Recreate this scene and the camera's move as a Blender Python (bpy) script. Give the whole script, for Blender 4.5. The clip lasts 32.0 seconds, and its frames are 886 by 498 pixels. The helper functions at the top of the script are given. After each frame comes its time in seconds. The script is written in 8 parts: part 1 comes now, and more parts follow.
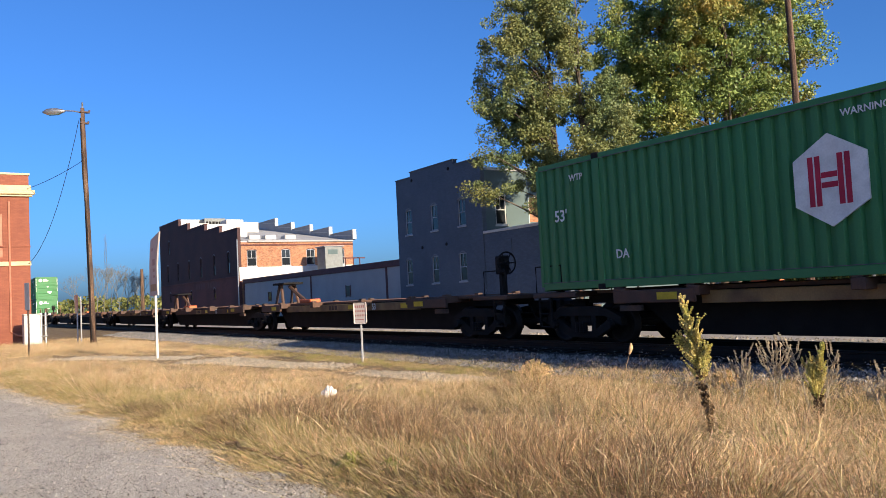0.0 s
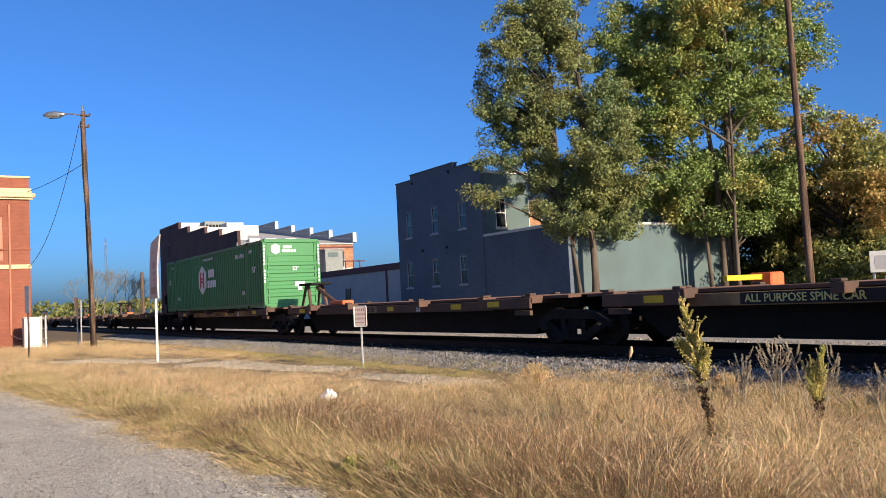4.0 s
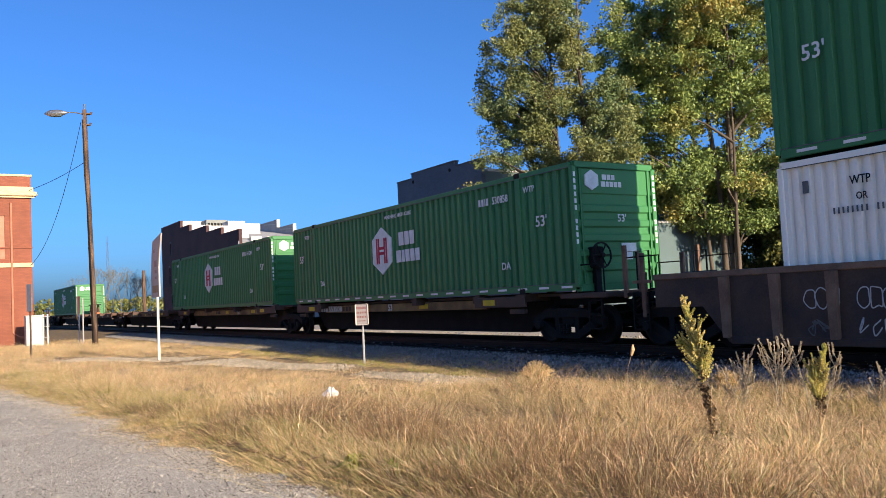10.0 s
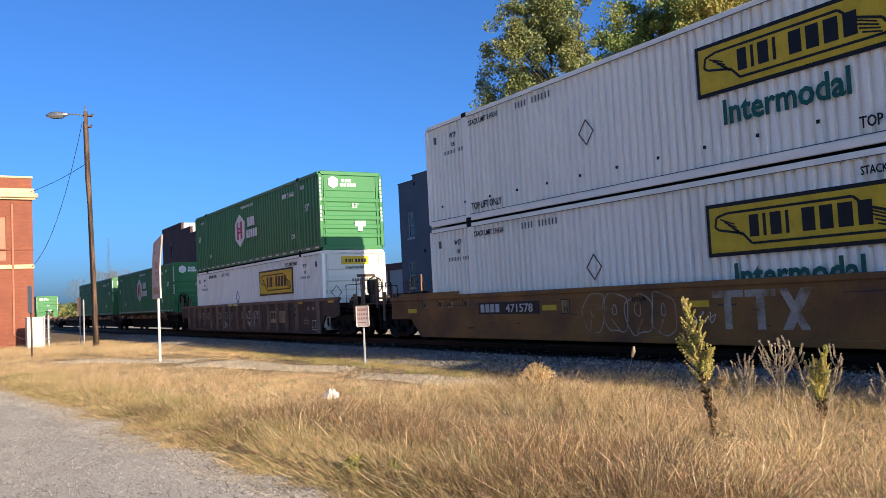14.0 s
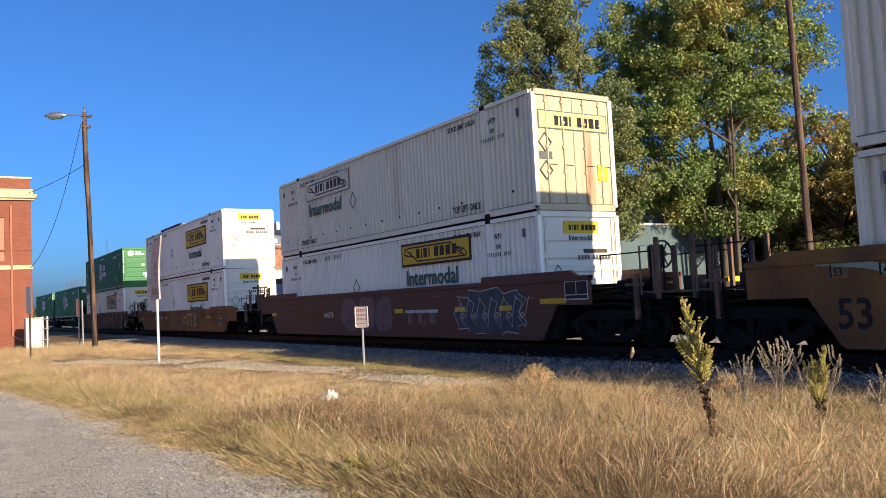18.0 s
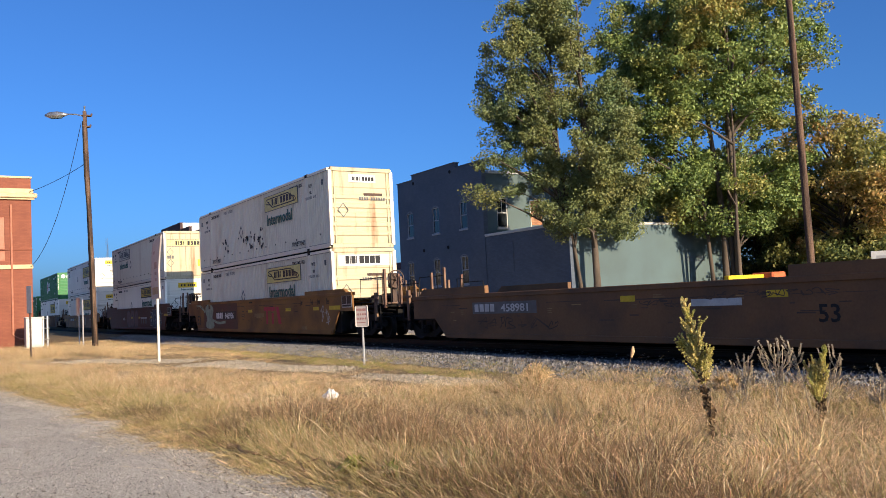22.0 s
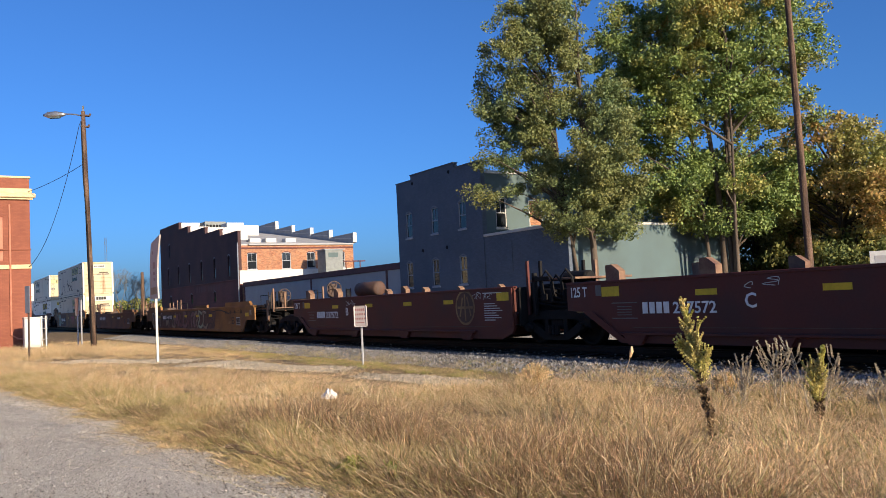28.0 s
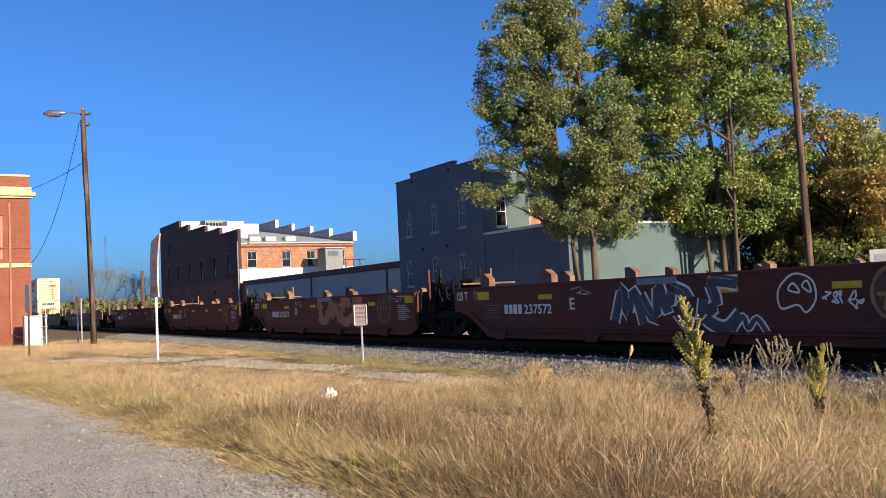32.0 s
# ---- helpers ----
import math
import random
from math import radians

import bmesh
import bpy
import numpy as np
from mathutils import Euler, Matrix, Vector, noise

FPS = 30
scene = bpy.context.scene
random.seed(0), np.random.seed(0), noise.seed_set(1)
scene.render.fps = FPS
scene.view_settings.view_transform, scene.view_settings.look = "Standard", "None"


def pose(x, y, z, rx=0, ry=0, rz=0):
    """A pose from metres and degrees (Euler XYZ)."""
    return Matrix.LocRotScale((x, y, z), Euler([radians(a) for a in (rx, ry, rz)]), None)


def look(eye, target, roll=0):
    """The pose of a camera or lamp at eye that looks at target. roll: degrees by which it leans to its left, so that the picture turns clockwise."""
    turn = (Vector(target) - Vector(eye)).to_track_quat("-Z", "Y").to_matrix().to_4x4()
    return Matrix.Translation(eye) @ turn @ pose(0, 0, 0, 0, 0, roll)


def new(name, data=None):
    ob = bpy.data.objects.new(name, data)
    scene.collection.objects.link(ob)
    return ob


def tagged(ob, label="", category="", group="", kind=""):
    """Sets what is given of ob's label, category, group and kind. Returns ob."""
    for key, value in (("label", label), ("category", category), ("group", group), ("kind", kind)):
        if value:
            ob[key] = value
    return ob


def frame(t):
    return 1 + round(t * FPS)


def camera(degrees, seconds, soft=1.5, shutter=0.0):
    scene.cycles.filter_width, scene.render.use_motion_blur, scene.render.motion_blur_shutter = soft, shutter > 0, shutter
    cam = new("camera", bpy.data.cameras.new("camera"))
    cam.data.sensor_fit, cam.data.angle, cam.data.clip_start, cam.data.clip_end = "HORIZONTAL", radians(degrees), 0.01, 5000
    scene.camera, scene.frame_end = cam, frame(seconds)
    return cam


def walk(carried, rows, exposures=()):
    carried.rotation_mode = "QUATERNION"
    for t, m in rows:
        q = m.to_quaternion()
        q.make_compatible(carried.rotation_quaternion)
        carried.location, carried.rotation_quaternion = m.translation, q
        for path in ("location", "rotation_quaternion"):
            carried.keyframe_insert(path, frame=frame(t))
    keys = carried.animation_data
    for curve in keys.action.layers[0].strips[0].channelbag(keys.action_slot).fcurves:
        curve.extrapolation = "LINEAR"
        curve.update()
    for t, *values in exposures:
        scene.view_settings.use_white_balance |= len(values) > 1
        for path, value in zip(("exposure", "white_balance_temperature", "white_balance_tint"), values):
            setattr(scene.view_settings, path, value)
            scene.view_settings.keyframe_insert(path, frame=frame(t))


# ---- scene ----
cam = camera(57.5, 32.0, soft=0.8)


def aim(turn, tilt):
    """The camera stands at one spot, hand-held; turn is counted from the track's far end, in degrees."""
    a, b = radians(turn), radians(tilt)
    eye = Vector((0, 0, 1.65))
    return look(eye, eye + Vector((-math.cos(a) * math.cos(b), math.sin(a) * math.cos(b), math.sin(b))), -2.89)


walk(cam, [(t, aim(a, b)) for t, a, b in (
    (0, 32.728, 3.209), (0.5, 32.728, 3.248), (1, 32.728, 3.288), (1.5, 32.728, 3.32), (2, 32.728, 3.361), (3, 32.728, 3.386),
    (4.5, 32.728, 3.436), (6, 32.708, 3.399), (7, 32.688, 3.415), (8, 32.684, 3.378), (9, 32.634, 3.349), (10, 32.617, 3.312),
    (11, 32.605, 3.312), (12, 32.605, 3.316), (13, 32.581, 3.37), (14, 32.565, 3.432), (15.5, 32.595, 3.477), (17, 32.625, 3.497),
    (18, 32.641, 3.477), (19, 32.629, 3.456), (20, 32.638, 3.44), (21, 32.625, 3.436), (22, 32.625, 3.436), (23, 32.641, 3.428),
    (24, 32.645, 3.386), (25, 32.65, 3.432), (26.5, 32.688, 3.436), (28, 32.712, 3.432), (29, 32.728, 3.407), (30, 32.728, 3.374),
    (31, 32.724, 3.358), (32, 32.708, 3.325))], exposures=((0, 1.05), (1, 1.05), (3, 0.95), (6, 0.98), (9, 1.06), (12, 1.18), (14, 1.06), (17, 0.9), (19, 0.88), (20, 0.88), (25, 0.85), (32, 0.9)))

# ---- light: a low late-year sun along the track, and the open sky ----
SUN_AZ, SUN_EL = 6.5, 17.7
world = bpy.data.worlds.new("sky")
scene.world = world
world.use_nodes = True
sky = world.node_tree.nodes.new("ShaderNodeTexSky")
sky.sky_type, sky.sun_disc = "NISHITA", False
sky.sun_elevation, sky.sun_rotation = radians(SUN_EL), radians(90 - SUN_AZ)
sky.air_density, sky.dust_density, sky.ozone_density, sky.altitude = 1.0, 7.0, 10.0, 1500
back = world.node_tree.nodes["Background"]
back.inputs["Strength"].default_value = 0.1
world.node_tree.links.new(sky.outputs[0], back.inputs[0])
sun_dir = Vector((math.cos(radians(SUN_AZ)) * math.cos(radians(SUN_EL)), math.sin(radians(SUN_AZ)) * math.cos(radians(SUN_EL)), math.sin(radians(SUN_EL))))
sun = new("sun", bpy.data.lights.new("sun", "SUN"))
sun.data.energy, sun.data.angle, sun.data.color = 5.0, radians(0.55), (1.0, 0.815, 0.59)
sun.matrix_world = look(sun_dir * 200, (0, 0, 0))


# ---- materials ----
def material(name, color, rough=0.7, metal=0.0, var=0.12, scale=2.0, fine=40.0, bump=0.1, second=None, mix=0.5, spread=0.12, piece=0.0, island=0.0, spec=0.22, through_light=0.0, streak=0.0, brick=None):
    """A painted or natural surface: a broad stain noise and a fine grain in world metres; second: the stain's colour."""
    m = bpy.data.materials.new(name)
    m.use_nodes = True
    nt = m.node_tree
    b = nt.nodes["Principled BSDF"]
    geo = nt.nodes.new("ShaderNodeTexCoord")
    space = geo.outputs["Object"]
    if streak:
        mp = nt.nodes.new("ShaderNodeMapping")
        mp.inputs["Scale"].default_value = (1, 1, streak)
        nt.links.new(space, mp.inputs[0])
        space = mp.outputs[0]
    big, small = nt.nodes.new("ShaderNodeTexNoise"), nt.nodes.new("ShaderNodeTexNoise")
    for n, s, d in ((big, scale, 6), (small, fine, 4)):
        n.inputs["Scale"].default_value, n.inputs["Detail"].default_value = s, d
        nt.links.new(space if n is big else geo.outputs["Object"], n.inputs["Vector"])
    ramp = nt.nodes.new("ShaderNodeMapRange")
    ramp.inputs[1].default_value, ramp.inputs[2].default_value = mix - spread, mix + spread
    nt.links.new(big.outputs[0], ramp.inputs[0])
    two = nt.nodes.new("ShaderNodeMix")
    two.data_type = "RGBA"
    two.inputs["A"].default_value = (*color, 1)
    two.inputs["B"].default_value = (*(second or [c * (1 - 2 * var) for c in color]), 1)
    nt.links.new(ramp.outputs[0], two.inputs["Factor"])
    tint = two.outputs["Result"]
    if brick:
        sep, com = nt.nodes.new("ShaderNodeSeparateXYZ"), nt.nodes.new("ShaderNodeCombineXYZ")
        plus = nt.nodes.new("ShaderNodeMath")
        nt.links.new(geo.outputs["Object"], sep.inputs[0])
        nt.links.new(sep.outputs[0], plus.inputs[0])
        nt.links.new(sep.outputs[1], plus.inputs[1])
        nt.links.new(plus.outputs[0], com.inputs[0])
        nt.links.new(sep.outputs[2], com.inputs[1])
        bt = nt.nodes.new("ShaderNodeTexBrick")
        nt.links.new(com.outputs[0], bt.inputs["Vector"])
        for key, v in (("Scale", 1.0), ("Brick Width", 0.24), ("Row Height", 0.078), ("Mortar Size", 0.007), ("Bias", 0.1)):
            bt.inputs[key].default_value = v
        bt.inputs["Color1"].default_value, bt.inputs["Color2"].default_value, bt.inputs["Mortar"].default_value = ((*c, 1) for c in brick)
        mx = nt.nodes.new("ShaderNodeMix")
        mx.data_type, mx.blend_type = "RGBA", "MULTIPLY"
        mx.inputs["Factor"].default_value = 1.0
        nt.links.new(tint, mx.inputs["A"])
        nt.links.new(bt.outputs["Color"], mx.inputs["B"])
        tint = mx.outputs["Result"]
    hsv = nt.nodes.new("ShaderNodeHueSaturation")
    nt.links.new(tint, hsv.inputs["Color"])
    val = nt.nodes.new("ShaderNodeMapRange")
    val.inputs[3].default_value, val.inputs[4].default_value = 1 - 2 * var, 1 + 2 * var
    nt.links.new(small.outputs[0], val.inputs[0])
    value = val.outputs[0]
    for amount, kind, out in ((piece, "ShaderNodeObjectInfo", "Random"), (island, "ShaderNodeNewGeometry", "Random Per Island")):
        if amount:
            n = nt.nodes.new(kind)
            r = nt.nodes.new("ShaderNodeMapRange")
            r.inputs[3].default_value, r.inputs[4].default_value = 1 - amount, 1 + amount
            nt.links.new(n.outputs[out], r.inputs[0])
            mul = nt.nodes.new("ShaderNodeMath")
            mul.operation = "MULTIPLY"
            nt.links.new(value, mul.inputs[0])
            nt.links.new(r.outputs[0], mul.inputs[1])
            value = mul.outputs[0]
            h = nt.nodes.new("ShaderNodeMapRange")
            h.inputs[3].default_value, h.inputs[4].default_value = 0.5 + amount * 0.05, 0.5 - amount * 0.05
            nt.links.new(n.outputs[out], h.inputs[0])
            nt.links.new(h.outputs[0], hsv.inputs["Hue"])
    nt.links.new(value, hsv.inputs["Value"])
    nt.links.new(hsv.outputs[0], b.inputs["Base Color"])
    b.inputs["Roughness"].default_value, b.inputs["Metallic"].default_value = rough, metal
    b.inputs["Specular IOR Level"].default_value = spec
    if bump:
        bp = nt.nodes.new("ShaderNodeBump")
        bp.inputs["Strength"].default_value, bp.inputs["Distance"].default_value = bump, 0.02
        nt.links.new(small.outputs[0], bp.inputs["Height"])
        nt.links.new(bp.outputs[0], b.inputs["Normal"])
    if through_light:
        tr = nt.nodes.new("ShaderNodeBsdfTranslucent")
        nt.links.new(hsv.outputs[0], tr.inputs[0])
        mx = nt.nodes.new("ShaderNodeMixShader")
        mx.inputs[0].default_value = through_light
        nt.links.new(b.outputs[0], mx.inputs[1])
        nt.links.new(tr.outputs[0], mx.inputs[2])
        nt.links.new(mx.outputs[0], nt.nodes["Material Output"].inputs[0])
    return m


def glass_material():
    m = bpy.data.materials.new("window_glass")
    m.use_nodes = True
    b = m.node_tree.nodes["Principled BSDF"]
    b.inputs["Base Color"].default_value, b.inputs["Roughness"].default_value = (0.015, 0.018, 0.022, 1), 0.05
    b.inputs["Specular IOR Level"].default_value = 0.4
    return m


GLASS = glass_material()
ASPHALT = material("old_asphalt", (0.33, 0.3, 0.25), 0.9, var=1.2, scale=0.8, fine=70, bump=1.0, second=(0.42, 0.385, 0.325), spread=0.2)
SOIL = material("dry_soil", (0.14, 0.098, 0.055), 0.95, var=0.35, scale=0.6, fine=22, bump=0.9, second=(0.21, 0.155, 0.085), spread=0.2)
GRAVEL = material("pale_gravel", (0.33, 0.3, 0.26), 0.9, var=0.25, scale=0.6, fine=30, bump=0.8, second=(0.28, 0.25, 0.2), spread=0.2)
STONE = material("ballast_stone", (0.16, 0.154, 0.15), 0.85, var=0.12, scale=3, fine=25, bump=0.3, island=0.65)
PALE_STONE = material("pale_gravel_stone", (0.27, 0.235, 0.18), 0.85, var=0.12, scale=3, fine=25, bump=0.3, island=0.5)
EDGE_SAND = material("sandy_grit", (0.3, 0.245, 0.165), 0.9, var=0.12, scale=3, fine=25, bump=0.2, island=0.5)
CRUMB = material("asphalt_crumb", (0.42, 0.385, 0.33), 0.9, var=0.12, scale=3, fine=25, bump=0.2, island=0.5)
DARK_CRUMB = material("dark_asphalt_speck", (0.085, 0.076, 0.065), 0.9, var=0.12, scale=3, fine=25, bump=0.2, island=0.5)
# The bed's near-black colour carries the shade under the train.
BALLAST = material("shade_dark_ballast_bed", (0.028, 0.025, 0.022), 0.9, var=0.3, scale=1.5, fine=22, bump=0.9, second=(0.018, 0.017, 0.016), spread=0.2)
STRAW = material("dry_grass", (0.65, 0.485, 0.24), 0.8, var=0.1, scale=0.25, fine=3, bump=0, second=(0.4, 0.31, 0.15), spread=0.16, island=0.75, through_light=0.24)
PALE_STRAW = material("bleached_straw", (0.84, 0.7, 0.43), 0.7, var=0.1, scale=0.3, fine=3, bump=0, second=(0.58, 0.46, 0.25), spread=0.16, island=0.4, through_light=0.25)
TAN = material("grey_tan_grass", (0.52, 0.375, 0.205), 0.85, var=0.1, scale=0.3, fine=3, bump=0, second=(0.27, 0.2, 0.12), spread=0.16, island=0.75, through_light=0.22)
REDDISH = material("reddish_dry_grass", (0.34, 0.18, 0.09), 0.85, var=0.1, scale=0.3, fine=3, bump=0, second=(0.42, 0.28, 0.13), spread=0.16, island=0.5, through_light=0.3)
GREEN_GRASS = material("green_grass", (0.19, 0.24, 0.05), 0.7, var=0.1, scale=0.5, fine=3, bump=0, second=(0.3, 0.26, 0.08), island=0.35, through_light=0.35)
OLIVE = material("olive_tan_grass", (0.4, 0.33, 0.14), 0.8, var=0.1, scale=0.5, fine=3, bump=0, second=(0.28, 0.25, 0.09), island=0.45, through_light=0.3)
YELLOW_GRASS = material("yellow_green_grass", (0.32, 0.29, 0.08), 0.7, var=0.1, scale=0.5, fine=3, bump=0, second=(0.3, 0.3, 0.06), island=0.35, through_light=0.35)
# Colours real dead stems, and the blades that imitate shade in the turf.
DEAD_AND_SHADE = material("dead_stem_and_turf_shade", (0.15, 0.1, 0.06), 0.9, var=0.12, scale=0.4, fine=4, bump=0, second=(0.24, 0.15, 0.08), island=0.4, through_light=0.2)
RUST_STEEL = material("rusty_steel", (0.11, 0.07, 0.05), 0.75, 0.2, var=0.15, scale=2.5, fine=30, bump=0.2, second=(0.06, 0.045, 0.04), spread=0.15)
DARK_STEEL = material("grimy_steel", (0.011, 0.01, 0.0095), 0.8, 0.0, var=0.2, scale=3, fine=30, bump=0.15, spec=0.2)
# Rail and tie colours are also lowered to hold that under-train shade.
RAIL = material("worn_rail_with_shade", (0.016, 0.012, 0.01), 0.6, 0.3, var=0.1, scale=4, fine=60, bump=0.1)
TIE = material("creosoted_tie_with_shade", (0.018, 0.015, 0.013), 0.9, var=0.2, scale=3, fine=35, bump=0.5, piece=0.3)


# ---- mesh building ----
class Shape:
    """Collects faces for one mesh."""

    def __init__(self):
        self.v, self.f = [], []

    def poly(self, points):
        n = len(self.v)
        self.v += [tuple(p) for p in points]
        self.f.append(tuple(range(n, n + len(points))))
        return self

    def add(self, verts, faces):
        n = len(self.v)
        self.v += [tuple(p) for p in verts]
        self.f += [tuple(i + n for i in f) for f in faces]
        return self

    def box(self, x0, x1, y0, y1, z0, z1, c=0.0):
        """A box; c chamfers all its edges."""
        if not c:
            return self.add([(x, y, z) for x in (x0, x1) for y in (y0, y1) for z in (z0, z1)],
                            [(0, 1, 3, 2), (4, 6, 7, 5), (0, 4, 5, 1), (2, 3, 7, 6), (0, 2, 6, 4), (1, 5, 7, 3)])
        verts, idx = [], {}
        for i, x in enumerate((x0, x1)):
            for j, y in enumerate((y0, y1)):
                for k, z in enumerate((z0, z1)):
                    dx, dy, dz = c * (1 - 2 * i), c * (1 - 2 * j), c * (1 - 2 * k)
                    for a, p in enumerate(((x, y + dy, z + dz), (x + dx, y, z + dz), (x + dx, y + dy, z))):
                        idx[i, j, k, a] = len(verts)
                        verts.append(p)
        faces = []
        for s in (0, 1):
            q = ((0, 0), (1, 0), (1, 1), (0, 1)) if s else ((0, 0), (0, 1), (1, 1), (1, 0))
            faces.append(tuple(idx[s, a, b, 0] for a, b in q))
            faces.append(tuple(idx[b, s, a, 1] for a, b in q))
            faces.append(tuple(idx[a, b, s, 2] for a, b in q))
            for t in (0, 1):
                faces.append((idx[s, t, 0, 0], idx[s, t, 1, 0], idx[s, t, 1, 1], idx[s, t, 0, 1]))
                faces.append((idx[s, 0, t, 0], idx[s, 1, t, 0], idx[s, 1, t, 2], idx[s, 0, t, 2]))
                faces.append((idx[0, s, t, 1], idx[1, s, t, 1], idx[1, s, t, 2], idx[0, s, t, 2]))
                for u in (0, 1):
                    faces.append((idx[s, t, u, 0], idx[s, t, u, 1], idx[s, t, u, 2]))
        return self.add(verts, faces)

    def prism(self, outline, a, b, axis="y"):
        """An outline in the plane across the axis, drawn from a to b."""
        n = len(outline)
        put = {"y": lambda p, w: (p[0], w, p[1]), "x": lambda p, w: (w, p[0], p[1]), "z": lambda p, w: (p[0], p[1], w)}[axis]
        faces = [tuple(range(n)), tuple(range(2 * n - 1, n - 1, -1))]
        faces += [(i, i + n, (i + 1) % n + n, (i + 1) % n) for i in range(n)]
        return self.add([put(p, a) for p in outline] + [put(p, b) for p in outline], faces)

    def tube(self, points, radii, n=8, cap=True):
        points = [Vector(p) for p in points]
        if not hasattr(radii, "__len__"):
            radii = [radii] * len(points)
        verts, faces = [], []
        for i, p in enumerate(points):
            d = (points[min(i + 1, len(points) - 1)] - points[max(i - 1, 0)]).normalized()
            side = d.cross((0, 0, 1) if abs(d.z) < 0.9 else (1, 0, 0)).normalized()
            up = side.cross(d)
            verts += [p + (side * math.cos(a) + up * math.sin(a)) * radii[i] for a in (2 * math.pi * k / n for k in range(n))]
        for i in range(len(points) - 1):
            faces += [(i * n + k, i * n + (k + 1) % n, (i + 1) * n + (k + 1) % n, (i + 1) * n + k) for k in range(n)]
        if cap:
            faces += [tuple(range(n - 1, -1, -1)), tuple(range(len(verts) - n, len(verts)))]
        return self.add(verts, faces)

    def lathe(self, profile, center, axis="y", n=20):
        """A profile of (radius, along) turned round an axis through center."""
        verts, faces, m = [], [], len(profile)
        for k in range(n):
            a = 2 * math.pi * k / n
            for r, w in profile:
                u, v = r * math.cos(a), r * math.sin(a)
                p = {"y": (u, w, v), "x": (w, u, v), "z": (u, v, w)}[axis]
                verts.append((p[0] + center[0], p[1] + center[1], p[2] + center[2]))
        for k in range(n):
            for i in range(m - 1):
                faces.append((k * m + i, k * m + i + 1, (k + 1) % n * m + i + 1, (k + 1) % n * m + i))
        return self.add(verts, faces)

    def mesh(self, name, smooth=False):
        me = bpy.data.meshes.new(name)
        me.from_pydata(self.v, [], self.f)
        bm = bmesh.new()
        bm.from_mesh(me)
        bmesh.ops.recalc_face_normals(bm, faces=bm.faces)
        bm.to_mesh(me)
        bm.free()
        if smooth:
            me.polygons.foreach_set("use_smooth", [True] * len(me.polygons))
        return me


# small lettering, scribbles and twigs that stay joined
JOINED = {"mark_lettering", "number_lettering", "end_lettering", "block_lettering", "reflective_tape", "owner_lettering", "sign_lettering", "stencil_line", "paint_chip", "scraped_paint", "painted_notice", "branch", "limb", "stem", "graffiti_line", "scribble", "stalk", "badge_bar"}


def part(name, shape, mat, parent=None, label="", smooth=False):
    """One mesh object under its thing or part."""
    me = shape.mesh(name, smooth) if isinstance(shape, Shape) else shape
    if mat and not me.materials:
        me.materials.append(mat)
    ob = new(name, me)
    if parent:
        ob.parent = parent
    if label:
        ob["label"] = label
    if name in JOINED:
        ob["kind"] = "stuff"
    return ob


def thing(name, m, label, category, group=""):
    ob = new(name)
    ob.empty_display_size = 0.3
    ob.matrix_world = m
    return tagged(ob, label, category, group)


def quads(name, verts, faces_per, mat, parent=None, label=""):
    """A mesh of many loose faces, each of faces_per corners, from one array."""
    me = bpy.data.meshes.new(name)
    n = len(verts) // faces_per
    me.vertices.add(len(verts))
    me.vertices.foreach_set("co", np.asarray(verts, "f").ravel())
    me.loops.add(len(verts))
    me.loops.foreach_set("vertex_index", np.arange(len(verts), dtype="i"))
    me.polygons.add(n)
    me.polygons.foreach_set("loop_start", np.arange(0, n * faces_per, faces_per, dtype="i"))
    me.update(calc_edges=True)
    me.materials.append(mat)
    ob = new(name, me)
    if parent:
        ob.parent = parent
    if label:
        ob["label"] = label
    return ob


def lettering(text, size, depth=0.006):
    """The mesh of a line of writing, upright in the xz plane, its lower left at the origin, read from -y."""
    cu = bpy.data.curves.new("lettering", "FONT")
    cu.body, cu.size, cu.extrude, cu.resolution_u = text, size, depth / 2, 2
    cu.offset = 0.022 if text == "Intermodal" else 0.014
    ob = new("lettering", cu)
    me = bpy.data.meshes.new_from_object(ob.evaluated_get(bpy.context.evaluated_depsgraph_get()))
    bpy.data.objects.remove(ob)
    bpy.data.curves.remove(cu)
    me.transform(Matrix.Rotation(radians(90), 4, "X"))
    return me


WORDS = {}
for text in ("53'", "WTP", "DA", "WARNING HIGH CUBE", "Intermodal", "TOP LIFT ONLY", "STACK LIMIT 3 HIGH", "53", "20", "40", "45", "48", "125 T", "A", "B", "C", "D", "E",
             "553508", "553211", "471578", "646776", "646956", "458981", "471730", "237572"):
    WORDS[text] = lettering(text, 1.0)


def write(name, text, size, place, mat, parent, face="-y", squeeze=1.0, label=""):
    """Writing on a face of a thing: place is its lower left corner."""
    if text not in WORDS:
        WORDS[text] = lettering(text, 1.0)
    me = WORDS[text].copy()
    me.transform(Matrix.Diagonal((size, 1, size, 1)))
    turn = {"-y": 0, "+x": 90, "-x": -90}[face]
    me.transform(Matrix.Translation(place) @ Matrix.Rotation(radians(turn), 4, "Z") @ Matrix.Diagonal((squeeze, 1, 1, 1)))
    me.materials.append(mat)
    return part(name, me, None, parent, label)


def bars(shape, widths, height, place, gap=0.03, face="-y", depth=0.006):
    """Plain upright blocks in a row in place of letters."""
    x = 0
    for w in widths:
        if w > 0:
            if face == "-y":
                shape.box(place[0] + x, place[0] + x + w, place[1] - depth, place[1], place[2], place[2] + height)
            else:
                shape.box(place[0], place[0] + depth, place[1] + x, place[1] + x + w, place[2], place[2] + height)
        x += abs(w) + gap
    return shape


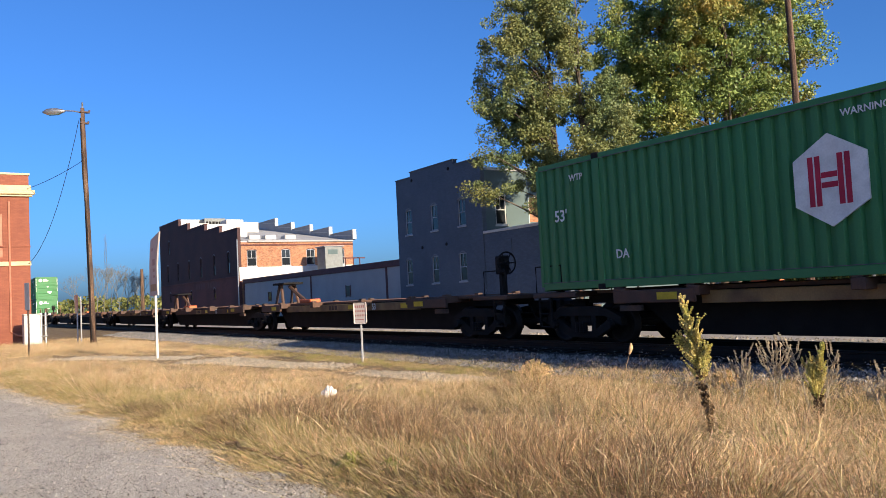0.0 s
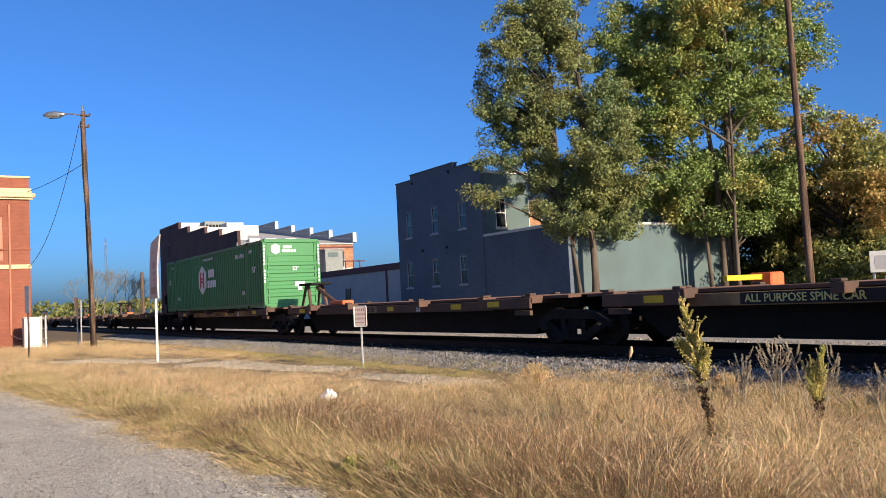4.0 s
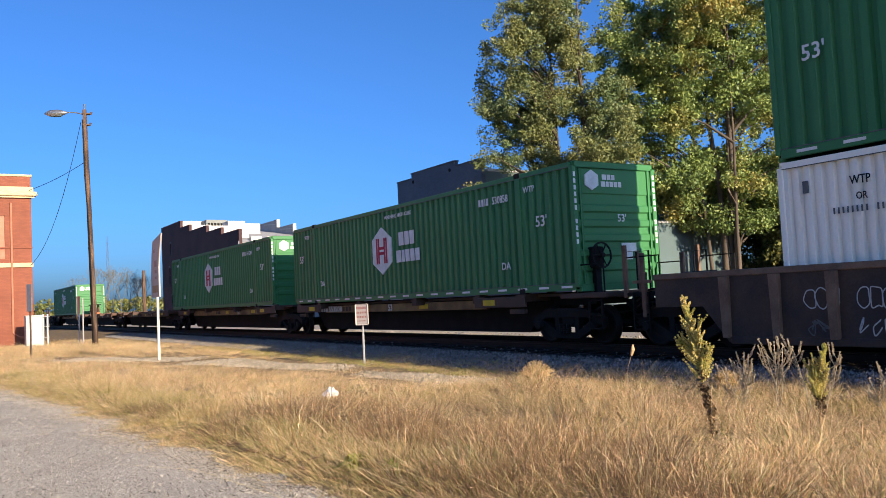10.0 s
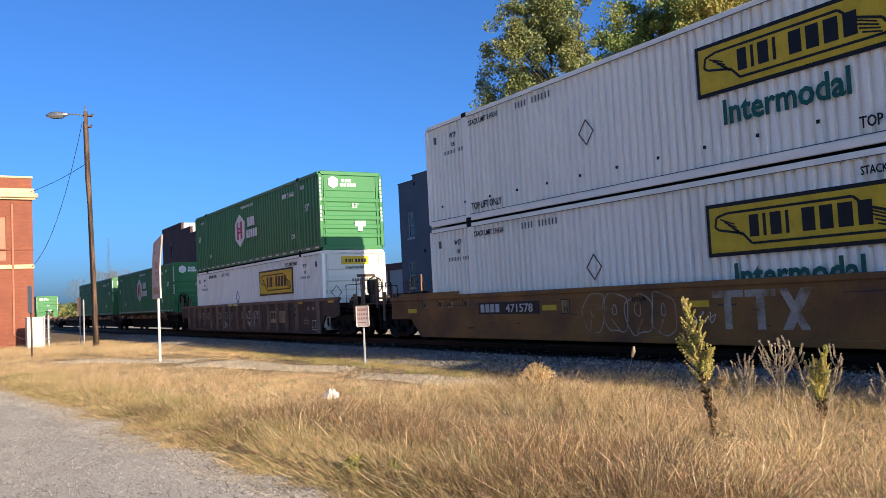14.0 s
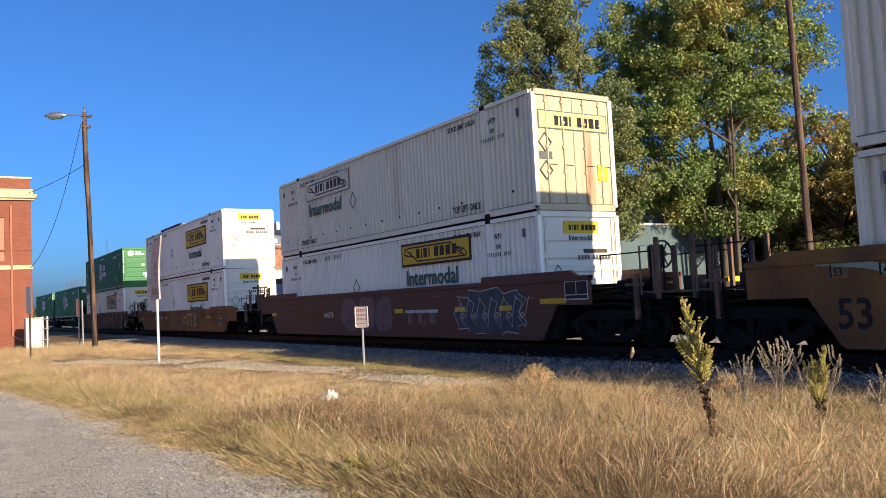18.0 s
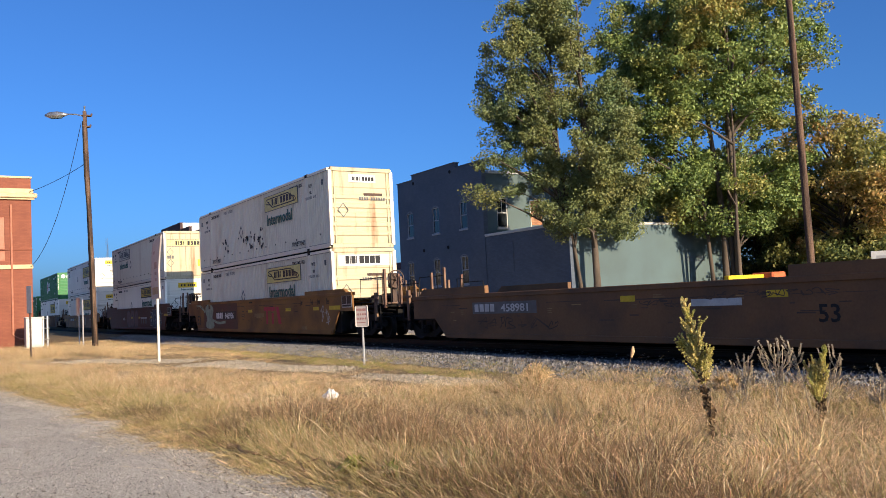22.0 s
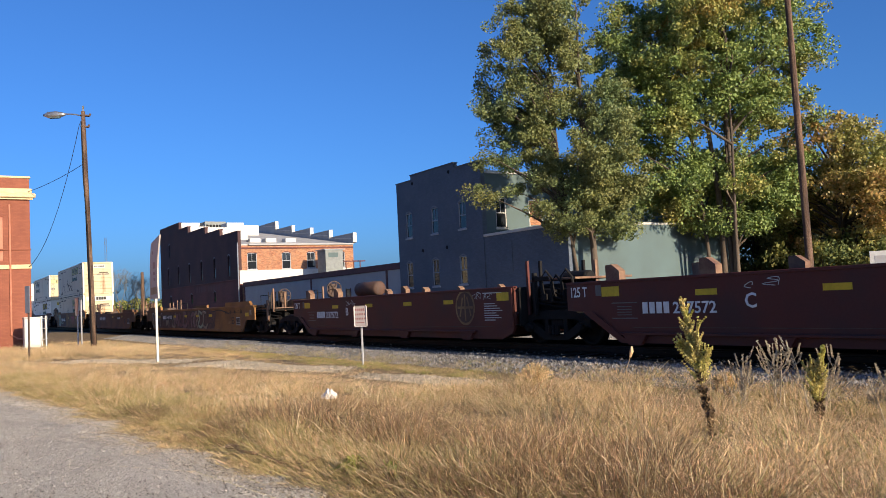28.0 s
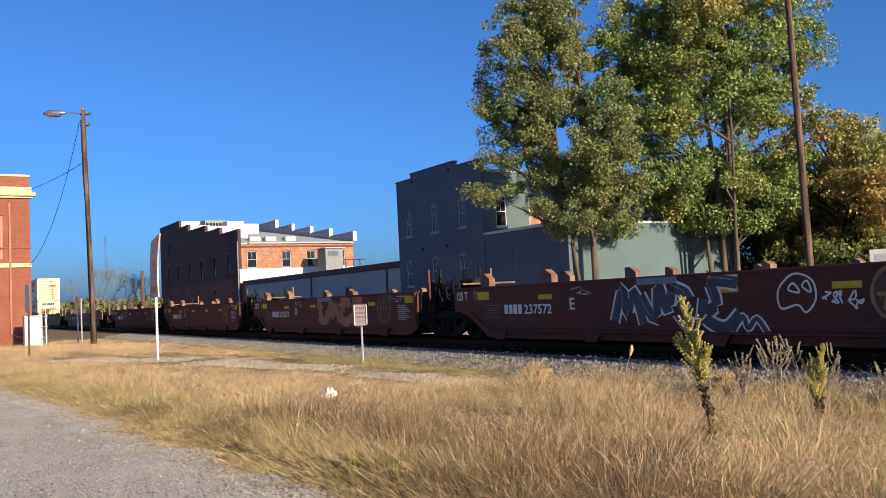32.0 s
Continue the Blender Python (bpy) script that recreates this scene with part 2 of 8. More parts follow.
# ---- the train: places along it are counted from where they stand at the clip's start ----
RAIL_Z, TRACK_Y = 0.42, 13.265


def run(t):
    """How far the train has rolled, in metres."""
    u = t / 16 - 1
    return 140.03 * (u + 1) + 1.663 * (u * u - 1) + 0.109 * (u ** 3 + 1)


MOVING = []


def rolling(ob, x, z):
    ob.matrix_world = pose(x, TRACK_Y, z)
    MOVING.append((ob, x, z))
    return ob


HUB = material("green_container_paint", (0.043, 0.183, 0.066), 0.45, var=0.06, scale=1.2, fine=30, bump=0.05, second=(0.045, 0.16, 0.06), spread=0.2, streak=0.2)
WHITE = material("white_container_paint", (0.9, 0.85, 0.745), 0.45, var=0.04, scale=1.0, fine=25, bump=0.05, second=(0.8, 0.75, 0.65), mix=0.62, spread=0.15, streak=0.15)
OLD_WHITE = material("stained_white_container_paint", (0.76, 0.69, 0.55), 0.5, var=0.07, scale=0.9, fine=25, bump=0.05, second=(0.4, 0.25, 0.13), mix=0.73, spread=0.13, streak=0.25)
# Both end whites are dimmed in colour to offset direct sun; rust streaks are separate.
END_WHITE = material("sun_dimmed_end_white_paint", (0.66, 0.62, 0.52), 0.5, var=0.05, scale=1.0, fine=25, bump=0.05, second=(0.56, 0.5, 0.38), mix=0.66, spread=0.15, streak=0.2)
END_OLD = material("rust_streaked_sun_dimmed_end", (0.44, 0.38, 0.25), 0.5, var=0.07, scale=2.2, fine=25, bump=0.05, second=(0.24, 0.115, 0.05), mix=0.64, spread=0.08, streak=0.16)
MARK_WHITE = material("white_marking", (0.7, 0.7, 0.68), 0.5, var=0.08, scale=4, fine=30, bump=0)
MARK_RED = material("red_marking", (0.42, 0.02, 0.05), 0.5, var=0.08, scale=4, fine=30, bump=0)
MARK_BLACK = material("black_marking", (0.012, 0.012, 0.014), 0.5, var=0.08, scale=4, fine=30, bump=0)
MARK_YELLOW = material("yellow_marking", (0.62, 0.42, 0.03), 0.5, var=0.08, scale=4, fine=30, bump=0)
MARK_GREY = material("grey_marking", (0.12, 0.12, 0.12), 0.5, var=0.1, scale=4, fine=30, bump=0)
MARK_PALE = material("pale_marking", (0.5, 0.5, 0.48), 0.5, var=0.1, scale=4, fine=30, bump=0)
MARK_CREAM = material("faded_yellow_marking", (0.64, 0.57, 0.22), 0.5, var=0.1, scale=4, fine=30, bump=0)
MARK_SAND = material("pale_cream_marking", (0.66, 0.62, 0.46), 0.5, var=0.1, scale=4, fine=30, bump=0)
MARK_MAUVE = material("mauve_spray", (0.19, 0.11, 0.115), 0.6, var=0.12, scale=3, fine=20, bump=0)
MARK_DUSK = material("dusky_mauve_spray", (0.12, 0.07, 0.055), 0.65, var=0.15, scale=2, fine=20, bump=0)
MARK_SMOKE = material("smoky_grey_spray", (0.27, 0.21, 0.15), 0.65, var=0.15, scale=2, fine=20, bump=0)
MARK_PLUM = material("plum_spray", (0.15, 0.075, 0.075), 0.65, var=0.15, scale=2, fine=20, bump=0)
MARK_FADED = material("rubbed_white_marking", (0.36, 0.31, 0.25), 0.6, var=0.2, scale=3, fine=25, bump=0, second=(0.2, 0.12, 0.06), mix=0.56, spread=0.1)
MARK_SLATE = material("slate_spray", (0.07, 0.08, 0.1), 0.6, var=0.12, scale=3, fine=20, bump=0)
MARK_ORANGE = material("dull_orange_spray", (0.42, 0.17, 0.09), 0.6, var=0.15, scale=3, fine=20, bump=0)
MARK_BLUE = material("pale_blue_spray", (0.2, 0.24, 0.3), 0.6, var=0.12, scale=3, fine=20, bump=0)
MARK_MINT = material("pale_green_spray", (0.3, 0.36, 0.26), 0.6, var=0.12, scale=3, fine=20, bump=0)
MARK_GREEN = material("dark_green_marking", (0.01, 0.1, 0.08), 0.5, var=0.08, scale=4, fine=30, bump=0)
CL, CW, CH = 16.154, 2.591, 2.896


def corrugated(length, height, pitch=0.28, depth=0.068):
    """Outline points (along, in) of a pressed steel wall."""
    n = int(length / pitch)
    p = length / n
    out = []
    for i in range(n):
        x = i * p
        out += [(x, 0), (x + 0.42 * p, 0), (x + 0.55 * p, depth), (x + 0.87 * p, depth)]
    return out + [(length, 0)]


def container_shell(paint, doors=False, end_paint=None, pitch=0.28):
    """Builds the shared meshes of one kind of 53-foot box; its origin is the middle of its floor."""
    x0, x1, y0, y1 = -CL / 2, CL / 2, -CW / 2, CW / 2
    made = []
    posts = (x0 + 0.0, x0 + 1.98, x1 - 1.98, x1)
    for s, y in ((1, y0), (-1, y1)):
        for a, b in zip(posts[:-1], posts[1:]):
            a, b = a + 0.09, b - 0.09
            sh = Shape()
            pts = corrugated(b - a, CH, pitch)
            for (u, d), (u2, d2) in zip(pts[:-1], pts[1:]):
                sh.poly([(a + u, y + s * (0.03 + d), 0.17), (a + u2, y + s * (0.03 + d2), 0.17), (a + u2, y + s * (0.03 + d2), CH - 0.12), (a + u, y + s * (0.03 + d), CH - 0.12)])
            made.append(("side_panel", sh.mesh("side_panel"), paint))
        made.append(("bottom_rail", Shape().box(x0 + 0.1, x1 - 0.1, y, y + s * 0.08, 0.03, 0.18, 0.008).mesh("bottom_rail"), paint))
        made.append(("top_rail", Shape().box(x0 + 0.1, x1 - 0.1, y, y + s * 0.08, CH - 0.13, CH - 0.02, 0.008).mesh("top_rail"), paint))
        for x in posts[1:3]:
            made.append(("lifting_post", Shape().box(x - 0.1, x + 0.1, y - s * 0.004, y + s * 0.1, 0.0, CH - 0.004, 0.01).mesh("lifting_post"), paint))
            for z in (0.0, CH - 0.12):
                made.append(("corner_casting", Shape().box(x - 0.11, x + 0.11, y - s * 0.012, y + s * 0.12, z - 0.006, z + 0.126, 0.015).mesh("corner_casting"), DARK_STEEL))
        for x, e in ((x0, 1), (x1, -1)):
            made.append(("corner_post", Shape().box(x, x + e * 0.1, y, y + s * 0.12, 0.1, CH - 0.1, 0.012).mesh("corner_post"), paint))
    for z in (0.185, CH - 0.135):
        made.append(("rail_seam", Shape().box(x0 + 0.1, x1 - 0.1, y0 - 0.003, y0 + 0.01, z, z + 0.014).mesh("rail_seam"), MARK_GREY))
    made.append(("roof", Shape().box(x0 + 0.05, x1 - 0.05, y0 + 0.05, y1 - 0.05, CH - 0.06, CH - 0.015).mesh("roof"), paint))
    made.append(("floor_pan", Shape().box(x0 + 0.05, x1 - 0.05, y0 + 0.05, y1 - 0.05, 0.06, 0.14).mesh("floor_pan"), DARK_STEEL))
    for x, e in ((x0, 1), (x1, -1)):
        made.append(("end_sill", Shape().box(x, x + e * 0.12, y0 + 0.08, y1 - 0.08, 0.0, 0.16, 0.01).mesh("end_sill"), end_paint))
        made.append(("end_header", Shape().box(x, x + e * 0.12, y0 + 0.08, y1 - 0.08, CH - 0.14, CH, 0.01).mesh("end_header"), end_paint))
        if doors and x > 0:
            for a, b in ((y0 + 0.11, -0.006), (0.006, y1 - 0.11)):
                made.append(("door_leaf", Shape().box(x - 0.07, x - 0.03, a, b, 0.17, CH - 0.15, 0.01).mesh("door_leaf"), end_paint))
                for k in (0.28, 0.72):
                    y = a + (b - a) * k
                    rod = Shape().tube([(x - 0.012, y, 0.12), (x - 0.012, y, CH - 0.1)], 0.02, 8)
                    for z in (0.35, 0.9, 1.5, 2.1, 2.6):
                        rod.box(x - 0.03, x + 0.008, y - 0.05, y + 0.05, z, z + 0.05)
                    rod.box(x - 0.02, x + 0.015, y, y + 0.3, 1.1, 1.13)
                    made.append(("lock_rod", rod.mesh("lock_rod"), end_paint))
            continue
        wall = Shape()
        prof = [(0.16, 0.05)]
        for k in range(5):
            zb = 0.42 + k * 0.33
            prof += [(zb, 0.05), (zb + 0.04, 0.012), (zb + 0.16, 0.012), (zb + 0.2, 0.05)]
        prof += [(2.16, 0.05), (2.19, 0.03), (CH - 0.16, 0.03), (CH - 0.13, 0.05)]
        for (za, da), (zb, db) in zip(prof[:-1], prof[1:]):
            wall.poly([(x + e * da, y0 + 0.1, za), (x + e * da, y1 - 0.1, za), (x + e * db, y1 - 0.1, zb), (x + e * db, y0 + 0.1, zb)])
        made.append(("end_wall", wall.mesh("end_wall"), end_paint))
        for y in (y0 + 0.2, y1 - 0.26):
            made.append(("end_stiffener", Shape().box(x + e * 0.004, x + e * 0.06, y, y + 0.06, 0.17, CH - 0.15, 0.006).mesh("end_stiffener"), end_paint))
    return made


SHELLS = {}


def container(kind, label, x, z):
    """A 53-foot container with its front end at x along the train and its floor at z."""
    if kind not in SHELLS:
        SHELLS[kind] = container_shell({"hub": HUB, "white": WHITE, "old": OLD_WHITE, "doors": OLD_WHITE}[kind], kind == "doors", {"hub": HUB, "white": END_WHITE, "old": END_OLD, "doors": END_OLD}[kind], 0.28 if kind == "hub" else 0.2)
    ob = thing("shipping_container", pose(x + CL / 2, TRACK_Y, z), label, "container", "containers on the train")
    for name, me, mat in SHELLS[kind]:
        part(name, me, mat, ob)
    return rolling(ob, x + CL / 2, z)


def hexagon(cx, y, cz, r, h):
    return [(cx + r * a, cz + h * b) for a, b in ((0, 1), (1, 0.5), (1, -0.5), (0, -1), (-1, -0.5), (-1, 0.5))]


def hub_marks(ob, digits=""):
    """White six-sided badge with red bars, a two-line block mark, and the small stencils."""
    y = -CW / 2
    cx, cz = -CL / 2 + 7.2, 1.55
    badge = part("badge", Shape().prism(hexagon(cx, y, cz, 0.62, 0.74), y - 0.004, y + 0.03), MARK_WHITE, ob, "white six-sided badge")
    sh = Shape()
    for a in (-0.36, 0.14):
        for w in (0.0, 0.12):
            sh.box(cx + a + w, cx + a + w + 0.09, y - 0.01, y - 0.003, cz - 0.4, cz + 0.4)
    for b in (-0.12, 0.04):
        sh.box(cx - 0.14, cx + 0.13, y - 0.0102, y - 0.0032, cz + b, cz + b + 0.09)
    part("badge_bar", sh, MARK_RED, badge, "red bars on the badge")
    sh = Shape()
    bars(sh, (0.3, 0.26, 0.26), 0.4, (cx + 1.1, y + 0.0, cz + 0.08), 0.05)
    bars(sh, (0.29, 0.16, 0.24, 0.24, 0.24), 0.36, (cx + 0.92, y + 0.0, cz - 0.42), 0.05)
    part("block_lettering", sh, MARK_WHITE, ob, "white block lettering")
    for text, size, px, pz in (("53'", 0.36, CL / 2 - 1.35, 1.55), ("WTP", 0.2, CL / 2 - 1.75, 2.4), ("53'", 0.36, -CL / 2 + 0.6, 1.55), ("WTP", 0.2, -CL / 2 + 1.15, 2.4), ("DA", 0.26, -CL / 2 + 2.45, 0.62), ("DA", 0.26, CL / 2 - 2.75, 0.62), ("WARNING HIGH CUBE", 0.16, cx + 0.25, 2.5)):
        write("stencil", text, size, (px, y - 0.004, pz), MARK_WHITE, ob)
    if digits:
        part("number_lettering", bars(Shape(), (0.09, 0.09, 0.04, 0.09), 0.18, (CL / 2 - 3.6, y, 2.28), 0.04), MARK_WHITE, ob)
        write("number_lettering", digits, 0.26, (CL / 2 - 3.02, y - 0.004, 2.28), MARK_WHITE, ob, squeeze=0.85)
    else:
        part("number_lettering", bars(Shape(), (0.09, 0.09, 0.04, 0.09, -0.05, 0.08, 0.08, 0.08, 0.08, 0.08, 0.08), 0.22, (CL / 2 - 3.55, y, 2.28), 0.035), MARK_WHITE, ob)
    x = CL / 2
    part("end_badge", Shape().prism([(p - 0.0, q) for p, q in hexagon(-0.72, 0, 2.48, 0.2, 0.23)], x - 0.03, x + 0.004, "x"), MARK_WHITE, ob)
    sh = Shape()
    bars(sh, (0.13, 0.1, 0.1), 0.12, (x - 0.026, -0.38, 2.5), 0.03, "+x")
    bars(sh, (0.13, 0.08, 0.1, 0.1, 0.1), 0.12, (x - 0.026, -0.42, 2.34), 0.03, "+x")
    part("end_lettering", sh, MARK_WHITE, ob)
    write("end_stencil", "53'", 0.24, (x + 0.004, 0.0, 1.55), MARK_WHITE, ob, "+x")
    part("end_placard", Shape().box(x - 0.02, x + 0.004, 0.1, 0.55, 0.86, 1.06).box(x - 0.021, x + 0.0035, 0.24, 0.42, 0.68, 0.88), MARK_WHITE, ob)
    for yy in (-CW / 2 + 0.03, CW / 2 - 0.09):
        sh = Shape()
        for k in range(11):
            if k != 4:
                sh.box(x - 0.02, x + 0.004, yy, yy + 0.06, 1.05 + k * 0.15, 1.15 + k * 0.15)
        part("end_lettering", sh, MARK_WHITE, ob)


def reflectors(ob):
    sh = Shape()
    for k in range(20):
        a = -CL / 2 + 0.4 + k * 0.8
        sh.box(a, a + 0.36, -CW / 2 - 0.004, -CW / 2 + 0.01, 0.09, 0.14)
    part("reflective_tape", sh, MARK_WHITE, ob)


def scroll_mark(ob, x, z, w, h, faded=False):
    """A framed board with a dark rolled banner and plain blocks for letters."""
    y = -CW / 2
    board = part("mark_board", Shape().box(x, x + w, y - 0.004, y + 0.02, z, z + h), MARK_BLACK if not faded else MARK_GREY, ob, "framed mark board")
    b = 0.07 if not faded else 0.025
    part("mark_field", Shape().box(x + b, x + w - b, y - 0.008, y - 0.003, z + b, z + h - b), MARK_YELLOW if not faded else (MARK_SAND if faded == 3 else MARK_CREAM), board)
    sh = Shape()
    bars(sh, (0.05 * w, 0.016 * w, 0.055 * w, 0.016 * w, -0.02 * w, 0.06 * w, 0.06 * w, 0.065 * w, 0.06 * w), h * 0.4, (x + w * 0.24, y - 0.008, z + h * 0.32), w * 0.022, depth=0.003)
    # the banner round the letters, its two ends rolled
    line = 0.012 * w

    def stroke(u0, v0, u1, v1, t=line):
        ax, az, bx, bz = x + w * u0, z + h * v0, x + w * u1, z + h * v1
        n = Vector((az - bz, bx - ax)).normalized() * t / 2
        sh.prism([(ax - n.x, az - n.y), (bx - n.x, bz - n.y), (bx + n.x, bz + n.y), (ax + n.x, az + n.y)], y - 0.0105, y - 0.0078)
    for run_ in (((0.05, 0.56), (0.06, 0.74), (0.12, 0.8), (0.74, 0.8), (0.79, 0.62), (0.92, 0.46), (0.95, 0.3), (0.93, 0.2), (0.25, 0.2), (0.2, 0.4), (0.07, 0.5), (0.05, 0.56)),):
        for (u0, v0), (u1, v1) in zip(run_[:-1], run_[1:]):
            stroke(u0, v0, u1, v1)
    for k in range(4):
        stroke(0.08 + 0.022 * k, 0.7 - 0.06 * k, 0.16 + 0.012 * k, 0.58 - 0.07 * k, line * 0.6)
        stroke(0.8 + 0.012 * k, 0.56 - 0.08 * k, 0.9 + 0.006 * k, 0.42 - 0.06 * k, line * 0.6)
    part("mark_lettering", sh, MARK_BLACK, board)


def diamond(ob, cx, cz, r, face="-y"):
    sh = Shape()
    y = -CW / 2
    for k in range(4):
        a, b = radians(90 * k), radians(90 * k + 90)
        p = [(cx + r * math.cos(a), cz + r * 1.2 * math.sin(a)), (cx + r * math.cos(b), cz + r * 1.2 * math.sin(b)), (cx + 0.88 * r * math.cos(b), cz + 1.05 * r * math.sin(b)), (cx + 0.88 * r * math.cos(a), cz + 1.05 * r * math.sin(a))]
        if face == "-y":
            sh.prism(p, y - 0.006, y + 0.01)
        else:
            sh.prism(p, CL / 2 - 0.03, CL / 2 + 0.004, "x")
    part("placard_holder", sh, MARK_GREY, ob)


def white_marks(ob, board=None, word=None, faded=0, top_lift=True):
    """board: its x, z, width, height; word: x and z of the green word below it."""
    y = -CW / 2
    if board:
        scroll_mark(ob, *board, faded)
    if word:
        write("word", "Intermodal", 0.62, (word[0], y - 0.004, word[1]), MARK_GREEN, ob, squeeze=1.02 if word[2] > 3 else 0.88)
    if top_lift:
        write("stencil", "TOP LIFT ONLY", 0.25, (CL / 2 - 3.55, y - 0.004, 0.3), MARK_BLACK, ob, squeeze=0.75)
        write("stencil", "TOP LIFT ONLY", 0.25, (-CL / 2 + 2.15, y - 0.004, 0.3), MARK_BLACK, ob, squeeze=0.75)
    write("stencil", "STACK LIMIT 3 HIGH", 0.19, (CL / 2 - 3.6, y - 0.004, 2.5), MARK_BLACK, ob, squeeze=0.72)
    write("stencil", "STACK LIMIT 3 HIGH", 0.19, (-CL / 2 + 2.2, y - 0.004, 2.5), MARK_BLACK, ob, squeeze=0.72)
    for px in (CL / 2 - 1.75, -CL / 2 + 1.25):
        write("stencil", "WTP", 0.19, (px, y - 0.004, 2.36), MARK_BLACK, ob, squeeze=0.8)
        write("stencil", "OR", 0.16, (px + 0.08, y - 0.004, 2.12), MARK_BLACK, ob, squeeze=0.8)
        part("number_lettering", bars(Shape(), (0.028,) * 8 + (-0.05,) + (0.028,) * 4, 0.1, (px - 0.3, y, 1.93), 0.047), MARK_GREY, ob)
    for px in (CL / 2 - 0.55, -CL / 2 + 0.5):
        part("slot_cover", Shape().box(px - 0.05, px + 0.05, y - 0.006, y + 0.03, 2.32, 2.52, 0.01), MARK_GREY, ob)
    part("number_lettering", bars(Shape(), (0.04, 0.04, 0.04, 0.04, -0.08, 0.04, 0.04, 0.04, 0.04, 0.04, 0.04), 0.15, (-CL / 2 + 4.2, y, 2.5), 0.08), MARK_GREY, ob)
    diamond(ob, -CL / 2 + 6.6, 1.45, 0.24)
    sh = Shape()
    for k in range(14):
        a = -CL / 2 + 0.7 + k * 1.12 + 0.3 * noise.noise((k, 3, 0))
        sh.box(a, a + 0.05, y - 0.003, y + 0.02, 0.52 + 0.2 * noise.noise((k, 1, 4)), 0.58 + 0.2 * noise.noise((k, 1, 4)))
    part("paint_chip", sh, MARK_BLACK, ob)
    x = CL / 2
    if faded == 3:
        plate = part("end_mark", Shape().box(x - 0.025, x - 0.012, -1.1, 1.1, 1.95, 2.4), MARK_GREY, ob)
        part("end_mark_field", Shape().box(x - 0.013, x - 0.009, -1.07, 1.07, 1.98, 2.37), MARK_CREAM, plate)
        part("end_lettering", bars(Shape(), (0.12, 0.05, 0.15, 0.05, -0.1, 0.14, 0.14, 0.16, 0.14), 0.24, (x - 0.009, -0.6, 2.04), 0.05, "+x"), MARK_BLACK, plate)
        for cz in (1.62, 0.95):
            diamond(ob, -0.92, cz, 0.2, "+x")
        part("warning_plate", Shape().box(x - 0.03, x - 0.01, -1.1, -0.72, 1.22, 1.4), MARK_GREY, ob)
        part("warning_plate", Shape().box(x - 0.03, x - 0.01, 0.72, 1.05, 0.75, 1.15), MARK_YELLOW, ob)
        return
    wide = 1.1 if faded == 2 else 0.55
    plate = part("end_mark", Shape().box(x - 0.032, x - 0.012, 0.05 - wide, 0.05 + wide, 2.36 if wide < 1 else 2.25, 2.66), MARK_YELLOW if not faded else MARK_PALE, ob)
    part("end_lettering", bars(Shape(), (0.07 * wide / 0.55, 0.03, 0.08 * wide / 0.55, 0.03, -0.04, 0.09 * wide / 0.55, 0.09 * wide / 0.55, 0.1 * wide / 0.55, 0.09 * wide / 0.55), 0.16 * wide / 0.65, (x - 0.012, 0.05 - wide * 0.72, 2.43 if wide < 1 else 2.34), 0.03, "+x"), MARK_BLACK, plate)
    if not faded:
        write("end_word", "Intermodal", 0.17, (x - 0.02, -0.35, 2.2), MARK_GREEN, ob, "+x")
    part("end_lettering", bars(Shape(), (0.07, 0.07, 0.07, 0.07, -0.05, 0.07, 0.07, 0.07, 0.07, 0.07, 0.07), 0.11, (x - 0.012, -0.1, 1.72), 0.03, "+x"), MARK_GREY, ob)
    part("end_label", Shape().box(x - 0.03, x - 0.008, 0.1, 0.85, 1.88, 1.98), RUST_STEEL, ob)
    diamond(ob, -0.75, 1.35, 0.22, "+x")


def rolled(points, closed=False, n=6):
    """A smooth line through points in a plane."""
    p = list(points)
    ext = [p[-1]] + p + [p[0], p[1]] if closed else [p[0]] + p + [p[-1]]
    out = []
    for i in range(1, len(ext) - 2):
        a, b, c, d = (np.array(ext[i + k]) for k in (-1, 0, 1, 2))
        for k in range(n):
            t = k / n
            out.append(tuple(0.5 * (2 * b + (c - a) * t + (2 * a - 5 * b + 4 * c - d) * t * t + (3 * b - a - 3 * c + d) * t ** 3)))
    return out + [out[0] if closed else tuple(p[-1])]


def sprayed(parent, y, lines, width, mat, name="graffiti_line"):
    """Flat sprayed lines on a side plate at y, each a run of (x, z)."""
    sh = Shape()
    for ln in lines:
        sh.tube([(a, 0, b) for a, b in ln], width / 2, 6)
    sh.v = [(a, y - 0.005 + b * 0.03, c) for a, b, c in sh.v]
    return part(name, sh, mat, parent)


